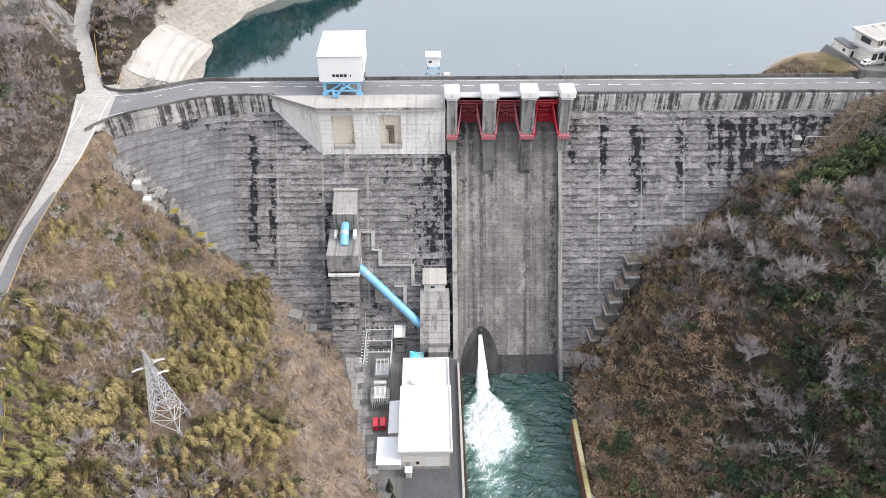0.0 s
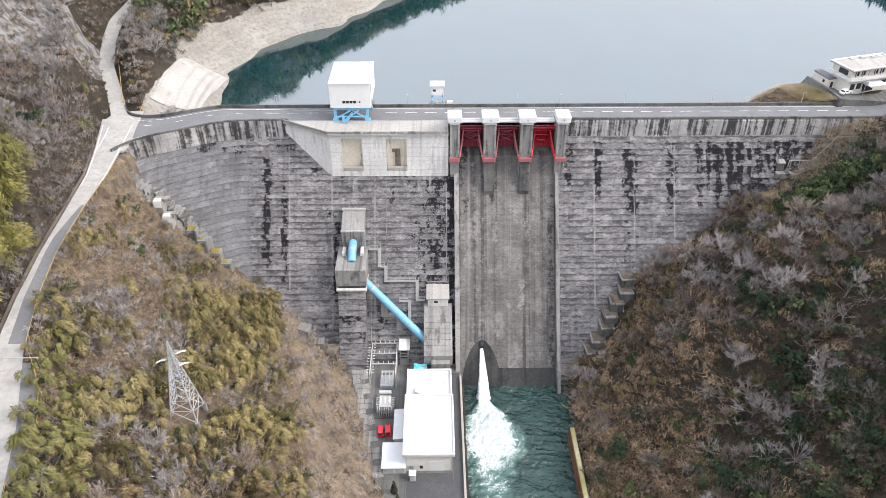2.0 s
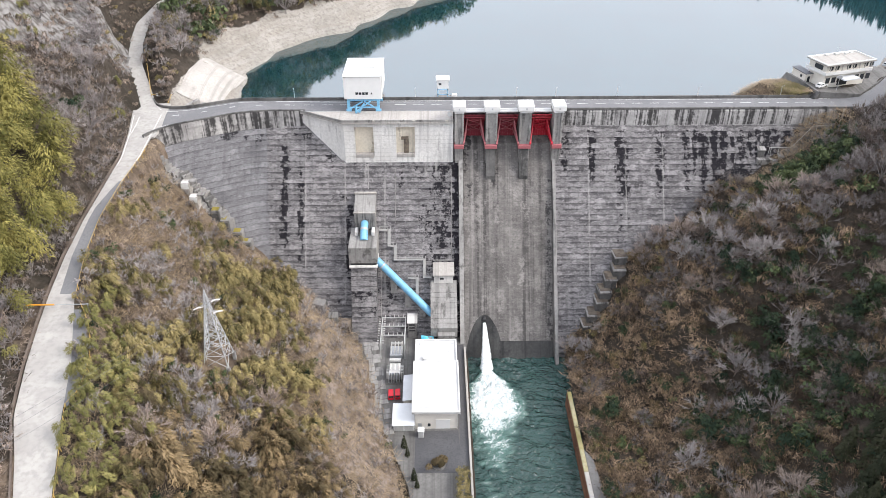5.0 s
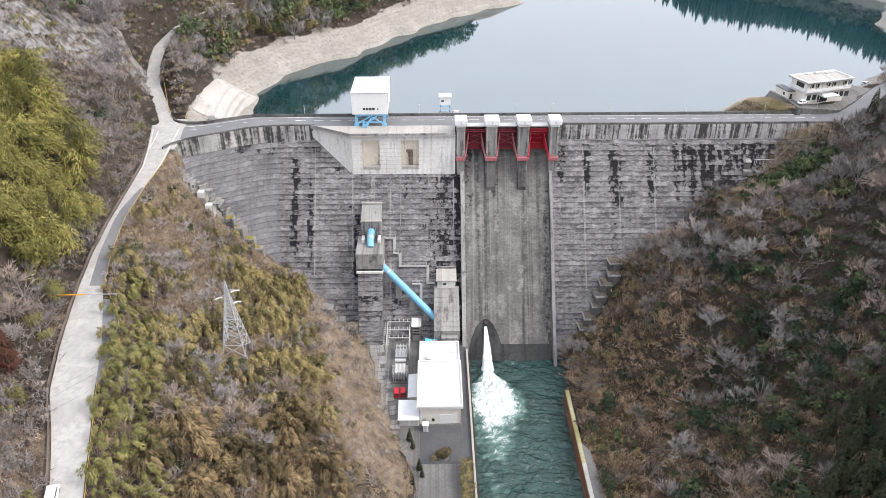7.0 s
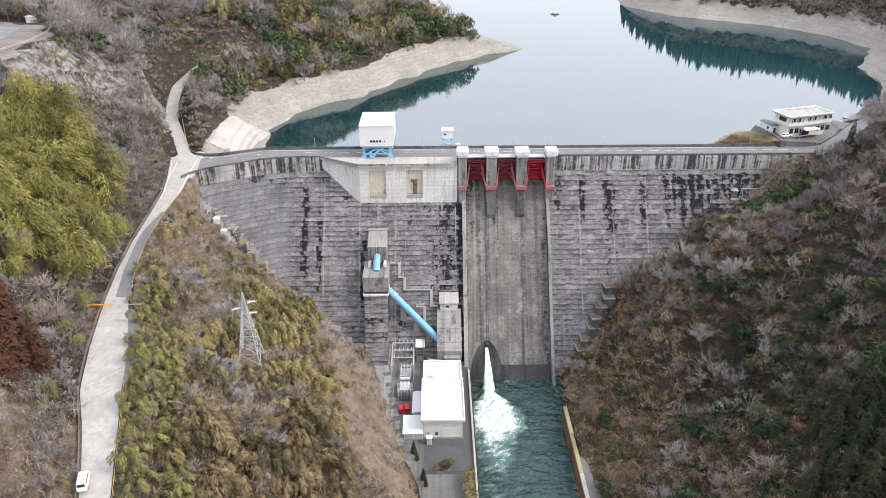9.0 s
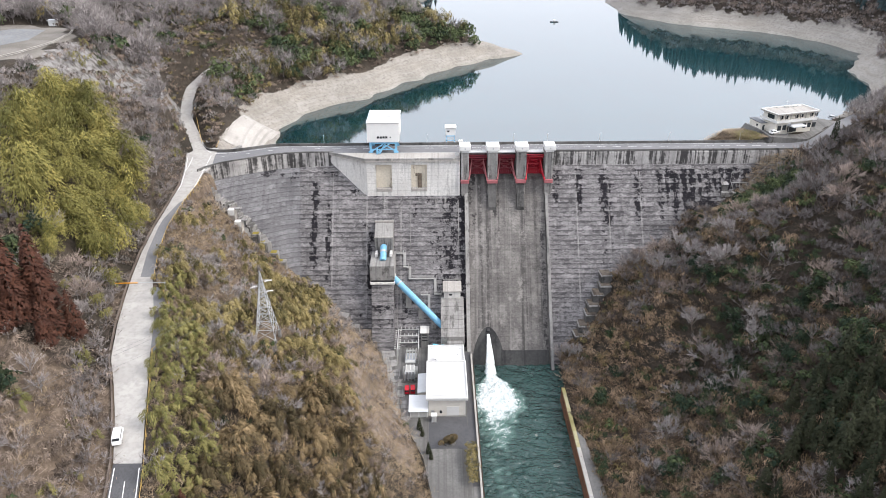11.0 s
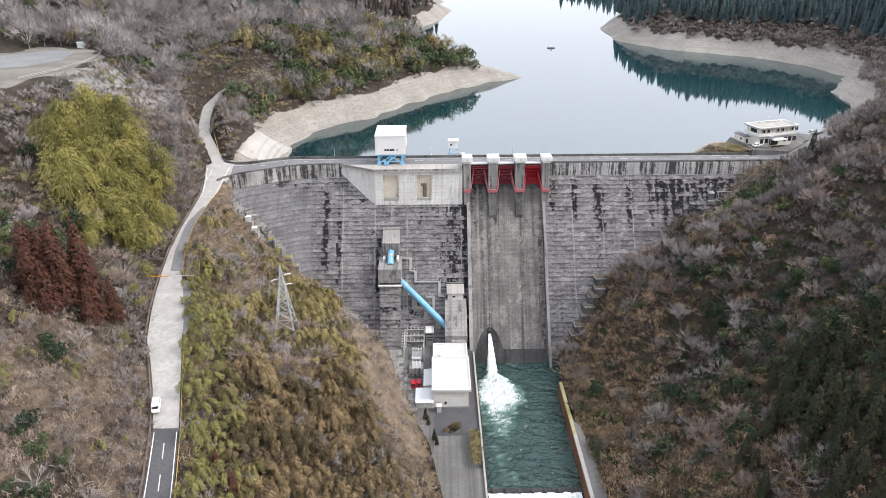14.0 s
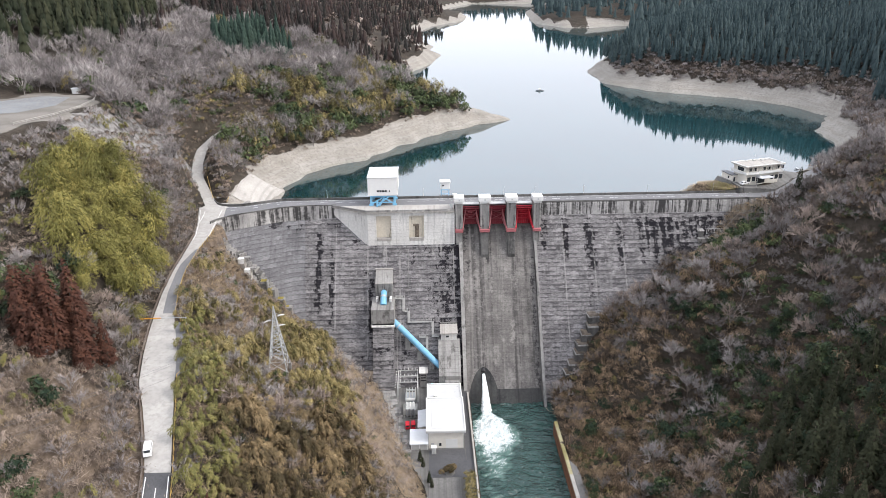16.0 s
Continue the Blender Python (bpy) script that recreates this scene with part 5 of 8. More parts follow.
for p, q in (((-39.1, 1.5), (-26.6, 1.75)), ((-39.1, 19.25), (-26.6, 19.5)), ((-39.1, 1.75), (-38.85, 19.25)), ((-26.85, 1.75), (-26.6, 19.25))):
    part("roof_edge", Shape().box((*p, 71.1), (*q, 71.42), 0.03), M_PALESTEEL, gc)
part("house_roof", Shape().box((-39.2, 1.4, 71.2), (-26.5, 19.6, 71.45), 0.05), M_ROOF, gc)
part("roof_ridge", Shape().box((-33.0, 9.6, 71.45), (-29.2, 9.9, 71.6)), M_PALESTEEL, gc)
part("ladder", Shape().box((-26.68, 3.0, 63.6), (-26.5, 3.5, 71.2)), M_PALESTEEL, gc)
for j in range(4):
    x = -35.2 + j * 1.08
    part("window", Shape().box((x, 1.52, 65.2), (x + 0.85, 1.62, 66.0)), M_GLASS, gc)
part("window", Shape().box((-30.2, 1.52, 65.3), (-29.8, 1.62, 65.9)), M_GLASS, gc)
for x in (-37.8, -28.0):
    for y in (2.6, 11.6):
        part("leg", Shape().box((x - 0.45, y - 0.4, 59.0), (x + 0.45, y + 0.4, 63.6), 0.05), M_BLUE, gc, "sky blue steel leg")
        part("wheel_box", Shape().box((x - 0.9, y - 0.45, 59.0), (x + 0.9, y + 0.45, 59.8), 0.08), M_BLUE, gc)
for y in (2.6, 11.6):
    part("beam", Shape().box((-38.2, y - 0.35, 62.7), (-27.6, y + 0.35, 63.6), 0.05), M_BLUE, gc)
for a, b in (((-37.6, 2.4, 59.8), (-33.0, 2.4, 62.6)), ((-28.2, 2.4, 59.8), (-32.6, 2.4, 62.6)), ((-37.6, 2.4, 60.5), (-28.2, 2.4, 60.5))):
    part("brace", Shape().tube(a, b, 0.28, None, 8), M_BLUE, gc)
part("hook_block", Shape().tube((-34.4, 0.6, 59.6), (-32.4, 0.6, 62.6), 0.5, 0.3, 8).tube((-35.2, 0.4, 59.3), (-35.2, 0.4, 61.8), 0.4, None, 8), M_BLUE, gc, "sky blue hoist gear")
part("lift_arm", Shape().tube((-35.0, 0.5, 60.0), (-30.4, 0.3, 63.4), 0.25, None, 8), M_BLUE, gc)
structure("intake_tower", Shape().box((-38.6, 12.6, 30), (-27.0, 19.0, 58.6), 0.1), M_PIER, "concrete intake tower standing in the lake", "tower")
for y in (2.6, 10.2):
    structure("crane_rail", Shape().box((-52, y - 0.06, 58.98), (-4, y + 0.06, 59.08)), M_STEEL, "steel crane rail set in the crest", "rail")
hu = thing("gauge_hut", "small white hut on pale blue legs beside the crest", "hut")
part("house", Shape().box((-8.5, 13.0, 62.7), (-4.6, 16.4, 65.6), 0.05), M_PAINT, hu)
part("roof", Shape().box((-8.9, 12.6, 65.6), (-4.2, 16.8, 66.1), 0.06), M_ROOF, hu)
part("window", Shape().box((-7.9, 12.94, 64.0), (-7.0, 13.02, 64.7)), M_GLASS, hu)
for x in (-8.2, -4.9):
    for y in (13.2, 16.2):
        part("leg", Shape().box((x - 0.2, y - 0.2, 50.0), (x + 0.2, y + 0.2, 62.7)), M_PALEBLUE, hu)
part("beam", Shape().box((-8.4, 13.0, 62.2), (-4.7, 13.3, 62.7)).box((-8.4, 13.0, 60.4), (-4.7, 13.25, 60.7)), M_PALEBLUE, hu)
part("rail", Shape().tube((-4.6, 13.4, 60.3), (-1.5, 13.4, 60.3), 0.05, None, 5).tube((-4.6, 13.4, 59.7), (-1.5, 13.4, 59.7), 0.05, None, 5), M_PALEBLUE, hu)
part("platform", Shape().box((-9, 12.6, 58.6), (-1.4, 17.0, 58.95)), M_PIER, hu)
mb = thing("control_box", "small white control box on the crest", "cabinet")
part("body", Shape().box((-3.4, 12.8, 59), (-1.6, 14.0, 60.6), 0.05), M_PAINT, mb)
sp = thing("satellite_dish", "small pale dish on the pier of the spillway", "dish")
part("dish", Shape().tube((-4.4, -3.6, 60.4), (-4.5, -4.1, 60.6), 0.2, 0.75, 14), M_PALESTEEL, sp)
part("mast", Shape().tube((-4.4, -3.4, 59.0), (-4.4, -3.4, 60.6), 0.06, None, 6), M_STEEL, sp)
lamp = thing("street_lamp", "slim grey street lamp on the lake-side parapet", "street lamp", (-57.4, 12.4, 58.8), 0, "street lamps on the crest")
part("pole", Shape().tube((0, 0, 0), (0, 0, 4.6), 0.10, 0.07, 8), M_PALESTEEL, lamp)
part("arm", Shape().tube((0, 0, 4.55), (0.15, -0.9, 4.9), 0.05, 0.04, 6), M_STEEL, lamp)
part("head", Shape().box((0.0, -1.35, 4.84), (0.26, -0.8, 4.98), 0.04), M_STEEL, lamp)
part("base", Shape().box((-0.16, -0.16, 0), (0.16, 0.16, 0.5), 0.03), M_STEEL, lamp)
for x in (-16.0, 18.8, 32.3, 53.4, 81.3, 110.0):
    copy_thing(lamp, pose(x, 12.4, 58.8))


def paint(name, pts, width, z, label):
    """A painted line on the road along points."""
    s, line = Shape(), [Vector(p) for p in pts]
    ns, zs = normals(line), z if isinstance(z, list) else [z] * len(line)
    s.sheet([[((p + n * w).x, (p + n * w).y, h) for w in (-width / 2, width / 2)] for p, n, h in zip(line, ns, zs)])
    return structure(name, s, M_LINE, label, "road marking")


for x in np.arange(-60, 128, 6.2):
    if not -40 < x < -26:
        paint("centre_dash", [(x, 8.3), (x + 3.6, 8.3)], 0.18, ROAD_Z + 0.012, "white dashed centre line")
paint("edge_line", [(-3, 3.4), (128, 3.4)], 0.16, ROAD_Z + 0.012, "white edge line of the crest road")
paint("edge_line", [(-64, 11.4), (127, 11.4)], 0.16, ROAD_Z + 0.012, "white edge line of the crest road")
mid = [(a + (b - a) * 0.62) for a, b in zip(da[:-1], ua[:-1])]
paint("edge_line", [(a + (b - a) * 0.88) for a, b in zip(da[1:-1], ua[1:-1])], 0.16, ROAD_Z + 0.02, "white edge line of the crest road")
paint("edge_line", [(a + (b - a) * 0.16) for a, b in zip(da[:-1], ua[:-1])], 0.16, ROAD_Z + 0.02, "white edge line of the crest road")
for k in (5, 9, 13, 17, 21):
    paint("centre_dash", [mid[k], mid[k].lerp(mid[k + 1], 0.9)], 0.18, ROAD_Z + 0.02, "white dashed centre line")
for off, lab in ((0.93, "white edge line of the hillside road"), (0.07, "white edge line of the hillside road")):
    for a, b in ((-234, -158.2), (-36, 3)):
        ys = list(np.arange(a, b, 3.0))
        paint("edge_line", [(np.interp(y, ROAD_Y, ROAD_L) * (1 - off) + np.interp(y, ROAD_Y, ROAD_R) * off, y) for y in ys], 0.2, [float(np.interp(y, ROAD_Y, ROAD_H)) + (0.03 if y < -100 else 0.06) for y in ys], lab)
for y in np.arange(-230, -160, 8.0):
    ys = [y, y + 4]
    paint("centre_dash", [(0.5 * (np.interp(v, ROAD_Y, ROAD_L) + np.interp(v, ROAD_Y, ROAD_R)), v) for v in ys], 0.18, [float(np.interp(v, ROAD_Y, ROAD_H)) + 0.03 for v in ys], "white dashed centre line")
for pts, lab in (([(-104.6, 15), (-103.6, 9), (-101.6, 5.2), (-98.6, 3.2), (-94.5, 2.6)], "white curved line at the junction"), ([(-98.2, -16.5), (-97.0, -13.0), (-94.2, -9.6), (-90.5, -6.8)], "white curved line at the junction"),
                 ([(-108.2, 13), (-107.0, 4), (-105.0, -8), (-104.2, -16)], "white edge line at the junction")):
    paint("edge_line", curve_points(pts, 4), 0.2, 59.17, lab)
# grey resurfaced lane and lay-by of the hillside road
ys = np.arange(-96, -44, 2.0)
fr = np.interp(ys, [-96, -60, -44], [0.42, 0.30, 0.86])
structure("road_patch", strip([(np.interp(y, ROAD_Y, ROAD_L) * (1 - f) + np.interp(y, ROAD_Y, ROAD_R) * f, y) for y, f in zip(ys, fr)], [(np.interp(y, ROAD_Y, ROAD_R) + 0.3, y) for y in ys], np.interp(ys, ROAD_Y, ROAD_H), 0.02, 3), M_ASPHALT, "grey asphalt lane beside the pale concrete lane", "road")
ys = np.arange(-127, -99, 2.0)
structure("road_layby", strip([(np.interp(y, ROAD_Y, ROAD_R) - 0.1, y) for y in ys], [(np.interp(y, ROAD_Y, ROAD_R) + 0.1 + 3.2 * math.sin(math.pi * (y + 128) / 30) ** 0.7, y) for y in ys], np.interp(ys, ROAD_Y, ROAD_H), -0.01, 3), M_ASPHALT, "grey asphalt lay-by of the hillside road", "road")
fence = thing("guard_rail", "ochre yellow cable guard rail beside the hillside road", "rail")
pts = [Vector((np.interp(y, ROAD_Y, ROAD_R) + 0.5 + (3.4 * math.sin(math.pi * (y + 128) / 30) ** 0.7 if -127 < y < -99 else 0), y, np.interp(y, ROAD_Y, ROAD_H))) for y in np.arange(-190, -22, 3.0)]
for a, b in zip(pts, pts[1:]):
    part("post", Shape().tube(a - Vector((0, 0, 0.6)), a + Vector((0, 0, 0.85)), 0.09, None, 6), M_YELLOW, fence)
    part("rail", Shape().tube(a + Vector((0, 0, 0.75)), b + Vector((0, 0, 0.75)), 0.06, None, 5), M_YELLOW, fence)
kw = [Vector((np.interp(y, ROAD_Y, ROAD_L) - 0.35, y)) for y in np.arange(-190, -12, 3.0)]
s = Shape()
s.sheet([[(p.x, p.y, h - 0.6), (p.x, p.y, h + 0.5), (p.x - 0.3, p.y, h + 0.5), (p.x - 0.3, p.y, h - 0.8)] for p, h in zip(kw, np.interp([p.y for p in kw], ROAD_Y, ROAD_H))])
structure("kerb_hillside", s, M_KERB, "low brown stained kerb wall along the hillside road", "kerb")
bar = thing("road_barrier", "long pole barrier with an orange end across the hillside road", "barrier")
part("pole", Shape().tube((-91.0, -101.0, 58.5), (-83.6, -101.0, 58.6), 0.10, None, 8), M_STEEL, bar)
part("orange_pole", Shape().tube((-97.2, -101.0, 58.4), (-91.0, -101.0, 58.5), 0.17, None, 8), M_ORANGE, bar, "orange painted end of the pole")
for x in (-97.0, -84.0):
    part("post", Shape().tube((x, -101, 55.5), (x, -101, 58.7), 0.13, None, 8), M_STEEL, bar)
jr = thing("corner_rail", "ochre yellow railing round the junction corner", "rail")
for a, b in (((-107, 14.5), (-100, 14.2)), ((-100, 14.2), (-99.4, 8.0)), ((-107, 14.5), (-112.6, 30)), ((-112.6, 30), (-118.4, 46))):
    za, zb2 = [float(np.interp(p[1], HILL_Y, HILL_H)) + 0.7 for p in (a, b)]
    part("rail", Shape().tube((*a, za), (*b, zb2), 0.12, None, 6), M_YELLOW, jr)
    part("post", Shape().tube((*a, za - 1.2), (*a, za + 0.1), 0.1, None, 6), M_YELLOW, jr)
sg = thing("road_sign", "small white sign board on the corner railing", "sign")
part("board", Shape().box((-105.2, 14.1, 60.2), (-103.4, 14.2, 61.2), 0.02), M_PAINT, sg)
part("post", Shape().tube((-104.3, 14.25, 58.8), (-104.3, 14.25, 60.9), 0.05, None, 6), M_STEEL, sg)

# ---------------------------------------------------------------- pylon
py = thing("pylon", "grey lattice steel pylon with white insulators on the hillside", "pylon", (-59.3, -99.0, 0))
feet, apex, z0, z1 = 2.7, 0.55, 40.6, 60.6
corner = lambda i, z: Vector(((1 if i in (0, 3) else -1), (1 if i < 2 else -1), 0)) * (feet + (apex - feet) * min(1, (z - z0) / (56 - z0)) if z < 56 else apex * (1 - 0.85 * (z - 56) / 4.6)) + Vector((0, 0, z))
levels = [40.6, 43.6, 46.2, 48.5, 50.5, 52.3, 53.9, 55.4, 56.8, 58.2, 59.4, 60.6]
for i in range(4):
    part("leg", Shape().tube(corner(i, z0), corner(i, 56), 0.15, 0.12, 5).tube(corner(i, 56), corner(i, 60.6), 0.10, 0.07, 5), M_STEEL, py)
    part("footing", Shape().box(tuple(corner(i, z0) - Vector((0.4, 0.4, 2.2))), tuple(corner(i, z0) + Vector((0.4, 0.4, 0.2))), 0.08), M_BLOCK, py)
    for a, b in zip(levels, levels[1:]):
        j = (i + 1) % 4
        part("bracing", Shape().tube(corner(i, a), corner(j, b), 0.075, None, 4).tube(corner(j, a), corner(i, b), 0.075, None, 4).tube(corner(i, b), corner(j, b), 0.07, None, 4), M_STEEL, py)
for k, (z, s) in enumerate(((57.6, 1), (56.2, -1), (54.4, 1))):
    a = part("cross_arm", Shape().tube((0, 0, z), (1.9 * s, 0.5 * s, z + 0.1), 0.09, 0.05, 5).tube((0, 0, z + 0.8), (1.9 * s, 0.5 * s, z + 0.1), 0.07, 0.05, 5), M_STEEL, py)
    for e in ((-0.9, -0.5), (0.9, 0.4)):
        part("insulator", Shape().tube((1.9 * s, 0.5 * s, z), (1.9 * s + e[0], 0.5 * s + e[1], z - 0.2), 0.17, 0.14, 7), M_PORCELAIN, a)
for k, (z, s) in enumerate(((57.6, 1), (56.2, -1), (54.4, 1))):
    wire = thing("power_line", "thin sagging power line from the pylon", "cable", group="power lines")
    a, b = Vector((-59.3 + 1.9 * s, -99.0, z)), Vector((-118 + 3 * s, -205 + k, z + 22))
    c = [a.lerp(b, t) - Vector((0, 0, 14 * t * (1 - t))) for t in np.linspace(0, 1, 15)]
    s2 = Shape()
    for u, v in zip(c, c[1:]):
        s2.tube(u, v, 0.026, None, 4, caps=False)
    part("cable", s2, M_DARKROOF, wire)

# ---------------------------------------------------------------- river walls, weir, lane
structure("wall_river_left", Shape().box((-0.45, -200, -14), (0.15, -46, -2.1), 0.05), M_SLAB, "pale concrete river wall of the yard", "wall")
structure("lane_riverside", Shape().prism([(-3.3, -44), (-0.55, -44), (-0.55, -112), (-2.6, -112)], YARD_Z, YARD_Z + 0.02), M_DARKASPH, "dark asphalt lane between the power station and the river", "lane")
structure("apron_front", Shape().prism([(-15.5, -96), (-2.4, -96), (-3.2, -81), (-15.4, -81)], YARD_Z, YARD_Z + 0.015), M_DARKASPH, "dark wet asphalt before the power station", "lane")
rw = thing("river_wall", "rust-stained concrete river wall with a pale lichened top", "wall", kind="structure")
part("wall", Shape().box((30.0, -135, -14), (31.2, -66, -3.4), 0.06), M_RUST, rw)
part("cap", Shape().box((30.1, -96, -3.4), (31.3, -66, -2.9), 0.08), M_LICHEN, rw, "yellow lichened top")
part("cap", Shape().box((30.1, -135, -3.4), (31.3, -96, -2.9), 0.08), M_SLAB, rw, "pale top")
structure("lane_right_bank", Shape().prism([(31.4, -135), (36.5, -135), (35, -112), (33.4, -92), (31.4, -88)], -6, -3.2), M_YARD, "narrow concrete lane behind the river wall", "lane")
we = thing("weir", "low dark concrete weir across the river", "weir", kind="structure")
part("sill", Shape().side([(-117, -13), (-117, -8.4), (-115.4, -8.1), (-114.4, -8.7), (-113.6, -13)], 0.2, 30.0), M_WET, we)
for x in np.arange(2, 30, 4.0):
    part("baffle", Shape().box((x, -117.6, -10), (x + 0.8, -115.6, -7.6), 0.08), M_WET, we)

wr = np.random.RandomState(77)
fall = thing("weir_water", "white water breaking over the weir", "water", kind="stuff")
part("breakers", Shape().sheet([[(0.4 + 0.74 * i, -117.4 - 0.9 * j + wr.uniform(-0.3, 0.3), -8.05 - 0.05 * j + wr.uniform(-0.12, 0.22)) for i in range(40)] for j in range(7)]), M_FOAM, fall, smooth=True)

# stone-paved strip beside the rock
pave = thing("paved_strip", "strip of uneven grey paving slabs below the rock face", "paving", kind="structure")
slab = Shape().box((-1.15, -0.95, -0.12), (1.15, 0.95, 0.12), 0.04).mesh("paving_slab", M_BLOCK)
r = random.Random(5)
for j in range(21):
    y = -41.5 - j * 2.0
    x = np.interp(y, [-86, -60, -40], [-23.2, -27.6, -31.6])
    for k in range(2 if j % 3 else 1):
        ob = part("paving_slab", slab, M_BLOCK, pave)
        ob.matrix_basis = pose(x - 1.2 + k * 2.4 + r.uniform(-0.15, 0.15), y, YARD_Z + 0.05 + r.uniform(0, 0.08), r.uniform(-2, 2), r.uniform(-2, 2), 12 + r.uniform(-3, 3))
bed = thing("round_planter", "round stone-edged planting bed with a clipped brown bush", "planter", (-8.9, -93.4, YARD_Z))
part("edge", Shape().tube((0, 0, 0), (0, 0, 0.35), 1.9, 1.8, 22), M_DARKCONC, bed)

# ---------------------------------------------------------------- abutment blocks
def abutment(name, label, places, seed, mat=M_BLOCK):
    rr = random.Random(seed)
    t = thing(name, label, "abutment", kind="structure")
    for x, y, z, w, d, h, turn in places:
        m = pose(x, y, z, rr.uniform(-4, 4), rr.uniform(-4, 4), turn + rr.uniform(-14, 14))
        part("block", Shape().box((-w / 2, -d / 2, -h), (w / 2, d / 2, 0), 0.04, m), mat if rr.random() < 0.6 else (M_PIER if rr.random() < 0.6 else M_DARKCONC), t)
    return t


FOOT_X = [-98.0, -94.3, -91.9, -88.8, -85.5, -82.1, -75.8, -67.8, -63.2, -52]
FOOT_Y = [-18.5, -18.6, -18.0, -17.4, -18.4, -19.2, -21.9, -23.4, -24.6, -30]
FOOT_Z = [54.5, 49.6, 47.2, 44.6, 40.6, 37.3, 30.1, 22.9, 19.6, 11.3]
steps, rr = [], random.Random(31)
for j in range(22):
    x = -97.4 + 1.02 * j
    y, z = np.interp(x, FOOT_X, FOOT_Y), np.interp(x, FOOT_X, FOOT_Z)
    # a rib leaning on the wing, then two lower steps before it
    steps.append((x, y - 1.2 + rr.uniform(-0.5, 0.5), z + 2.1 + rr.uniform(-0.5, 0.8), 1.15, 3.4, 7, -34))
    steps.append((x - 1.0, y - 3.9, z + 0.7 + rr.uniform(-0.6, 0.6), 1.0, 2.6, 6, -34))
    if j > 3:
        steps.append((x - 2.0, y - 6.3, z - 0.6 + rr.uniform(-0.7, 0.5), 0.9, 2.6, 5, -32))
abutment("abutment_left", "stepped weathered concrete blocks where the dam meets the slope", steps, 3, M_RIB)
for x, y, z in ((-87.6, -22.6, 46.4), (-85.0, -25.0, 42.8)):
    ab = thing("valve_pit", "bright white concrete box on the stepped abutment", "box", group="white boxes on the abutment")
    part("body", Shape().box((x - 1.3, y - 1.3, z - 5.5), (x + 1.3, y + 1.7, z), 0.06), M_SLAB, ab)
    part("face", Shape().box((x - 1.15, y - 1.4, z - 2.0), (x + 1.15, y - 1.28, z - 0.1)).box((x - 1.1, y - 1.2, z), (x + 1.1, y + 0.5, z + 0.07)), M_PAINT, ab, "bright white plate")
    part("lid", Shape().box((x + 1.0, y - 0.4, z - 0.2), (x + 3.4, y + 1.6, z + 0.25), 0.05), M_BLOCK, ab, "grey concrete lid")
for k, (x, y, z) in enumerate(((-79.4, -23.6, 37.0), (-76.6, -24.6, 34.0), (-73.0, -25.6, 30.2), (-70.2, -26.6, 27.0))):
    lm = thing("mossy_ledge", "concrete ledge covered with yellow-green moss", "ledge", group="mossy ledges")
    part("ledge", Shape().box((x - 1.5, y - 1.4, z - 4), (x + 1.5, y + 1.4, z), 0.1), M_PIER, lm)
    part("moss", Shape().box((x - 1.35, y - 1.0 + 0.4 * (k % 2), z), (x + 0.9 - 0.7 * (k % 2), y + 1.2, z + 0.12), 0.05), M_MOSS, lm, "yellow-green moss")
    # dark slab stands in for the shadow under the ledge
    part("shadow_gap", Shape().box((x - 1.3, y - 1.6, z - 3), (x + 0.9, y - 1.35, z - 0.7)), M_DARKCONC, lm, "dark front slab painted as a shadow gap")
low = [(-52.5, -34.0, 11.0, 4, 4, 6, 5), (-47.5, -36.0, 9.0, 4.2, 3.6, 6, -8), (-43, -38.5, 5.5, 3, 3, 6, 10), (-39.0, -40.5, 4.0, 3.4, 4.4, 9, 0), (-36.0, -44.5, 1.0, 2.6, 3.0, 6, 15), (-57.0, -33.0, 16.0, 4, 3.5, 6, 0), (-61.5, -32.5, 21.0, 4, 3.5, 6, 6)]
abutment("abutment_foot", "brown stained rock and concrete blocks at the foot of the dam", low, 8, M_ROCK)
ar = thing("abutment_right", "stepped brown-stained concrete blocks beside the steep slope", "abutment", kind="structure")
for k, (x, y, z) in enumerate(((51.3, -26.4, 20.2), (50.9, -29.2, 17.0), (48.0, -31.0, 14.4), (46.1, -33.4, 11.1), (44.9, -35.4, 8.4), (42.2, -37.9, 4.9), (40.4, -39.6, 2.0))):
    m = pose(x, y, z, 0, 0, 5 - 3 * (k % 3))
    part("block", Shape().box((-1.9 - 0.2 * (k % 2), -1.9, -5.0), (2.1, 3.6, -0.3), 0.06, m), M_DARKCONC, ar, "dark stained block")
    part("ledge", Shape().box((-2.05 - 0.2 * (k % 2), -2.05, -0.3), (2.2, 3.6, 0.05), 0.04, m), M_RIB, ar, "pale worn ledge")
    part("earth", Shape().box((-1.6, -1.5 + 0.5 * (k % 2), 0.0), (2.1, 3.4, 0.30), 0.12, m), M_ROCK, ar, "brown earth and moss")
ht = thing("inspection_shelter", "small shelter with a tilted pale roof on the stained dam face", "shelter")
part("roof", Shape().prism([(98.6, -6.0), (101.2, -6.0), (101.2, -3.8), (98.6, -3.8)], [47.8, 47.8, 48.3, 48.3], [47.95, 47.95, 48.45, 48.45]), M_BLOCK, ht)
part("wall", Shape().box((98.8, -5.7, 44.0), (101.0, -3.4, 47.8)), M_DARKCONC, ht)
part("ledge", Shape().box((98.4, -7.6, 43.4), (109.6, -4.0, 45.2), 0.08), M_RIB, ht, "grey concrete ledge")
hr = thing("handrail", "pale pipe handrail climbing to the end of the crest", "rail")
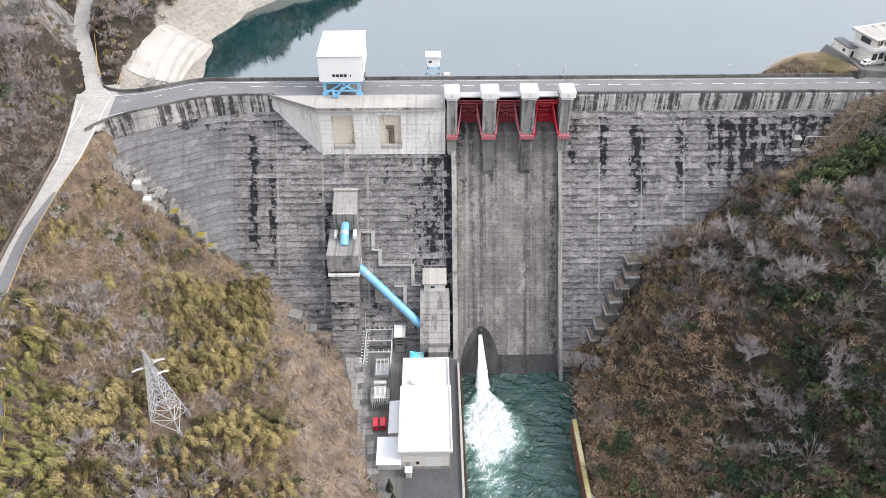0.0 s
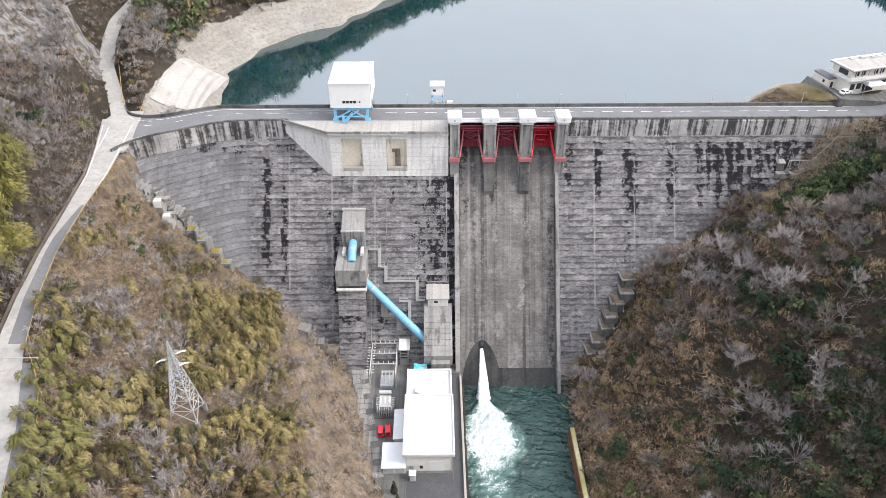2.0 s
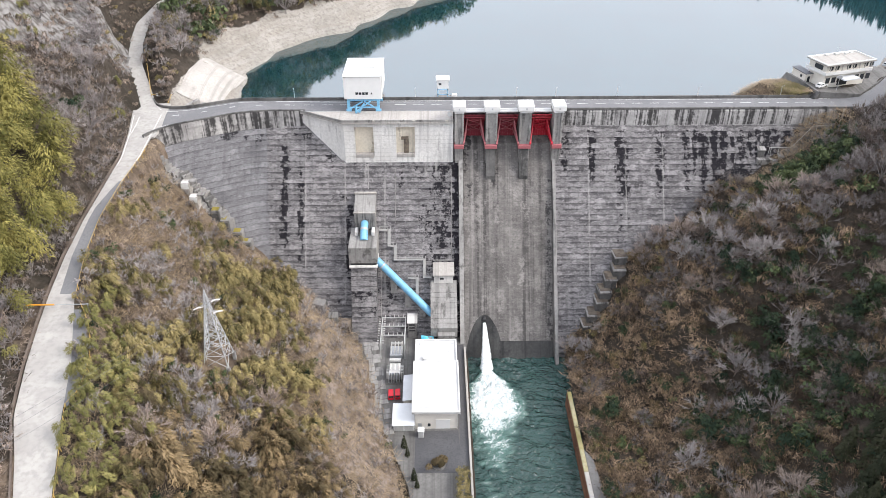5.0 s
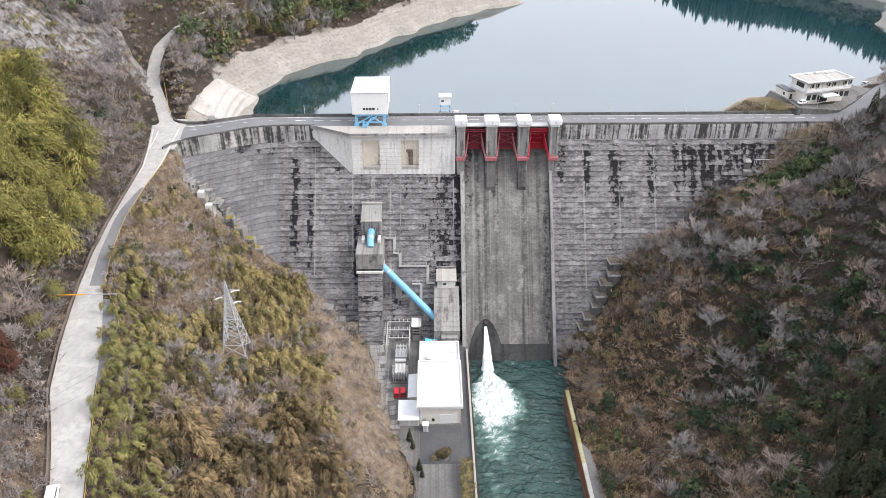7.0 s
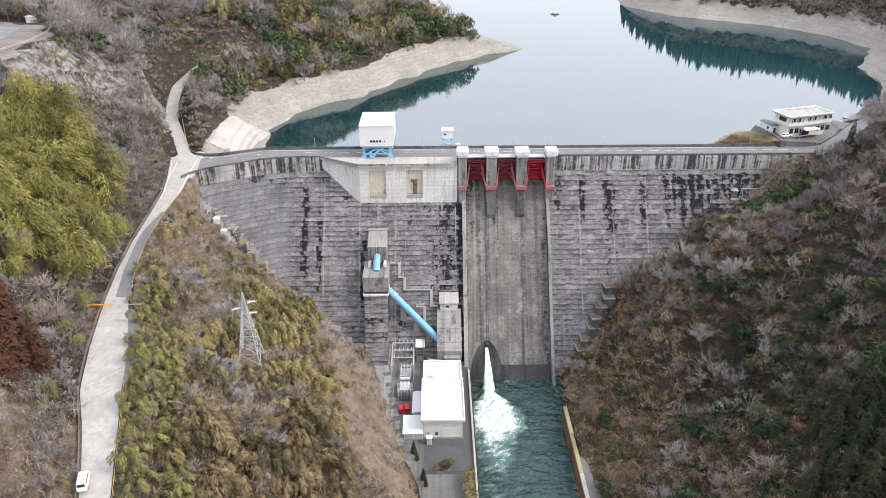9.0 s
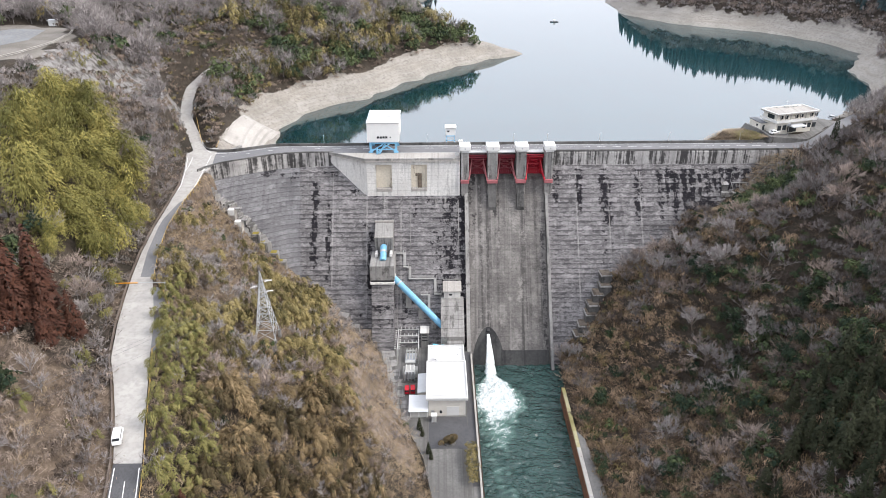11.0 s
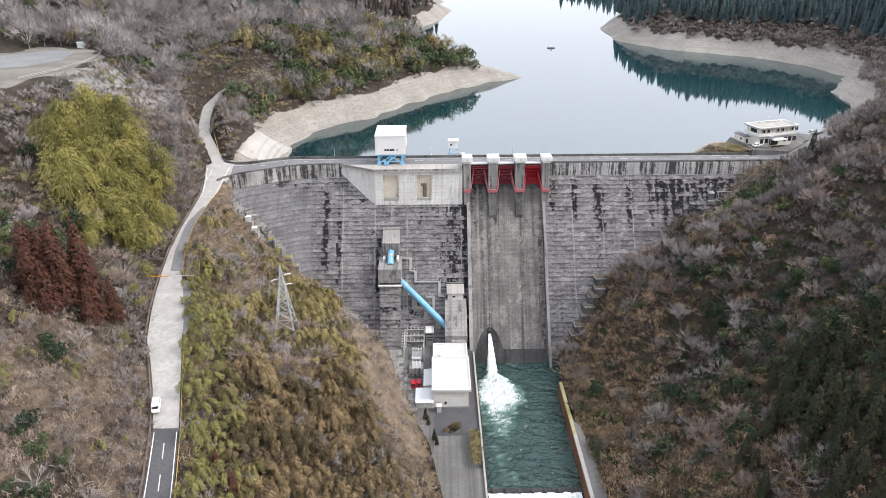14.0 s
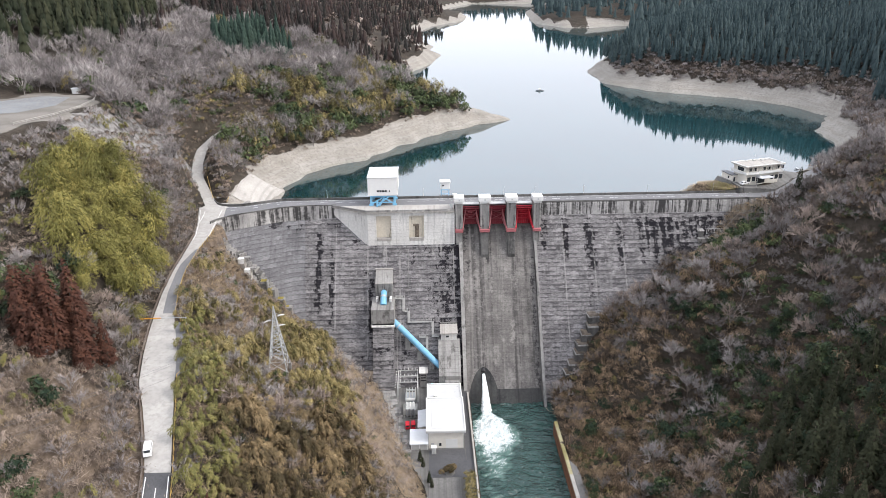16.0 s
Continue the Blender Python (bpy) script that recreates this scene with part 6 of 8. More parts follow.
rail_line = [(102.4, -5.2, 46.4), (102.4, -5.2, 48.6), (109.6, -5.2, 48.6), (117.2, -1.0, 54.3), (126.5, -0.6, 54.6)]
for a, b in zip(rail_line, rail_line[1:]):
    part("rail", Shape().tube(a, b, 0.12, None, 6), M_PALESTEEL, hr)
for j in range(9):
    x = 103.0 + 2.6 * j
    z = float(np.interp(x, [102, 109.6, 117.2, 127], [48.6, 48.6, 54.3, 54.6]))
    y = float(np.interp(x, [102, 109.6, 117.2, 127], [-5.2, -5.2, -1.0, -0.6]))
    part("post", Shape().tube((x, y, z - 2.4), (x, y, z), 0.09, None, 6), M_PALESTEEL, hr)
sw = [(104 + 2.3 * j, -7.2 + 0.95 * j, 45.2 + 1.15 * j, 1.7, 2.6, 4, 6) for j in range(9)]
abutment("abutment_crest", "small stepped concrete blocks below the end of the crest", sw, 9, M_BLOCK)

# sloping white slab at the lake edge of the wing
xs, ys = np.linspace(0, 1, 9), np.linspace(0, 1, 9)
quad = ((-99.5, 17.5), (-86.5, 21.0), (-84.6, 56.0), (-98.0, 60.0))
rows = []
for v in ys:
    row = []
    for u in xs:
        a = Vector(quad[0]).lerp(Vector(quad[1]), u)
        b = Vector(quad[3]).lerp(Vector(quad[2]), u)
        p = a.lerp(b, v)
        row.append((p.x, p.y, max(float(ground(p.x, p.y)[0]) + 0.35, LAKE_Z - 0.6)))
    rows.append(row)
structure("slab_shore", Shape().sheet(rows), M_SLAB, "pale concrete slab paving the shore beside the dam", "slab")
st = [(-93.6 + 2.6 * j, 15.2 - 0.3 * j, 57.6 - 1.2 * j, 1.2, 5.5, 4, -18) for j in range(4)]
abutment("abutment_lake", "grey concrete buttresses on the lake side of the wing", st, 2)

# ---------------------------------------------------------------- office building at the right end
of = thing("office_building", "two-storey pale office building with a flat white-edged roof by the lake", "building", (132.2, 20.6, 62.0), 17)
of.scale = (1, 1, 0.8)
L, W = 20.0, 9.6
part("lower_wall", Shape().box((-L / 2 + 1.2, -W / 2 + 1.4, -1.0), (L / 2 - 1.2, W / 2 - 0.6, 5.6)), M_CREAM, of)
part("upper_wall", Shape().box((-L / 2 + 0.8, -W / 2 + 1.0, 6.0), (L / 2 - 0.8, W / 2 - 0.5, 9.6)), M_CREAM, of)
part("balcony", Shape().box((-L / 2, -W / 2, 5.4), (L / 2, W / 2, 6.0), 0.06).box((-L / 2, -W / 2, 6.0), (L / 2, -W / 2 + 0.15, 6.9)).box((-L / 2, -W / 2, 6.0), (-L / 2 + 0.15, W / 2, 6.9)), M_PAINT, of, "white balcony band")
part("roof", Shape().box((-L / 2 - 0.3, -W / 2 - 0.3, 9.6), (L / 2 + 0.3, W / 2 + 0.3, 10.1), 0.06), M_SLAB, of, "pale grey flat roof")
part("roof_edge", Shape().box((-L / 2 - 0.3, -W / 2 - 0.3, 10.1), (L / 2 + 0.3, -W / 2 + 0.1, 10.5)).box((-L / 2 - 0.3, W / 2 - 0.1, 10.1), (L / 2 + 0.3, W / 2 + 0.3, 10.5)).box((-L / 2 - 0.3, -W / 2 + 0.1, 10.1), (-L / 2 + 0.1, W / 2 - 0.1, 10.5)).box((L / 2 - 0.1, -W / 2 + 0.1, 10.1), (L / 2 + 0.3, W / 2 - 0.1, 10.5)), M_PAINT, of, "white roof edge")
for j in range(8):
    x = -L / 2 + 2.2 + j * 2.45
    if j % 3 != 2:
        part("window", Shape().box((x, -W / 2 + 0.92, 7.1), (x + 1.5, -W / 2 + 1.04, 8.8)), M_GLASS, of)
    part("post", Shape().box((x - 0.5, -W / 2 + 0.05, 6.0), (x - 0.3, -W / 2 + 0.25, 9.6)), M_FACADE, of)
    if j not in (3, 4):
        part("window", Shape().box((x, -W / 2 + 1.32, 1.2), (x + 1.7, -W / 2 + 1.44, 3.6)), M_GLASS, of)
part("entrance", Shape().box((-2.6, -W / 2 + 1.3, -0.2), (1.6, -W / 2 + 1.44, 3.2)), M_GLASS, of)
part("canopy", Shape().box((-3.4, -W / 2 - 2.4, 3.4), (3.4, -W / 2 + 1.4, 3.9), 0.05), M_GREYROOF, of)
part("window", Shape().box((-L / 2 + 0.72, -W / 2 + 2.6, 6.9), (-L / 2 + 0.84, -W / 2 + 6.4, 8.9)), M_GLASS, of)
for k, (x, y, w) in enumerate(((0, 3, 2.0), (4, 2.5, 1.4), (-3.5, 3.5, 1.0), (7.0, 3.2, 1.6))):
    part("roof_unit", Shape().box((x, y, 10.1), (x + w, y + 1.1, 11.0 - 0.2 * k), 0.05), M_PALESTEEL, of)
part("antenna", Shape().tube((2, 4.6, 10.1), (2, 4.6, 13.4), 0.05, None, 5).tube((1.2, 4.6, 12.8), (2.8, 4.6, 12.8), 0.04, None, 5), M_STEEL, of)
so = thing("storehouse", "small white storehouse with a dark slate roof", "building", (121.0, 23.0, 62.0), 13)
part("wall", Shape().box((-1.3, -3.6, -0.6), (1.3, 3.6, 2.9)), M_CREAM, so)
part("roof", Shape().side([(-3.9, 2.9), (3.9, 3.1), (3.9, 3.35), (-3.9, 3.15)], -1.6, 1.6), M_DARKROOF, so)
part("door", Shape().box((-0.3, -3.7, 0.0), (0.6, -3.6, 2.0)), M_GLASS, so)
part("window", Shape().box((-1.4, -1.9, 1.2), (-1.3, -1.0, 2.1)), M_GLASS, so)
vehicle("car", "white car parked before the office building", (124.6, 14.6, 62.02), -62, (1.7, 4.3, 1.45), M_CARWHITE, 0.4)
vehicle("car", "dark car parked on the lane beyond the office", (158.0, 35.0, 62.2), -50, (1.7, 4.3, 1.45), M_TANK, 0.4)
mr = thing("traffic_mirror", "tall pole with a round mirror at the end of the crest", "mirror")
part("pole", Shape().tube((129.5, 13.4, 58.5), (129.5, 13.4, 66.0), 0.09, None, 7), M_STEEL, mr)
part("disc", Shape().tube((129.5, 13.2, 66.0), (129.5, 12.9, 66.0), 0.75, 0.6, 16), M_STEEL, mr)
office_l = [(127, 12.6), (132, 12.0), (137, 11.4), (142, 14.6), (147, 18.8), (152.5, 24.5), (158.5, 30.5), (170, 40)]
office_r = [(127, 2.4), (133, 2.2), (139, 4.6), (145, 8.8), (150.5, 13.4), (156.5, 20.0), (163, 27), (174, 36)]
structure("road_office", strip(office_l, office_r, [59.0, 59.1, 59.8, 60.8, 61.6, 62.1, 62.3, 62.6], 0.03), M_ASPHALT, "grey asphalt road curving past the office", "road")
structure("forecourt", Shape().prism([(123.3, 11.5), (137, 11.2), (146, 18.2), (158, 30.7), (150, 38), (118.4, 28), (120.7, 18)], 56.5, [61.4, 60.6, 61.9, 62.1, 62.1, 62.0, 62.0]), M_YARD, "pale concrete forecourt of the office", "forecourt")
wt = thing("wall_terrace", "dark stone retaining wall below the storehouse", "wall", kind="structure")
edge_line = [(118.0, 28.2, 62.5), (120.3, 18.0, 62.4), (122.9, 11.2, 61.2)]
for (ax, ay, az), (bx, by, bz) in zip(edge_line, edge_line[1:]):
    part("wall", Shape().prism([(ax - 2.4, ay - 0.4), (bx - 2.4, by - 0.4), (bx, by), (ax, ay)], 50, [az - 3.2, bz - 2.6, bz, az]), M_DARKCONC, wt)
    part("coping", Shape().prism([(ax - 0.1, ay), (bx - 0.1, by), (bx + 0.3, by), (ax + 0.3, ay)], az - 1.4, [az + 0.15, bz + 0.15, bz + 0.15, az + 0.15]), M_RIB, wt, "pale concrete coping")
structure("car_park", Shape().prism([(-190, -14), (-170, -8), (-163, 8), (-167, 30), (-181, 33), (-192, 20)], 101.4, 102.06), M_CARPARK, "pale blue-grey asphalt of the hilltop car park", "car park")
path = thing("hilltop_fence", "low pale wooden fence round the hilltop car park", "fence")
rim = [(-158, -34), (-152.5, -18), (-150, 0), (-152, 18), (-157, 32), (-164, 42)]
for a, b in zip(rim, rim[1:]):
    za, zb2 = float(ground(*a)[0]), float(ground(*b)[0])
    part("rail", Shape().tube((*a, za + 0.9), (*b, zb2 + 0.9), 0.12, None, 6).tube((*a, za + 0.45), (*b, zb2 + 0.45), 0.09, None, 6), M_SLAB, path)
    for f in (0.0, 0.33, 0.67):
        px, py_ = a[0] + (b[0] - a[0]) * f, a[1] + (b[1] - a[1]) * f
        part("post", Shape().tube((px, py_, float(ground(px, py_)[0]) - 0.5), (px, py_, za + (zb2 - za) * f + 1.0), 0.12, None, 6), M_SLAB, path)
tl = thing("toilet_block", "small white hut beside the hilltop car park", "hut", (-171.0, 45.0, float(ground(-171.0, 45.0)[0])))
part("wall", Shape().box((-1.5, -1.2, -1), (1.5, 1.2, 2.4)), M_PAINT, tl)
part("roof", Shape().box((-1.8, -1.5, 2.4), (1.8, 1.5, 2.65), 0.04), M_GREYROOF, tl)
bt = thing("work_boat", "small dark work boat with a boom on the lake", "boat", (88.6, 372.0, LAKE_Z))
part("hull", Shape().prism([(-3.5, 0), (-2.5, -1), (2.5, -1), (3.6, 0), (2.5, 1), (-2.5, 1)], -0.3, 0.7), M_DARKROOF, bt)
part("cabin", Shape().box((-1.0, -0.7, 0.7), (1.0, 0.7, 2.0), 0.05), M_PAINT, bt)

# ---------------------------------------------------------------- the jet and its foam
OZ, OY = 0.8, face_y(0.8) - 0.2
jet = thing("water_jet", "white jet of water leaping from the outlet into the tailwater", "water", kind="stuff")
rr = np.random.RandomState(4)
rows = []
for j in range(41):
    f = j / 40
    y = OY - 13.0 * f
    z = OZ + 1.6 * f - (OZ + 3.4 - RIVER_Z) * f ** 1.75
    rad = 0.52 + 0.85 * f + 1.1 * f ** 3
    row = []
    for k in range(21):
        a = 2 * math.pi * k / 20
        w = rad * (1 + (0.16 + 0.16 * f) * (rr.rand() - 0.5)) if k < 20 else None
        w = w if w else first
        if k == 0:
            first = w
        row.append((OX + 0.35 * f + math.cos(a) * w, y + math.sin(a) * w * 0.9, z + math.sin(a) * w * 0.5))
    rows.append(row)
part("stream", Shape().sheet(rows), M_FOAM, jet, smooth=True)

# ---------------------------------------------------------------- plants
def leaf_fan(pts, out, dirs, length, width, rs, loose=0.35, face=0.22):
    """One pointed leaf clump, a triangle, at each point; it lies along dirs, its face turned outwards."""
    n = len(pts)
    d = dirs + rs.normal(0, loose, (n, 3))
    d /= np.linalg.norm(d, axis=1)[:, None]
    side = np.cross(d, out + rs.normal(0, face, (n, 3)))
    side /= np.linalg.norm(side, axis=1)[:, None] + 1e-9
    l, w = length * rs.uniform(0.6, 1.4, (n, 1)), width * rs.uniform(0.6, 1.4, (n, 1))
    p = pts - d * l * 0.35
    v = np.stack([p - side * w, p + side * w, p + d * l], 1).reshape(-1, 3)
    return v, np.arange(3 * n).reshape(n, 3)


def sphere_points(rs, n, low=-0.25):
    u = rs.normal(0, 1, (n, 3))
    u /= np.linalg.norm(u, axis=1)[:, None]
    u[:, 2] = np.where(u[:, 2] < low, -u[:, 2], u[:, 2])
    return u


def dome(seed, n, size, lobes=6, flat=0.8, leaf=0.5, thin=0.42, hang=0.3):
    """A bush or broad crown: leaf clumps over several lobes. Its foot is at the origin, its radius about 1 times size."""
    rs = np.random.RandomState(seed)
    c = rs.normal(0, 0.45, (lobes, 3))
    c[:, 2] = rs.uniform(0.30, 1.0, lobes) * flat
    rad = rs.uniform(0.26, 0.52, lobes)
    k = rs.choice(lobes, n, p=rad ** 2 / (rad ** 2).sum())
    u = sphere_points(rs, n)
    p = c[k] + u * (rad[k] * rs.uniform(0.78, 1.05, n))[:, None]
    p[:, 2] = np.maximum(p[:, 2], 0.02)
    along = np.cross(u, np.cross((0, 0, -1.0), u)) + u * (0.5 - hang)
    return (*leaf_fan(p * size, u, along, leaf, leaf * thin, rs), np.repeat(rs.normal(0, 0.26, lobes)[k], 3))


def feathers(seed, n, height, width, heads=6, leaf=0.5):
    """A clump of bamboo: arching culms that end in nodding feathery heads."""
    rs = np.random.RandomState(seed)
    ang = rs.uniform(0, 2 * np.pi, heads)
    r = width * np.sqrt(rs.uniform(0.05, 1, heads))
    top = np.stack([np.cos(ang) * r, np.sin(ang) * r, height * rs.uniform(0.62, 1.0, heads)], 1)
    lean = np.stack([np.cos(ang), np.sin(ang), 0 * ang], 1)
    k = rs.randint(0, heads, n)
    t = rs.uniform(0, 1, n)
    u = sphere_points(rs, n, -0.5)
    rad = height * 0.17 * np.sin(np.pi * np.clip(0.15 + 0.85 * t, 0, 1)) ** 0.6
    p = top[k] + lean[k] * (t * height * 0.16)[:, None] + u * rad[:, None]
    p[:, 2] -= (t ** 1.6) * height * 0.40
    p[:, 2] = np.maximum(p[:, 2], 0.05)
    along = lean[k] * 0.7 + u * 0.5 + np.array((0, 0, -0.9))
    return (*leaf_fan(p, u + np.array((0, 0, 0.45)), along, leaf * 1.15, leaf * 0.17, rs, 0.28), np.repeat(rs.normal(0, 0.28, heads)[k], 3))


def brush(seed, n, height, spread, thin=0.09):
    """Dry brush: thin stems fanning from the foot."""
    rs = np.random.RandomState(seed)
    base = rs.normal(0, 0.55 * spread, (n, 3))
    base[:, 2] = rs.uniform(-0.2, 0.25 * height, n)
    ang = rs.uniform(0, 2 * np.pi, n)
    d = np.stack([np.cos(ang) * spread, np.sin(ang) * spread, height * rs.uniform(0.3, 0.9, n)], 1)
    side = np.stack([-np.sin(ang), np.cos(ang), 0 * ang], 1) * thin * rs.uniform(0.6, 1.4, (n, 1))
    v = np.stack([base - side, base + side, base + d * rs.uniform(0.5, 1.0, (n, 1))], 1).reshape(-1, 3)
    return v, np.arange(3 * n).reshape(n, 3)


def bare(seed, radius, limbs=9, subs=6, twigs=6, thin=0.05, rise=0.75):
    """A leafless tree: limbs fan out from a short trunk into a domed broom of fine twigs. Two meshes: wood, twigs."""
    rs = np.random.RandomState(seed)
    wood_v, wood_f, twig_v = [], [], []

    def stick(p, q, r0, r1):
        d = (q - p) / (np.linalg.norm(q - p) + 1e-9)
        side = np.cross(d, (0.31, 0.52, 0.8))
        side /= np.linalg.norm(side) + 1e-9
        other, k = np.cross(d, side), len(wood_v)
        for c, r in ((p, r0), (q, r1)):
            for a in (0, 2.09, 4.19):
                wood_v.append(c + (side * math.cos(a) + other * math.sin(a)) * r)
        for i in range(3):
            j = (i + 1) % 3
            wood_f.extend([(k + i, k + j, k + 3 + j), (k + i, k + 3 + j, k + 3 + i)])

    def unit(v):
        return v / (np.linalg.norm(v) + 1e-9)

    fork = np.array((rs.normal(0, 0.06), rs.normal(0, 0.06), 0.32)) * radius
    stick(np.array((0, 0, -0.12)) * radius, fork, radius * 0.045, radius * 0.035)
    for i in range(limbs):
        a, tip = 2.4 * i + rs.uniform(-0.4, 0.4), rs.uniform(0.15, 1.35)
        d = np.array((math.cos(a) * math.sin(tip), math.sin(a) * math.sin(tip), math.cos(tip) * rise + 0.15))
        long = radius * rs.uniform(0.75, 1.05)
        mid = fork + unit(d + np.array((0, 0, 0.25))) * long * 0.5
        end = mid + d * long * 0.42
        stick(fork, mid, radius * 0.024, radius * 0.015)
        stick(mid, end, radius * 0.015, radius * 0.006)
        for j in range(subs):
            t = rs.uniform(0.15, 1.0)
            p = mid + (end - mid) * t
            e = unit(d + rs.normal(0, 0.42, 3) + np.array((0, 0, 0.15)))
            q = p + e * long * rs.uniform(0.25, 0.48)
            side = unit(np.cross(e, rs.normal(0, 1, 3)))
            twig_v.extend([p - side * thin, p + side * thin, q])
            for _ in range(twigs):
                p2 = p + (q - p) * rs.uniform(0.15, 1.0)
                g = unit(e + rs.normal(0, 0.40, 3))
                side = unit(np.cross(g, rs.normal(0, 1, 3))) * thin * rs.uniform(0.5, 1.0)
                twig_v.extend([p2 - side, p2 + side, p2 + g * radius * rs.uniform(0.14, 0.34)])
    tv = np.array(twig_v)
    return (np.array(wood_v), np.array(wood_f)), (tv, np.arange(len(tv)).reshape(-1, 3))


def whole(tree):
    (wv, wf), (tv, tf) = tree
    return np.concatenate([wv, tv]), np.concatenate([wf, tf + len(wv)])


def broom(seed, radius, puffs=9, twigs=17, thin=0.11):
    """A leafless tree seen from afar: limbs that end in puffs of fine twigs, which together make a dome."""
    rs = np.random.RandomState(seed)
    i = np.arange(puffs)
    tip = np.arccos(1 - (i + 0.5) / puffs * 0.95)
    ang = 2.4 * i + rs.uniform(0, 6)
    d = np.stack([np.cos(ang) * np.sin(tip), np.sin(ang) * np.sin(tip), np.cos(tip)], 1)
    c = d * radius * np.array((0.62, 0.62, 0.55)) * rs.uniform(0.85, 1.15, (puffs, 1)) + np.array((0, 0, 0.62 * radius))
    k = np.repeat(i, twigs)
    g = d[k] * 0.75 + np.array((0, 0, 0.35)) + rs.normal(0, 0.50, (len(k), 3))
    g /= np.linalg.norm(g, axis=1)[:, None]
    side = np.cross(g, rs.normal(0, 1, (len(k), 3)))
    side *= thin * rs.uniform(0.6, 1.2, (len(k), 1)) / np.linalg.norm(side, axis=1)[:, None]
    p = c[k] + rs.normal(0, 0.07 * radius, (len(k), 3)) - g * radius * 0.12
    tv = np.stack([p - side, p + side, p + g * radius * rs.uniform(0.26, 0.52, (len(k), 1))], 1).reshape(-1, 3)
    wv, fork = [], np.array((0, 0, 0.25 * radius))
    for q in c:
        e = np.cross(q - fork, (0.3, 0.5, 0.8))
        e *= 0.022 * radius / np.linalg.norm(e)
        wv += [fork - e, fork + e, q]
    e = np.array((0.035 * radius, 0, 0))
    wv += [-e, e, fork * 1.3, np.array((0, -0.035 * radius, 0)), np.array((0, 0.035 * radius, 0)), fork * 1.3]
    v = np.concatenate([tv, np.array(wv)])
    return v, np.arange(len(v)).reshape(-1, 3), np.concatenate([np.repeat(rs.normal(0, 0.20, puffs)[k], 3), np.full(len(wv), -0.1)])


def conifer(seed, n, height, width, leaf=0.8):
    """A cedar: tiers of drooping sprays round a straight axis, narrowing upwards."""
    rs = np.random.RandomState(seed)
    t = 1 - np.sqrt(rs.uniform(0.0, 1.0, n))
    z = height * (0.10 + 0.90 * t)
    ang = rs.uniform(0, 2 * np.pi, n)
    lob = 0.78 + 0.22 * np.sin(ang * 3 + rs.uniform(0, 6) + z * 0.7) * np.sin(z * 1.7)
    r = width * (1 - t) ** 0.75 * lob * rs.uniform(0.75, 1.0, n) + 0.05
    p = np.stack([np.cos(ang) * r, np.sin(ang) * r, z], 1)
    u = np.stack([np.cos(ang), np.sin(ang), 0.55 * np.ones(n)], 1)
    along = np.stack([np.cos(ang) * 0.7, np.sin(ang) * 0.7, -0.5 * np.ones(n)], 1)
    return (*leaf_fan(p, u, along, leaf, leaf * 0.36, rs, 0.3), np.repeat(0.18 * np.sin(ang * 2 + z), 3))


def spire(seed, height, width, tiers=6, points=6):
    """A conifer of a far plantation: ragged drooping skirts of boughs, one over the other, up to a pointed tip."""
    rs = np.random.RandomState(seed)
    V, F, T = [], [], []
    for j in range(tiers):
        f = j / tiers
        r, z0 = width * (1 - f) ** 0.8, height * (0.16 + 0.84 * f)
        z1 = min(height, z0 + height * rs.uniform(1.7, 2.4) / tiers)
        k, m = len(V), 2 * points
        V.append((rs.normal(0, 0.03) * width, rs.normal(0, 0.03) * width, z1))
        turn = rs.uniform(0, 6)
        for q in range(m):
            a, long = turn + 2 * np.pi * q / m, r * (rs.uniform(0.85, 1.15) if q % 2 == 0 else rs.uniform(0.45, 0.7))
            V.append((math.cos(a) * long, math.sin(a) * long, z0 + (0.0 if q % 2 == 0 else 0.35 * height / tiers)))
            F.append((k, k + 1 + q, k + 1 + (q + 1) % m))
        T += [rs.normal(0, 0.16)] * (m + 1)
    return np.array(V), np.array(F), np.array(T)


def scatter(name, templates, x, y, size, material, label, category, seed, sink=0.1, tint=None, stretch=0.15):
    """Many plants of one kind as one mesh: each a turned and sized copy of a template, with its own tone."""
    rs = np.random.RandomState(seed)
    n = len(x)
    z = ground(x, y) - sink
    which = rs.randint(0, len(templates), n)
    yaw, tone = rs.uniform(0, 2 * np.pi, n), rs.uniform(0, 1, n) if tint is None else np.clip(tint + rs.normal(0, 0.27, n), 0, 1)
    tall = size * (1 + rs.uniform(-stretch, stretch, n))
    V, F, T, off = [], [], [], 0
    for k, (v, f, *shift) in enumerate(templates):
        m = np.where(which == k)[0]
        if not len(m):
            continue
        c, s = np.cos(yaw[m])[:, None], np.sin(yaw[m])[:, None]
        vx = (v[None, :, 0] * c - v[None, :, 1] * s) * size[m][:, None] + x[m][:, None]
        vy = (v[None, :, 0] * s + v[None, :, 1] * c) * size[m][:, None] + y[m][:, None]
        vz = v[None, :, 2] * tall[m][:, None] + z[m][:, None]
        V.append(np.stack([vx, vy, vz], -1).reshape(-1, 3))
        F.append((f[None] + (np.arange(len(m)) * len(v))[:, None, None]).reshape(-1, 3) + off)
        T.append(np.clip(tone[m][:, None] + (shift[0] if shift else np.zeros(len(v)))[None], 0, 1).ravel())
        off += len(m) * len(v)
    if not V:
        return None
    return tagged(new(name, fast_mesh(name, np.concatenate(V), np.concatenate(F), material, np.concatenate(T))), label, category, kind="stuff")


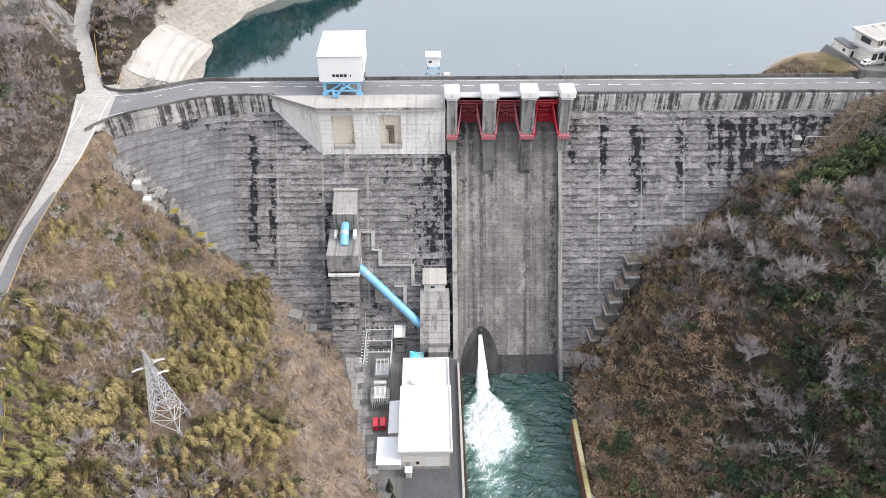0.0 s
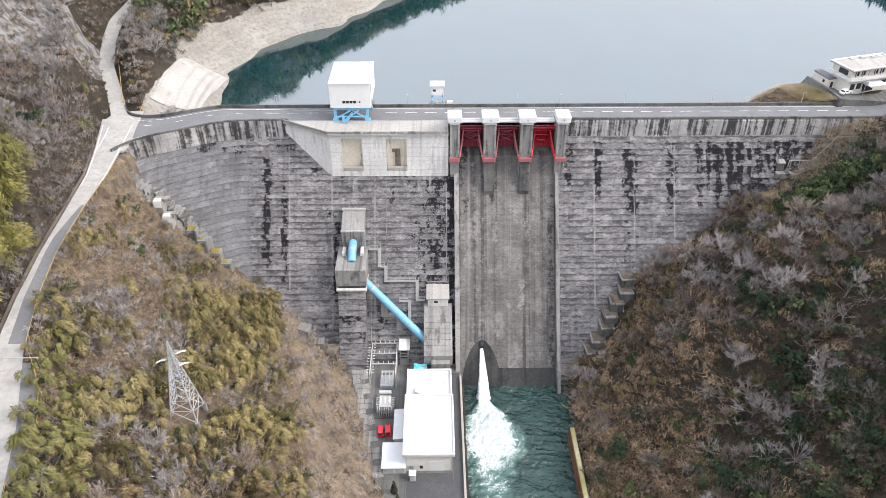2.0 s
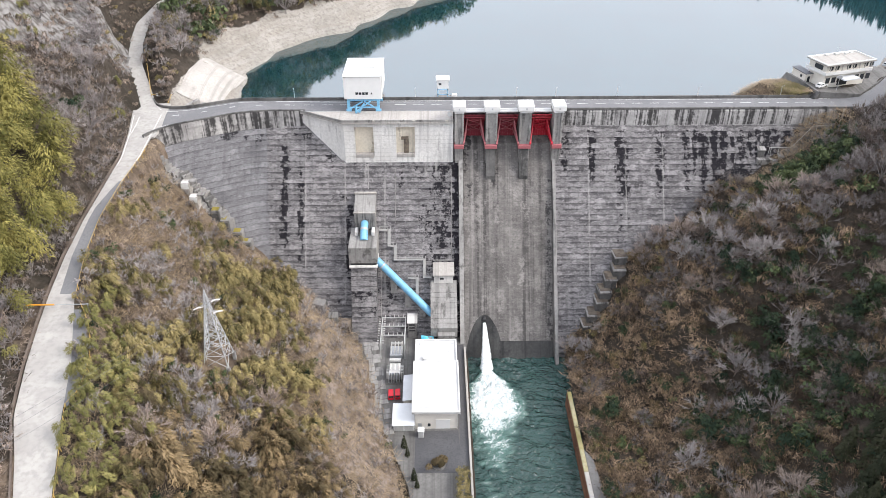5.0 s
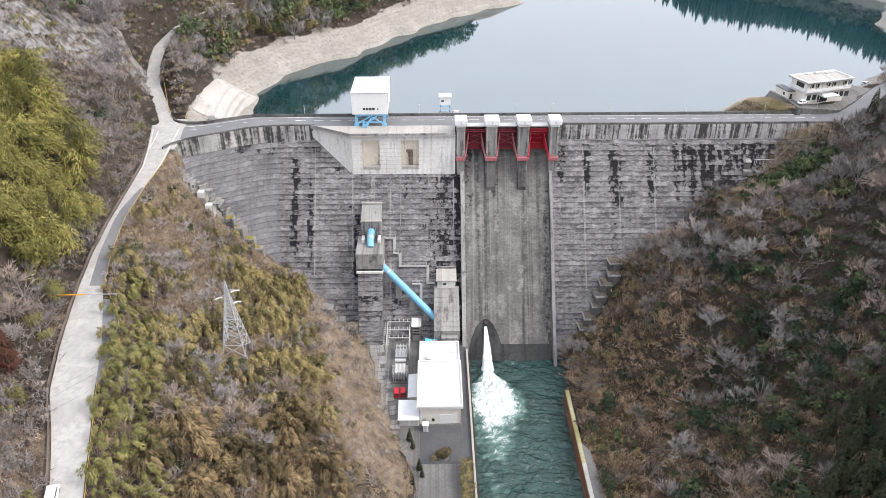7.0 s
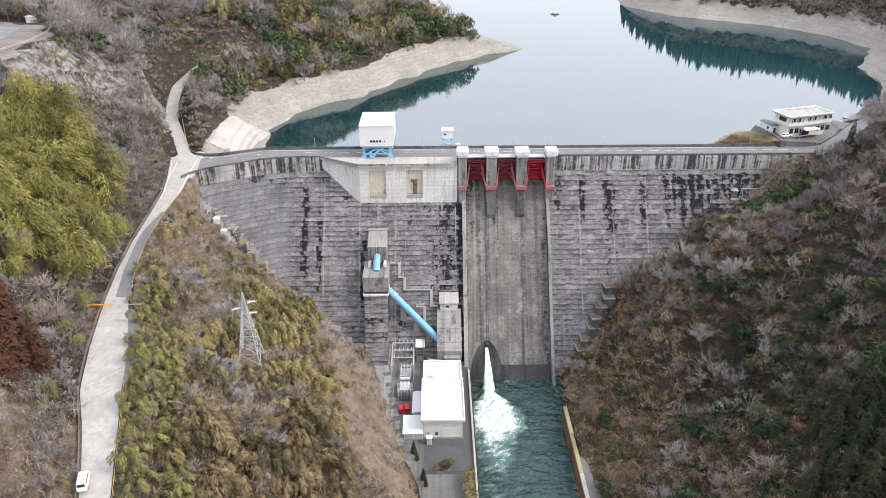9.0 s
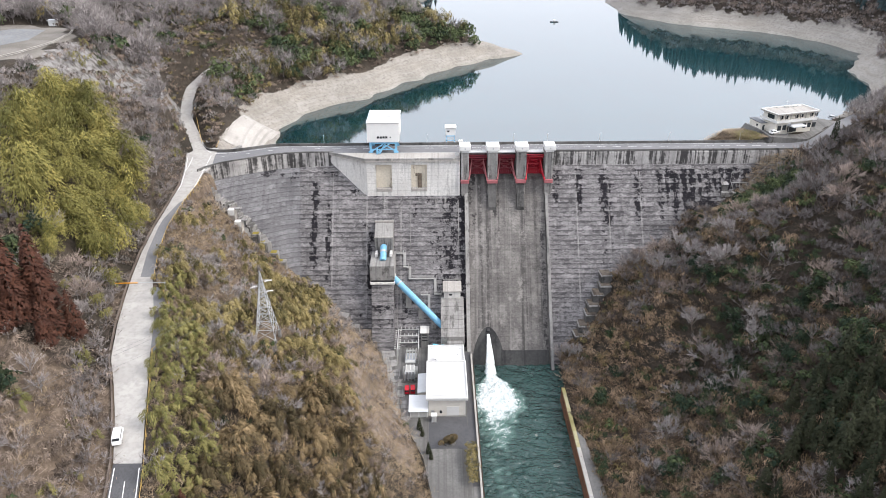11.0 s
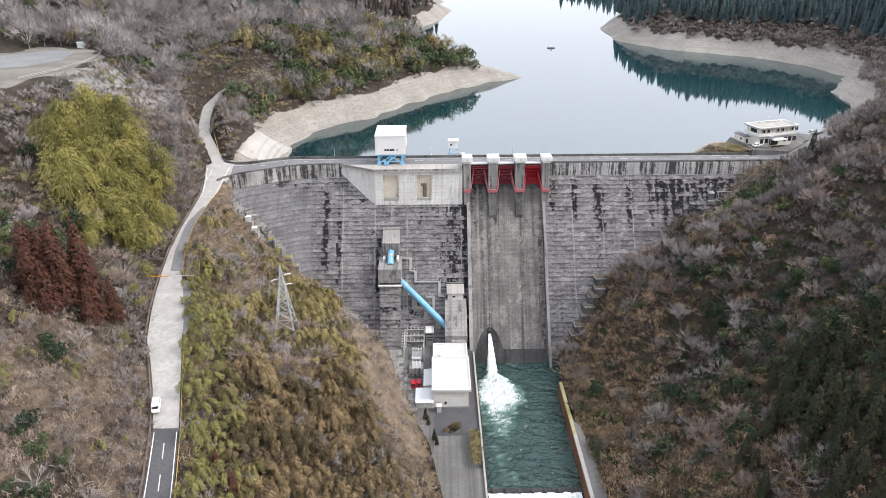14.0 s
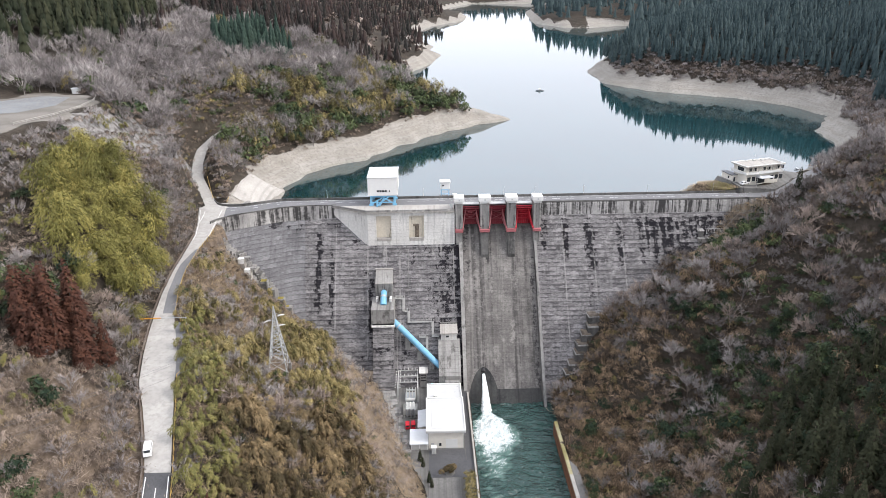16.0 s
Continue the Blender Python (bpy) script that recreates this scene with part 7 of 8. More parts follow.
def places(x0, x1, y0, y1, gap, seed):
    """A loose grid of places, about gap metres apart."""
    rs = np.random.RandomState(seed)
    X, Y = np.meshgrid(np.arange(x0, x1, gap), np.arange(y0, y1, gap))
    return X.ravel() + rs.uniform(-0.48, 0.48, X.size) * gap, Y.ravel() + rs.uniform(-0.48, 0.48, X.size) * gap


def free(x, y, road=1.6, shore=14.5):
    """Where plants may stand."""
    rd, _, rw = road_near(x, y)
    ok = rd - rw > road
    ok &= ~((y < -30) & (x > np.interp(y, [-130, -100, -82, -60, -40], [-13, -18, -25, -31, -37])) & (x < 33))
    ok &= ~((y < -60) & (x > 28) & (x < np.interp(y, [-135, -112, -92, -60], [37, 35.5, 33.5, 32])))
    h = ground(x, y)
    line = np.interp(x, [-100, -92, -83, -75, -66, -56, 135], [-18, -9, -4.2, -0.2, 1.8, 2, 2])
    ok &= ~((y < 14) & (y > line + np.where((x > 0) & (h < 49), 0.9, -0.8) - np.where(h < 54, SLOPE * (54 - h), -0.5)) & (x > -100) & (x < 129))
    ok &= ~((y > 4) & (shore_distance(x, y) < shore + 2.5 * waves(x, y, 20, 31)))
    ok &= ~((np.abs(x - 139) < 27) & (np.abs(y - 22) < 18))
    ok &= ~((x > 124) & (x < 156) & (y > -7) & (y < 12))
    ok &= np.hypot((x + 176) / 33, (y + 6) / np.where(y < -6, 60, 48)) > 1.0
    ok &= ~((x < -82) & (x > -103) & (y > 14) & (y < 66) & (x > -100 + (y - 30) * 0.1))
    ok &= np.hypot(x + 58.5, y + 99.5) > 3.8
    ok &= ~((x > -97) & (x < -63) & (np.abs(y + 1.6 - np.interp(x, [-98, -86, -75, -63], [-20.5, -21.5, -24.5, -27])) < 5.4))
    ok &= ~((x > 92) & (x < 126) & (y > face_y(h) - 7.5) & (y < 4))
    ok &= ~((x > 38) & (x < 54.5) & (y > face_y(h) - 6.5) & (y < 0) & (h > 0.5))
    return ok


def picked(x, y, chance, seed, lo=0.6, hi=1.45, **kw):
    rs = np.random.RandomState(seed)
    m = free(x, y, **kw) & (rs.uniform(0, 1, len(x)) < chance)
    return x[m], y[m], lo + (hi - lo) * rs.beta(1.6, 2.4, m.sum())


def blob(x, y, cx, cy, rx, ry, seed=7, ragged=0.30, edge=0.45):
    """A soft-edged uneven patch, 1 inside."""
    d = np.hypot((x - cx) / rx, (y - cy) / ry) + ragged * waves(x, y, 14, seed)
    return step(d, 1 + edge / 2, 1 - edge / 2)


def view_side(x, y, side):
    """The part of the far hills that the valley opens on."""
    m = side * x < 0.72 * (y + 240)
    return x[m], y[m]


def sow(name, templates, spots, size, material, label, category, seed, tone=None, **kw):
    return scatter(name, templates, spots[0], spots[1], spots[2] * size, material, label, category, seed, tint=tone, **kw)


FEATHER = [feathers(50 + i, 370, 3.7, 2.0, 6, 0.50) for i in range(9)]
GROVE = [feathers(70 + i, 860, 10.5, 2.4, 7, 0.64) for i in range(8)]
TUFTS = [brush(90 + i, 66, 1.3, 1.3, 0.065) for i in range(5)]
MOUNDS = [dome(280 + i, 280, 4.2, 11, 0.85, 1.3, 0.065, 0.75) for i in range(5)]
VINES = [dome(100 + i, 140, 2.5, 8, 0.85, 1.15, 0.075, 0.75) for i in range(7)]
BUSHES = [dome(110 + i, 135, 2.1, 8, 0.9, 0.56) for i in range(6)]
CROWNS = [dome(130 + i, 280, 3.6, 11, 1.2, 0.78) for i in range(6)]
SHRUBS = [whole(bare(150 + i, 2.8, 7, 5, 5, 0.085, 0.6)) for i in range(7)]
BARES = [whole(bare(160 + i, 4.8, 9, 6, 5, 0.075, 0.9)) for i in range(7)]
FAR_DOME = [dome(190 + i, 170, 4.0, 8, 1.2, 0.95) for i in range(5)]
FAR_FEATHER = [feathers(200 + i, 190, 7.0, 2.6, 5, 0.95) for i in range(5)]
FAR_CEDAR = [spire(210 + i, 19.0, 3.4, 6, 6) for i in range(6)]
FAR_BARE = [broom(230 + i, 5.0) for i in range(7)]
BIG_BARE = [broom(330 + i, 5.0, 15, 17, 0.075) for i in range(7)]
MAT = [brush(420 + i, 34, 1.1, 1.9, 0.065) for i in range(7)]
LOW_VINES = [dome(240 + i, 72, 2.4, 6, 0.85, 1.15, 0.12, 0.75) for i in range(6)]
FINE_CEDAR = [spire(250 + i, 17.0, 3.1, 5, 5) for i in range(6)]
MID_CEDAR = [spire(290 + i, 17.0, 3.0, 4, 5) for i in range(6)]
LAST_CEDAR = [spire(260 + i, 19.0, 4.0, 4, 4) for i in range(5)]
LAST_DOME = [dome(270 + i, 22, 4.0, 6, 1.2, 2.8) for i in range(5)]

# left slope between road and yard
x, y = places(-97, -10, -182, -14, 2.2, 1)
from_road = x - np.interp(y, ROAD_Y, ROAD_R)
x, y, from_road = x[from_road > 0], y[from_road > 0], from_road[from_road > 0]
cliffy = step(x - np.interp(y, [-140, -110, -60, -36], [-26, -36, -48, -58]), 0, 3)
lime = step(from_road + 3 * waves(x, y, 12, 41), 17, 8) * step(y, -86, -104)
ochre = blob(x, y, -44, -146, 27, 30, 42) * (1 - lime)
upper = blob(x, y, -59, -58, 10, 27, 43)
grey = np.maximum(blob(x, y, -60, -118, 13, 13, 44), 0.7 * blob(x, y, -76, -84, 12, 16, 45)) * (1 - lime)
dry = np.clip(step(y, -92, -74) * (1 - upper) + blob(x, y, -31, -122, 7, 16, 46), 0, 1)
patchy = 0.5 + 0.5 * waves(x, y, 11, 47)
keep = 1 - cliffy
a = picked(x, y, 0.85 * keep, 102)
sow("undergrowth", LOW_VINES, a, 0.5, M_STRAW, "dry tan undergrowth on the slope", "brush", 103, 0.12 + 0.3 * dry[free(x, y) & (np.random.RandomState(102).uniform(0, 1, len(x)) < 0.85 * keep)])
a = picked(x, y, keep * np.clip(lime * 0.80 - 0.25 * grey, 0, 1), 2)
sow("scrub_bamboo", FEATHER, a, 0.98, M_LIME, "yellow-green scrub bamboo beside the road", "bamboo", 3, stretch=0.3)
a = picked(x, y, keep * ochre * 0.72, 4)
sow("dwarf_bamboo", FEATHER, a, 1.38, M_OCHRE, "ochre-tipped dwarf bamboo on the lower slope", "bamboo", 5, 0.5 + 0.5 * waves(a[0], a[1], 16, 48), stretch=0.3)
a = picked(x, y, keep * np.clip((1 - lime) * (1 - ochre) * (0.66 - 0.40 * grey - 0.60 * dry + 0.34 * upper + 0.34 * waves(x, y, 12, 49)), 0, 1), 6)
sow("dwarf_bamboo", FEATHER, a, 1.15, M_OLIVE, "olive dwarf bamboo on the slope", "bamboo", 7, 0.54 + 0.36 * waves(a[0], a[1], 18, 50), stretch=0.3)
a = picked(x, y, keep * np.clip(0.38 + 0.5 * dry * patchy + 0.15 * grey, 0, 0.9) + 0.16 * cliffy, 8)
sow("dry_thicket", VINES, a, 0.62, M_BROWN, "dry pinkish-brown thicket on the slope", "brush", 9, 0.6 + 0.3 * waves(a[0], a[1], 14, 51))
a = picked(x, y, keep * np.clip(0.30 + 0.62 * dry, 0, 1) + 0.35 * cliffy, 10)
sow("dry_grass", TUFTS, a, 0.62, M_STRAW, "dry straw-coloured grass on the slope", "grass", 11, 0.55 + 0.4 * waves(a[0], a[1], 14, 52))
a = picked(x, y, keep * np.clip(0.09 + 0.45 * grey + 0.08 * dry + 0.08 * waves(x, y, 16, 53), 0.02, 0.7) + 0.10 * cliffy, 12)
sow("bare_shrubs", SHRUBS, a, 0.95, M_TWIG, "bare grey deciduous shrubs on the slope", "shrubs", 13, 0.75)
a = picked(x, y, keep * np.clip(0.07 + 0.07 * waves(x, y, 15, 54), 0.02, 0.2) + 0.01 * cliffy, 14)
sow("evergreen_shrubs", BUSHES, a, 0.78, M_GREEN, "dark evergreen shrubs on the slope", "shrubs", 15)
a = picked(*places(-97, -12, -182, -14, 1.55, 104), 0.92, 105, road=1.2)
from_edge = a[0] - np.interp(a[1], ROAD_Y, ROAD_R)
a = tuple(v[from_edge > 0.5] for v in a)
sow("dry_mat", MAT, a, 0.85, M_STRAW, "dense mat of dry tan stems on the slope", "brush", 106, 0.36 + 0.26 * step(a[1], -90, -70) + 0.3 * waves(a[0], a[1], 9, 57))
a = picked(*places(-134, -62, -195, 2, 2.1, 107), 0.9, 108, road=0.8)
m = (a[0] < np.interp(a[1], ROAD_Y, ROAD_L) - 1.0) & (np.hypot(((a[0] + 116) * 0.9 + (a[1] + 70) * 0.436) / 16, (-(a[0] + 116) * 0.436 + (a[1] + 70) * 0.9) / 39) > 1)
a = tuple(v[m] for v in a)
sow("dry_mat", MAT, a, 1.1, M_BROWN, "dense mat of dry brown stems above the road", "brush", 109, 0.50 + 0.35 * waves(a[0], a[1], 12, 58))
# above the road
x, y = places(-205, -62, -195, 14, 2.6, 21)
inner = x < np.interp(y, ROAD_Y, ROAD_L) - 3.0
x, y = x[inner], y[inner]
turned = ((x + 116) * 0.9 + (y + 70) * 0.436, -(x + 116) * 0.436 + (y + 70) * 0.9)
gr = step(np.hypot(turned[0] / 16.5, turned[1] / 40) + 0.12 * waves(x, y, 12, 45), 1.04, 0.93)
scarred = cut_slope(x, y)
red = blob(x, y, -104, -130, 11, 11, 47, 0.1)
straw = np.maximum(blob(x, y, -94, -156, 9, 10, 48), 0.4 * step(y, -135, -150))
hill_grey = np.maximum(blob(x, y, -103, -108, 13, 12, 49), np.maximum(blob(x, y, -150, -35, 16, 34, 50), blob(x, y, -110, -16, 12, 20, 51)))
left_green = blob(x, y, -122, -118, 13, 15, 52)
rest_of = (1 - gr) * (1 - red) * (1 - 0.62 * scarred)
a = picked(x, y, gr * 0.48, 22)
sow("bamboo_grove", GROVE, a, 1.08, M_BAMBOO, "tall yellow-green bamboo grove above the road", "bamboo", 23, 0.5 + 0.45 * waves(a[0], a[1], 8, 53), stretch=0.25)
a = picked(x, y, rest_of * np.clip(0.72 - 0.30 * straw - 0.25 * hill_grey, 0, 1), 24)
far = a[0] < -122
sow("dry_thicket", LOW_VINES, tuple(v[far] for v in a), 0.9, M_BROWN, "dry brown thicket on the upper hillside", "brush", 125, 0.45)
a = tuple(v[~far] for v in a)
sow("dry_thicket", VINES, a, 0.85, M_BROWN, "dry brown thicket above the road", "brush", 25, 0.45 + 0.3 * waves(a[0], a[1], 14, 54))
a = picked(x, y, rest_of * np.clip(0.10 + 0.75 * straw, 0, 1), 26)
sow("dry_grass", TUFTS, a, 0.95, M_STRAW, "flattened straw-coloured grass above the road", "grass", 27, 0.5)
a = picked(x, y, rest_of * np.clip(0.07 + 0.42 * hill_grey + 0.05 * waves(x, y, 16, 55), 0.01, 0.7), 28)
far = a[0] < -128
sow("bare_trees", FAR_BARE, tuple(v[far] for v in a), 0.68, M_TWIG, "bare grey trees on the upper hillside", "trees", 129, 0.55)
a = tuple(v[~far] for v in a)
sow("bare_trees", BARES, a, 0.66, M_TWIG, "bare grey deciduous trees above the road", "trees", 29, 0.55)
a = picked(x, y, rest_of * np.clip(0.03 + 0.45 * left_green + 0.05 * waves(x, y, 20, 56), 0, 0.6), 30)
sow("evergreen_trees", CROWNS, a, 0.85, M_GREEN, "dark green evergreen trees above the road", "trees", 31)
a = picked(x, y, rest_of * np.clip(0.07 + 0.10 * waves(x, y, 18, 57) + 0.42 * scarred, 0, 0.5), 32)
sow("scrub_bamboo", FEATHER, a, 0.95, M_LIME, "yellow-green scrub on the hillside", "scrub", 33)
x, y = places(50, 128, -46, -6, 2.6, 231)
h = ground(x, y)
out = face_y(h) - y
m = (out > 6.5) & (out < 15 + 3 * waves(x, y, 9, 232))
x, y = x[m], y[m]
a = picked(x, y, 0.55, 233)
sow("olive_thicket", VINES, a, 0.7, M_OLIVE, "olive-brown thicket below the dam face", "brush", 234, 0.62)
a = picked(x, y, 0.42, 236)
sow("dry_grass", TUFTS, a, 0.9, M_STRAW, "dry tan grass below the dam face", "grass", 237, 0.75)
x, y = places(90, 128, -20, 2, 1.1, 235)
h = ground(x, y)
m = (y > face_y(h) - 8.5) & (y < face_y(h) - 1.2)
scatter("dry_mat", MAT, x[m], y[m], np.random.RandomState(238).uniform(0.6, 1.0, m.sum()), M_STRAW, "dry straw-coloured grass below the end of the crest", "grass", 239, tint=0.45)
x, y = places(-104, -64, -36, -13, 1.2, 135)
m = (np.interp(x, [-104, -98, -94, -86, -75, -63], [-14, -16.0, -18.4, -25.5, -28.5, -30.5]) > y) & (x > np.interp(y, ROAD_Y, ROAD_R) + 0.6)
x, y = x[m], y[m]
scatter("bare_shrubs", SHRUBS, x[::6], y[::6], np.random.RandomState(136).uniform(0.3, 0.6, len(x[::6])), M_TWIG, "bare grey shrubs above the stepped abutment", "shrubs", 137, tint=0.6)
scatter("dry_mat", MAT, x, y, np.random.RandomState(138).uniform(0.7, 1.0, len(x)), M_STRAW, "dry pale stems above the stepped abutment", "brush", 139, tint=0.45)
# the cut bank along the road
x, y = places(-118, -60, -190, 2, 1.7, 141)
bank = np.interp(y, ROAD_Y, ROAD_L) - x
m = (bank > 1.0) & (bank < 7.5)
x, y = x[m], y[m]
a = picked(x, y, 0.42, 142, road=0.5)
sow("bank_shrubs", SHRUBS, a, 0.75, M_TWIG, "bare grey shrubs on the cut bank beside the road", "shrubs", 143, 0.45)
a = picked(x, y, 0.35, 144, road=0.5)
sow("bank_thicket", VINES, a, 0.5, M_BROWN, "dry brown growth on the cut bank beside the road", "brush", 145, 0.35)
# right slope
x, y = places(30, 165, -192, 16, 3.0, 41)
low_bank = step(x + 5 * waves(x, y, 18, 61), 76, 56)
bare_zone = np.maximum(np.maximum(np.maximum(step(x, 106, 118) * step(y, -110, -95), blob(x, y, 104, -54, 40, 28, 62)), blob(x, y, 122, -86, 20, 24, 63)), blob(x, y, 74, -52, 16, 16, 64))
dark = np.clip(blob(x, y, 86, -86, 24, 24, 65) + blob(x, y, 96, -118, 26, 34, 71), 0, 1)
cedar = step(x + 0.25 * (y + 130), 72, 80) * step(y, -106, -118)
teal = np.maximum(blob(x, y, 39, -91, 5, 9, 66), blob(x, y, 107, -23, 12, 6, 67))
edge = step(y - face_y(ground(x, y)), -11, -6)
a = picked(*places(31, 118, -188, -4, 1.9, 142), 0.9, 143)
# tones fall from russet near the river, slope shadow put into the tint
sow("dry_mat", MAT, a, 1.1, M_VINE, "dense mat of russet and tan stems on the steep bank", "brush", 144, 0.76 - 0.72 * step(a[0] + 4 * waves(a[0], a[1], 15, 79), 56, 78) + 0.28 * waves(a[0], a[1], 8, 80))
a = picked(x, y, 0.62 - 0.3 * cedar - 0.25 * step(x, 82, 100), 42)
sow("undergrowth", LOW_VINES, a, 0.72, M_VINE, "dark brown undergrowth on the steep bank", "brush", 43, 0.08 + 0.46 * step(a[0], 74, 52))
a = picked(x, y, np.clip(0.15 + 0.75 * low_bank * (0.6 + 0.5 * waves(x, y, 10, 72)) + 0.25 * edge - 0.3 * cedar, 0, 1), 44)
sow("vine_thicket", VINES, a, 0.95, M_VINE, "russet vine-hung thicket on the steep bank", "brush", 45, 0.66 - 0.44 * step(a[0], 60, 84) + 0.35 * waves(a[0], a[1], 9, 67))
a = picked(x, y, np.clip(0.10 + 0.16 * low_bank + 0.10 * waves(x, y, 12, 77) + 0.18 * edge, 0, 0.6), 146)
sow("olive_thicket", VINES, a, 0.95, M_OCHRE, "olive-brown thicket on the steep bank", "brush", 147, 0.42 + 0.35 * waves(a[0], a[1], 12, 73))
x2, y2 = places(34, 130, -180, -24, 5.4, 43)
a = picked(x2, y2, 0.42 * step(x2, 110, 94), 46, 0.7, 1.3)
sow("vine_mounds", MOUNDS, a, 0.85, M_VINE, "large russet mounds of vine-hung trees", "brush", 47, 0.42 - 0.2 * step(a[0], 58, 88) + 0.3 * waves(a[0], a[1], 22, 72))
a = picked(x, y, np.clip(0.10 * low_bank + 0.08 * bare_zone + 0.3 * edge, 0, 1), 48)
sow("dry_grass", TUFTS, a, 0.85, M_STRAW, "dry grass among the thicket", "grass", 49, 0.35)
a = picked(x, y, np.clip(0.18 + 0.46 * dark + 0.12 * step(x, 80, 100) + 0.55 * teal + 0.16 * waves(x, y, 13, 68) - 0.06 * low_bank, 0.04, 0.85), 50)
sow("evergreen_shrubs", BUSHES, a, 1.0, M_GREEN, "dark evergreen shrubs on the steep bank", "shrubs", 51, 0.34 + 0.2 * waves(a[0], a[1], 9, 74))
a = picked(x, y, np.clip(0.05 + 0.20 * dark * (1 - cedar) + 0.10 * waves(x, y, 15, 75) + 0.03 * cedar, 0, 0.5), 52)
sow("evergreen_trees", CROWNS, a, 0.85, M_GREEN, "dark green evergreen trees on the steep bank", "trees", 53, 0.22)
a = picked(x, y, np.clip(0.09 + 0.40 * edge * step(x, 60, 54) + 0.06 * waves(x, y, 12, 76) - 0.05 * dark, 0, 0.6), 54)
sow("olive_scrub", BUSHES, a, 0.85, M_OLIVE, "olive scrub on the steep bank", "scrub", 55, 0.25 + 0.25 * waves(a[0], a[1], 10, 78))
x, y = places(34, 165, -186, 6, 3.9, 241)
zone = np.maximum(np.maximum(np.maximum(step(x, 106, 118) * step(y, -110, -95), blob(x, y, 104, -54, 40, 28, 62)), blob(x, y, 122, -86, 20, 24, 63)), blob(x, y, 74, -52, 16, 16, 64))
keep_off = 0.9 * step(x + 0.25 * (y + 130), 72, 80) * step(y, -106, -118) + 1.0 * blob(x, y, 107, -23, 13, 7, 67)
for seed, mat, lab, tone in ((242, M_DULLTWIG, "bare pinkish-brown deciduous trees on the steep bank", 0.24), (252, M_TWIG, "bare pale grey deciduous trees on the steep bank", 0.06)):
    a = picked(x, y, np.clip(0.11 + 0.17 * step(x, 58, 76) + 0.22 * zone + 0.07 * waves(x, y, 16, seed) - keep_off, 0.01, 0.8), seed, 0.6, 1.5)
    far = a[0] > 122
    sow("bare_trees", FAR_BARE, tuple(v[far] for v in a), 0.80, mat, lab, "trees", seed + 1, tone)
    a = tuple(v[~far] for v in a)
    # twig tone drops past x 72, the slope's shadow put into the tint
    sow("bare_trees", BARES[:3] + BIG_BARE[:5], a, 0.80, mat, lab, "trees", seed + 2, tone + 0.2 * waves(a[0], a[1], 11, seed) - 0.24 * step(a[0], 72, 96))
x, y = places(165, 225, -110, 70, 5.0, 121)
a = picked(x, y, 0.85, 122)
sow("hillside_bare_woods", FAR_BARE, a, 1.0, M_TWIG, "bare grey woods on the hill above the office", "woods", 123, 0.4)
x, y = places(118, 172, -12, 66, 3.4, 131)
a = picked(x, y, 0.75, 132)
sow("bare_trees", FAR_BARE, a, 0.75, M_TWIG, "bare grey trees round the office", "trees", 133, 0.35)
x, y = places(148, 225, -20, 80, 3.6, 151)
a = picked(x, y, 0.8, 152)
sow("dry_thicket", LOW_VINES, a, 1.0, M_BROWN, "dry grey-brown thicket on the hill above the office", "brush", 153, 0.7)
x, y = places(-152, -106, -48, 72, 3.6, 161)
a = picked(x, y, 0.55, 162, road=3.5)
m = cut_slope(a[0], a[1]) < 0.4
a = tuple(v[m] for v in a)
m = step(np.hypot(((a[0] + 116) * 0.9 + (a[1] + 70) * 0.436) / 19, (-(a[0] + 116) * 0.436 + (a[1] + 70) * 0.9) / 44), 0.9, 1.05) > 0.5
sow("bare_trees", FAR_BARE, tuple(v[m] for v in a), 0.62, M_TWIG, "bare grey trees on the hillside above the road", "trees", 163, 0.6)
# verges of the hill road
x, y = places(-150, -92, 6, 155, 2.2, 181)
d, _ = to_line(x, y, HILL_X, HILL_Y)
m = (d > 3.4) & (d < 12)
x, y = x[m], y[m]
a = picked(x, y, 0.45, 182, road=0.8)
sow("verge_thicket", VINES, a, 0.55, M_BROWN, "dry brown thicket along the hill road", "brush", 183, 0.55)
a = picked(x, y, 0.18, 184, road=2.6)
sow("verge_shrubs", SHRUBS, a, 0.8, M_TWIG, "bare grey shrubs along the hill road", "shrubs", 185, 0.6)
a = picked(x, y, 0.10, 186, road=1.2)
sow("verge_scrub", BUSHES, a, 0.7, M_OLIVE, "olive scrub along the hill road", "scrub", 187, 0.4)
# hills round the lake
x, y = view_side(*places(-330, 60, 10, 330, 5.0, 71), -1)
high = np.clip(blob(x, y, -240, 170, 62, 85, 72, 0.15) + blob(x, y, -150, 290, 90, 50, 73, 0.15) + step(x, -270, -310), 0, 1)
fir = blob(x, y, -126, 196, 24, 28, 74, 0.15)
near_shore = step(shore_distance(x, y), 62, 40) * step(x, -128, -112) * step(y, 50, 70)
slope_mix = 0.5 + 0.5 * waves(x, y, 26, 75)
a = picked(x, y, np.clip(0.82 * high, 0, 1), 72, 0.6, 1.3)
green = (a[0] < -185) & (a[1] < 290)
sow("cedar_plantation", FINE_CEDAR, tuple(v[green] for v in a), 1.15, M_CEDAR, "dark green cedar plantation on the hilltop", "woods", 70, 0.5)
a = tuple(v[~green] for v in a)
sow("cedar_plantation", FINE_CEDAR, a, 1.05, M_BROWNCEDAR, "dark rust-tinged cedar plantation on the hilltop", "woods", 73)
a = picked(x, y, np.clip(0.9 * fir, 0, 1), 74, 0.7, 1.2)
sow("fir_stand", FAR_CEDAR, a, 1.05, M_FIR, "dark blue-green firs on the hillside", "woods", 75)
left_over = (1 - high) * (1 - fir)
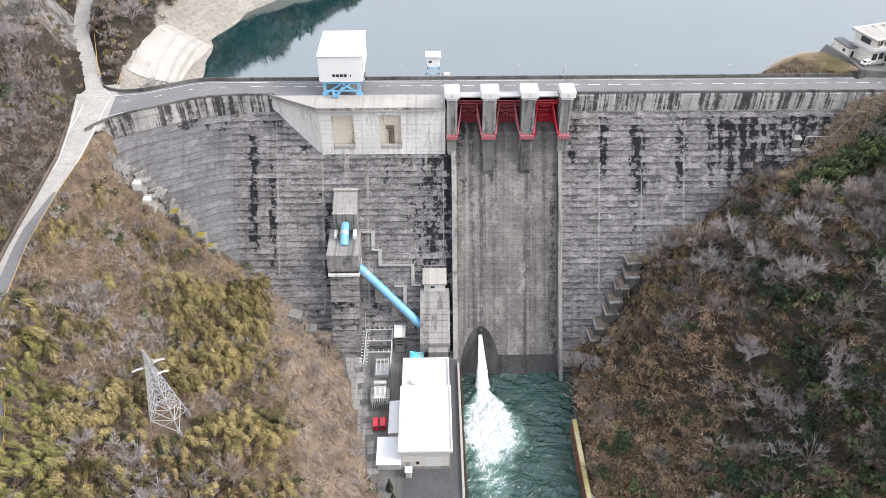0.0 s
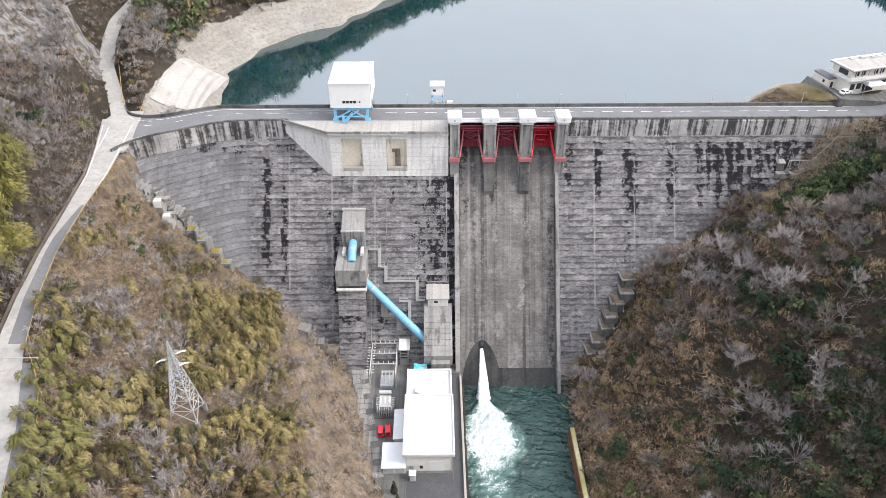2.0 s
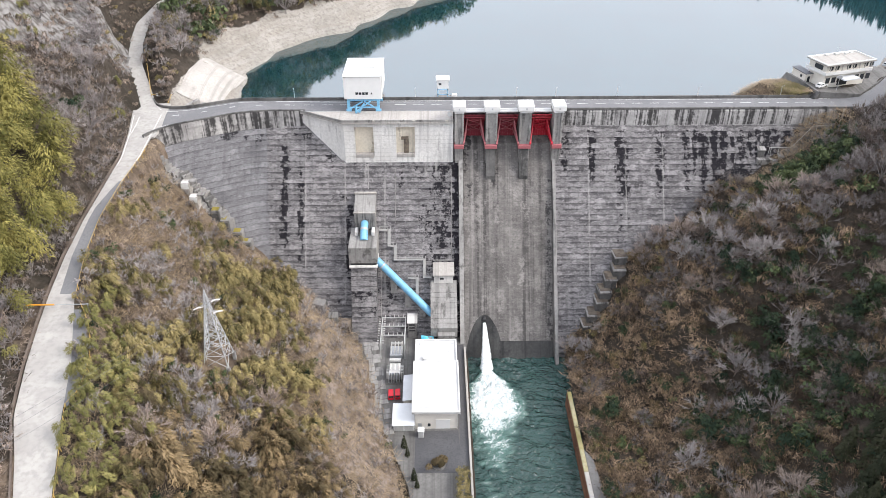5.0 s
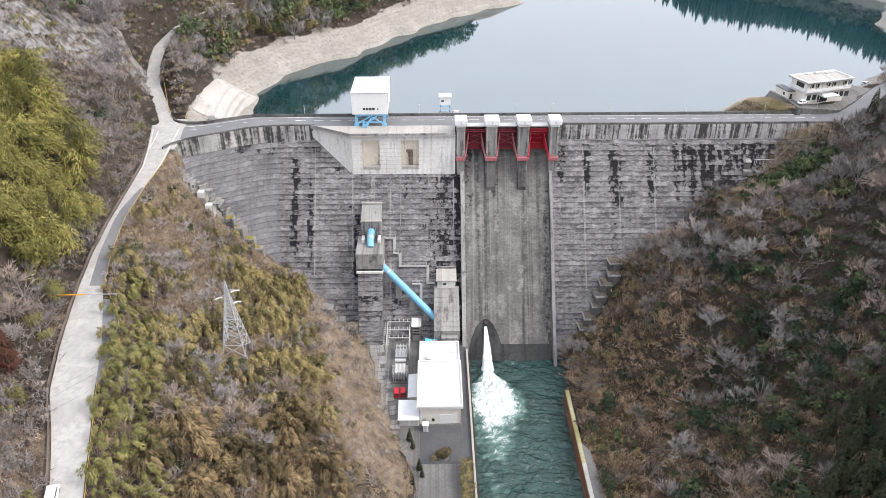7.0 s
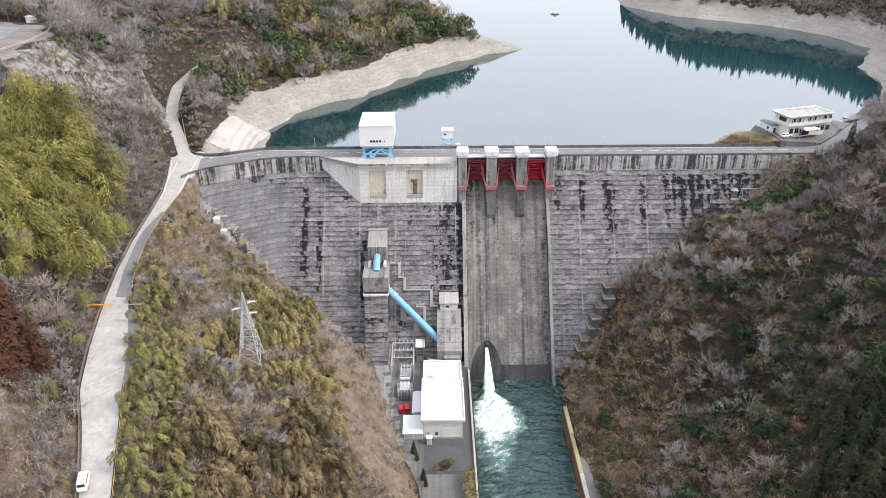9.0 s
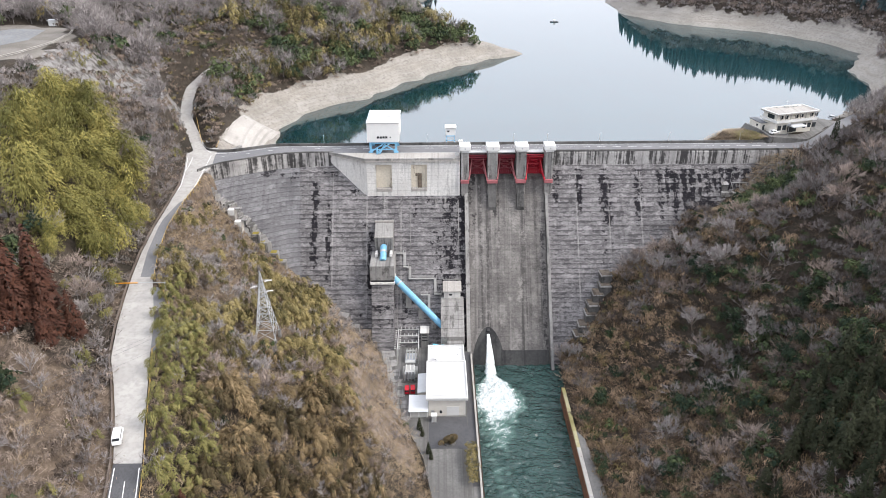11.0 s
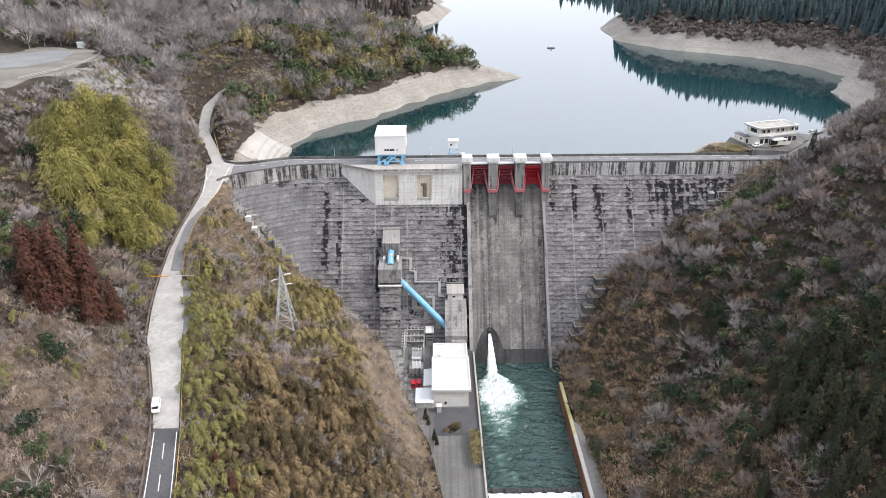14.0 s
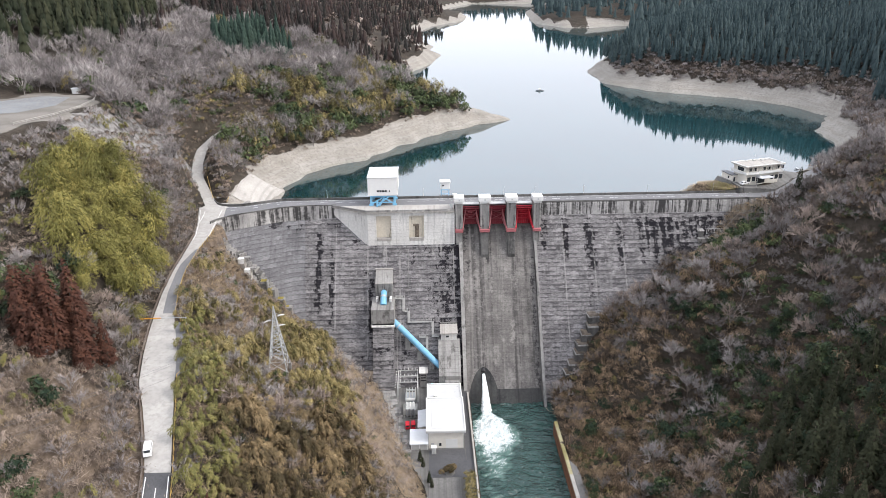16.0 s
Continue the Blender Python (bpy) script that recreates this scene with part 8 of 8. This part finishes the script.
xb, yb = view_side(*places(-330, -20, 16, 330, 7.4, 66), -1)
hb = np.clip(blob(xb, yb, -240, 170, 62, 85, 72, 0.15) + blob(xb, yb, -150, 290, 90, 50, 73, 0.15) + step(xb, -270, -310), 0, 1) + blob(xb, yb, -126, 196, 24, 28, 74, 0.15)
a = picked(xb, yb, np.clip(1 - hb, 0, 1) * (0.75 - 0.5 * step(shore_distance(xb, yb), 56, 40)), 67, 0.7, 1.4, road=10)
sow("lakeside_big_trees", BIG_BARE, a, 1.65, M_TWIG, "large bare grey trees with domed crowns on the hill beside the lake", "trees", 68, 0.36 + 0.34 * waves(a[0], a[1], 28, 69))
# small trees toned darker, as shadow gaps between the big crowns
a = picked(x, y, left_over * np.clip(0.34 - 0.2 * near_shore, 0, 1), 76, road=6)
sow("lakeside_bare_woods", FAR_BARE, a, 1.15, M_TWIG, "bare grey woods on the hill beside the lake", "woods", 77, 0.06 + 0.3 * waves(a[0], a[1], 30, 76))
a = picked(x, y, left_over * np.clip((0.85 - 0.40 * step(x, -60, -30)) * near_shore * step(waves(x, y, 40, 77), -0.4, 0.1) + 0.05 * slope_mix, 0, 1), 78, road=7)
sow("lakeside_bamboo", FAR_FEATHER, a, 1.35, M_OLIVE, "olive bamboo above the shore", "bamboo", 79, 0.22)
a = picked(x, y, left_over * np.clip((0.55 + 0.40 * step(x, -60, -30)) * near_shore * step(waves(x, y, 40, 77), 0.6, 0.0) + 0.14 * slope_mix, 0, 1), 80, road=7)
sow("lakeside_evergreens", FAR_DOME, a, 1.25, M_GREEN, "evergreen trees on the hill beside the lake", "woods", 81, 0.72)
x, y = view_side(*places(-330, 60, 10, 330, 3.6, 83), -1)
a = picked(x, y, 0.80 * step(shore_distance(x, y), 90, 60), 84, shore=13.5)
sow("dry_thicket", LOW_VINES, a, 0.85, M_BROWN, "dry brown thicket above the shore", "brush", 85, 0.5)
x, y = places(-152, -92, 60, 270, 3.3, 87)
a = picked(x, y, 0.7, 88, road=1.5)
sow("roadside_thicket", LOW_VINES, a, 0.9, M_BROWN, "dry grey-brown thicket beside the hill road", "brush", 89, 0.5)
a = picked(x, y, 0.34, 90, road=1.6)
sow("roadside_scrub", BUSHES, a, 1.0, M_OLIVE, "olive scrub beside the hill road", "scrub", 91, 0.3)
a = picked(x, y, 0.16, 94, road=2.5)
sow("roadside_evergreens", BUSHES, a, 1.1, M_GREEN, "dark evergreen shrubs beside the hill road", "shrubs", 96, 0.6)
a = picked(x, y, 0.20, 92, road=5.0)
sow("roadside_trees", FAR_BARE, a, 0.7, M_TWIG, "bare grey trees beside the hill road", "trees", 93, 0.35)
x, y = view_side(*places(-900, 20, 330, 1900, 18, 91), -1)
a = picked(x, y, 0.62, 92)
sow("far_woods", LAST_CEDAR, a, 1.15, M_BROWNCEDAR, "dark cedar woods on the far hills", "woods", 93)
a = picked(x, y, 0.5, 94)
sow("far_woods", LAST_DOME, a, 1.5, M_DULLTWIG, "bare brown woods on the far hills", "woods", 95, 0.3)
x, y = view_side(*places(105, 700, 60, 420, 5.0, 101), 1)
edge = step(shore_distance(x, y), 36, 24)
wooded = step(y, 120, 165)
a = picked(x, y, 0.86 * (1 - edge) * wooded, 102, 0.85, 1.08)
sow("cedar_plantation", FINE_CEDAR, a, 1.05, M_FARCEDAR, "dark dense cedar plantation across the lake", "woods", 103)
a = picked(x, y, np.clip(0.04 + 0.80 * edge + 0.6 * (1 - wooded), 0, 0.9), 104)
sow("lakeside_bare_woods", FAR_BARE, a, 0.85, M_DULLTWIG, "bare grey-brown woods along the far shore", "woods", 105, 0.45)
x, y = view_side(*places(120, 420, 90, 460, 4.2, 171), 1)
a = picked(x, y, 0.85 * step(shore_distance(x, y), 48, 36), 172, shore=13.5)
sow("lakeside_thicket", LOW_VINES, a, 1.2, M_TWIG, "grey thicket along the far shore", "brush", 173, 0.3)
x, y = places(146, 300, 56, 190, 4.0, 191)
a = picked(x, y, 0.85, 192)
sow("lakeside_thicket", LOW_VINES, a, 1.2, M_TWIG, "grey thicket on the hill beyond the office", "brush", 193, 0.45)
x, y = places(146, 260, 56, 180, 5.0, 194)
a = picked(x, y, 0.6, 195)
sow("lakeside_bare_woods", FAR_BARE, a, 0.9, M_TWIG, "bare grey woods on the hill beyond the office", "woods", 196, 0.5)
x, y = view_side(*places(105, 900, 420, 820, 8.0, 106), 1)
a = picked(x, y, 0.9, 107, 0.8, 1.1)
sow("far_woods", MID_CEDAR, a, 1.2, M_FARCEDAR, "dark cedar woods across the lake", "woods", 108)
x, y = view_side(*places(150, 1500, 820, 2600, 26, 111), 1)
a = picked(x, y, 0.85, 112)
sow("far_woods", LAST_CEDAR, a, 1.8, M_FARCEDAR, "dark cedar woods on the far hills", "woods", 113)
x, y = places(98, 122, 13, 42, 0.9, 91)
m = (shore_distance(x, y) > 4) & (x < np.interp(y, [10, 17, 28, 42], [122.4, 119.6, 116.8, 113]))
x, y = x[m], y[m]
scatter("dry_grass", MAT, x, y, np.full(len(x), 0.75), M_STRAW, "dry straw-coloured grass on the knoll by the lake", "grass", 92, tint=0.95)
m = blob(x, y, 114.5, 16, 4.5, 7, 93) > 0.4
scatter("green_grass", MAT, x[m], y[m], np.full(m.sum(), 0.8), M_LIME, "yellow-green grass on the knoll beside the terrace wall", "grass", 94, tint=0.8)


# single trees
def tree_kind(name, label, category, wood, crown, bark, leaf, group, tone=0.5):
    """One tree as a thing of trunk and crown, to be copied."""
    t = thing(name, label, category, group=group)
    part("trunk", fast_mesh("trunk", wood[0], wood[1], bark, np.full(len(wood[0]), 0.5)), bark, t)
    part("crown", fast_mesh("crown", crown[0], crown[1], leaf, np.clip(tone + (crown[2] if len(crown) > 2 else np.zeros(len(crown[0]))), 0, 1)), leaf, t)
    return t


def stem(height, r):
    s = Shape().tube((0, 0, -0.8), (0, 0, height), r, r * 0.3, 7)
    f = [t for q in s.f if len(q) == 4 for t in ((q[0], q[1], q[2]), (q[0], q[2], q[3]))]
    return np.array([tuple(p) for p in s.v]), np.array(f)


def stand(kinds, spots, seed):
    """Copies of the kinds at the spots (x, y, size)."""
    rs = random.Random(seed)
    for i, (px, py, size) in enumerate(spots):
        z = float(ground(px, py)[0]) - 0.15
        k = kinds[i % len(kinds)]
        if i < len(kinds):
            k.matrix_basis = pose(px, py, z, 0, 0, rs.uniform(0, 360)) @ Matrix.Diagonal((size, size, size, 1))
        else:
            o = copy_thing(k, pose(px, py, z, 0, 0, rs.uniform(0, 360)))
            o.scale = (size,) * 3


def spots(x0, x1, y0, y1, gap, chance, seed, lo=0.8, hi=1.3):
    x, y = places(x0, x1, y0, y1, gap, seed)
    a = picked(x, y, chance, seed + 1, road=2.2)
    return [(float(u), float(v), lo + (hi - lo) * (float(s) - 0.75) * 2) for u, v, s in zip(*a)]


def spots_kind(*blocks):
    return [p for b in blocks for p in spots(*b)]


bk = [tree_kind("bare_tree", "leafless grey deciduous tree with a domed broom of twigs", "tree", *bare(300 + i, 5.2, 13, 9, 8, 0.080, 0.95), M_BARK, M_TWIG if i < 2 else M_DULLTWIG, "leafless trees", 0.85 + 0.05 * i) for i in range(4)]
stand(bk, [(34.5, -48.5, 0.95), (60.5, -25, 1.0), (57, -29, 0.85), (64.5, -22.5, 0.9), (37.5, -52, 0.8), (55, -103, 1.1), (62, -121, 1.15), (69, -124, 1.05), (50, -112, 0.8), (-62, -112, 0.85), (-64, -130, 0.9), (-54, -125, 1.1), (-50, -128, 0.85), (-70, -111, 0.75), (-47, -107, 0.85), (-77, -92, 0.75), (-57, -119, 0.8), (-36, -108, 0.7), (-33, -118, 0.7), (-29, -128, 0.7), (-30, -137, 0.8), (-80, -72, 0.6), (-98, -117, 0.8), (-102, -109, 0.9), (-96, -122, 0.7), (-110, -102, 0.9)]
      + spots_kind((66, 128, -95, -30, 9.0, 0.42, 301, 0.75, 1.15), (-130, -106, -120, -92, 8.0, 0.4, 305, 0.7, 1.0)), 1)
ek = [tree_kind("evergreen_tree", "broad dark green evergreen tree", "tree", stem(3.0, 0.2), dome(320 + i, 800, 2.9, 11, 1.15, 0.48), M_BARK, M_GREEN, "evergreen trees", 0.35 + 0.3 * i) for i in range(3)]
stand(ek, [(97, -24, 1.3), (101, -22, 1.45), (105, -21, 1.5), (109.5, -19.5, 1.55), (114, -18, 1.5), (103, -26.5, 1.4), (108, -25, 1.5), (113, -23.5, 1.5), (98.5, -28.5, 1.3), (118, -20, 1.4), (117.5, -25, 1.35), (119, -12, 0.8), (-64, -106, 0.55), (-43, -88, 0.7), (-45, -120, 0.8), (-86, -47, 0.65), (-84, -50, 0.6), (-77, -101, 0.6), (89, -72, 1.0), (84, -66, 0.9), (152, 10, 1.0)] + spots(72, 100, -112, -66, 10, 0.35, 322, 0.7, 1.0), 2)
ck = [tree_kind("cedar", "tall dark cedar with drooping sprays", "tree", stem(12.0, 0.26), conifer(340 + i, 900, 13.5, 3.0, 0.72), M_BARK, M_CEDAR, "cedars", 0.35 + 0.3 * i) for i in range(3)]
stand(ck, [(136.5, -8.5, 0.8), (-18.4, -87, 0.38), (-17.4, -90, 0.30), (-15.4, -98, 0.36), (-14.6, -100.5, 0.28)] + spots(79, 122, -178, -116, 5.4, 0.85, 342, 0.85, 1.2) + spots(66, 80, -180, -126, 6.0, 0.6, 344, 0.6, 0.95), 3)
rk = [tree_kind("red_cedar", "rust-red winter cedar above the road", "tree", stem(11.0, 0.24), conifer(360 + i, 1100, 14.5, 3.4, 0.72), M_BARK, M_REDCEDAR, "rust-red cedars") for i in range(3)]
stand(rk, [(-105, -131, 1.55), (-110.5, -133, 1.3), (-103, -124, 1.35), (-112, -128, 1.2), (-103, -134, 1.35), (-98.5, -131, 1.15), (-107.5, -132, 1.35), (-95.5, -127, 0.95), (-101.5, -127, 1.45), (-107, -138, 1.1), (-109, -126, 1.2), (-97, -136, 0.85), (-104, -139, 1.0), (-62, -164, 0.45), (-58, -168, 0.5)], 4)
bush = tree_kind("clipped_bush", "clipped brown bush in the round planter", "bush", stem(0.6, 0.1), dome(380, 2400, 1.75, 10, 0.85, 0.30), M_BARK, M_OCHRE, "clipped bushes", 0.3)
bush.matrix_basis = pose(-8.9, -93.4, YARD_Z + 0.3) @ Matrix.Diagonal((1.35, 1.35, 1.25, 1))
x, y = places(-3.2, -0.7, -112, -96, 0.8, 401)
scatter("verge_scrub", BUSHES, x[::2], y[::2], np.full(len(x[::2]), 0.50), M_OLIVE, "olive green scrub along the river wall", "scrub", 402, sink=-1.8, tint=0.35)

# ---------------------------------------------------------------- lifts of the dam face, one panel a pour
def lift_panel(width, height=1.5, c=0.012):
    """One pour of concrete: a thin slab with chamfered edges, lying in the slope; x across, z up the slope."""
    run = height * math.hypot(1, SLOPE) - 0.02
    w, t = width / 2 - 0.005, 0.2
    s = Shape()
    s.add([(-w, 0, 0), (w, 0, 0), (w, 0, run), (-w, 0, run), (-w + c, -t, c), (w - c, -t, c), (w - c, -t, run - c), (-w + c, -t, run - c)],
          [(4, 5, 6, 7), (0, 1, 5, 4), (1, 2, 6, 5), (2, 3, 7, 6), (3, 0, 4, 7)])
    return s


tilt = math.degrees(math.atan(SLOPE))
rs = random.Random(12)
dam_panel = lift_panel(12.5).mesh("lift_panel", M_DAM)
half_panel = lift_panel(13.1).mesh("lift_panel", M_DAM)
chute_panel = lift_panel(29.5 / 2, c=0.006).mesh("lift_panel", M_CHUTE)


def lay(mesh, x, z, out=0.0):
    ob = part("lift_panel", mesh, M_DAM, dam)
    ob.matrix_basis = Matrix.Translation((x, face_y(z) + 0.12 - out, z)) @ Matrix.Rotation(-math.radians(tilt), 4, "X") 
    return ob


for j in range(43):
    z = 52.5 - 1.5 * j
    for k in range(2):
        lay(chute_panel, 29.5 / 4 + k * 29.5 / 2, z, rs.uniform(-0.012, 0.012)) if z < 49 else None
    for x, m in [(-6.55 - 13.1 * k, half_panel) for k in range(5)] + [(36.25 + 12.5 * k, dam_panel) for k in range(7)]:
        if (z > 44 and -46 < x < 0) or z < -4:
            continue
        y = face_y(z)
        if min(float(g) for g in ground([x - 6, x + 6], [y - 1.5, y - 1.5])) > z + 2.5:
            continue
        lay(m, x, z, rs.uniform(-0.05, 0.05))
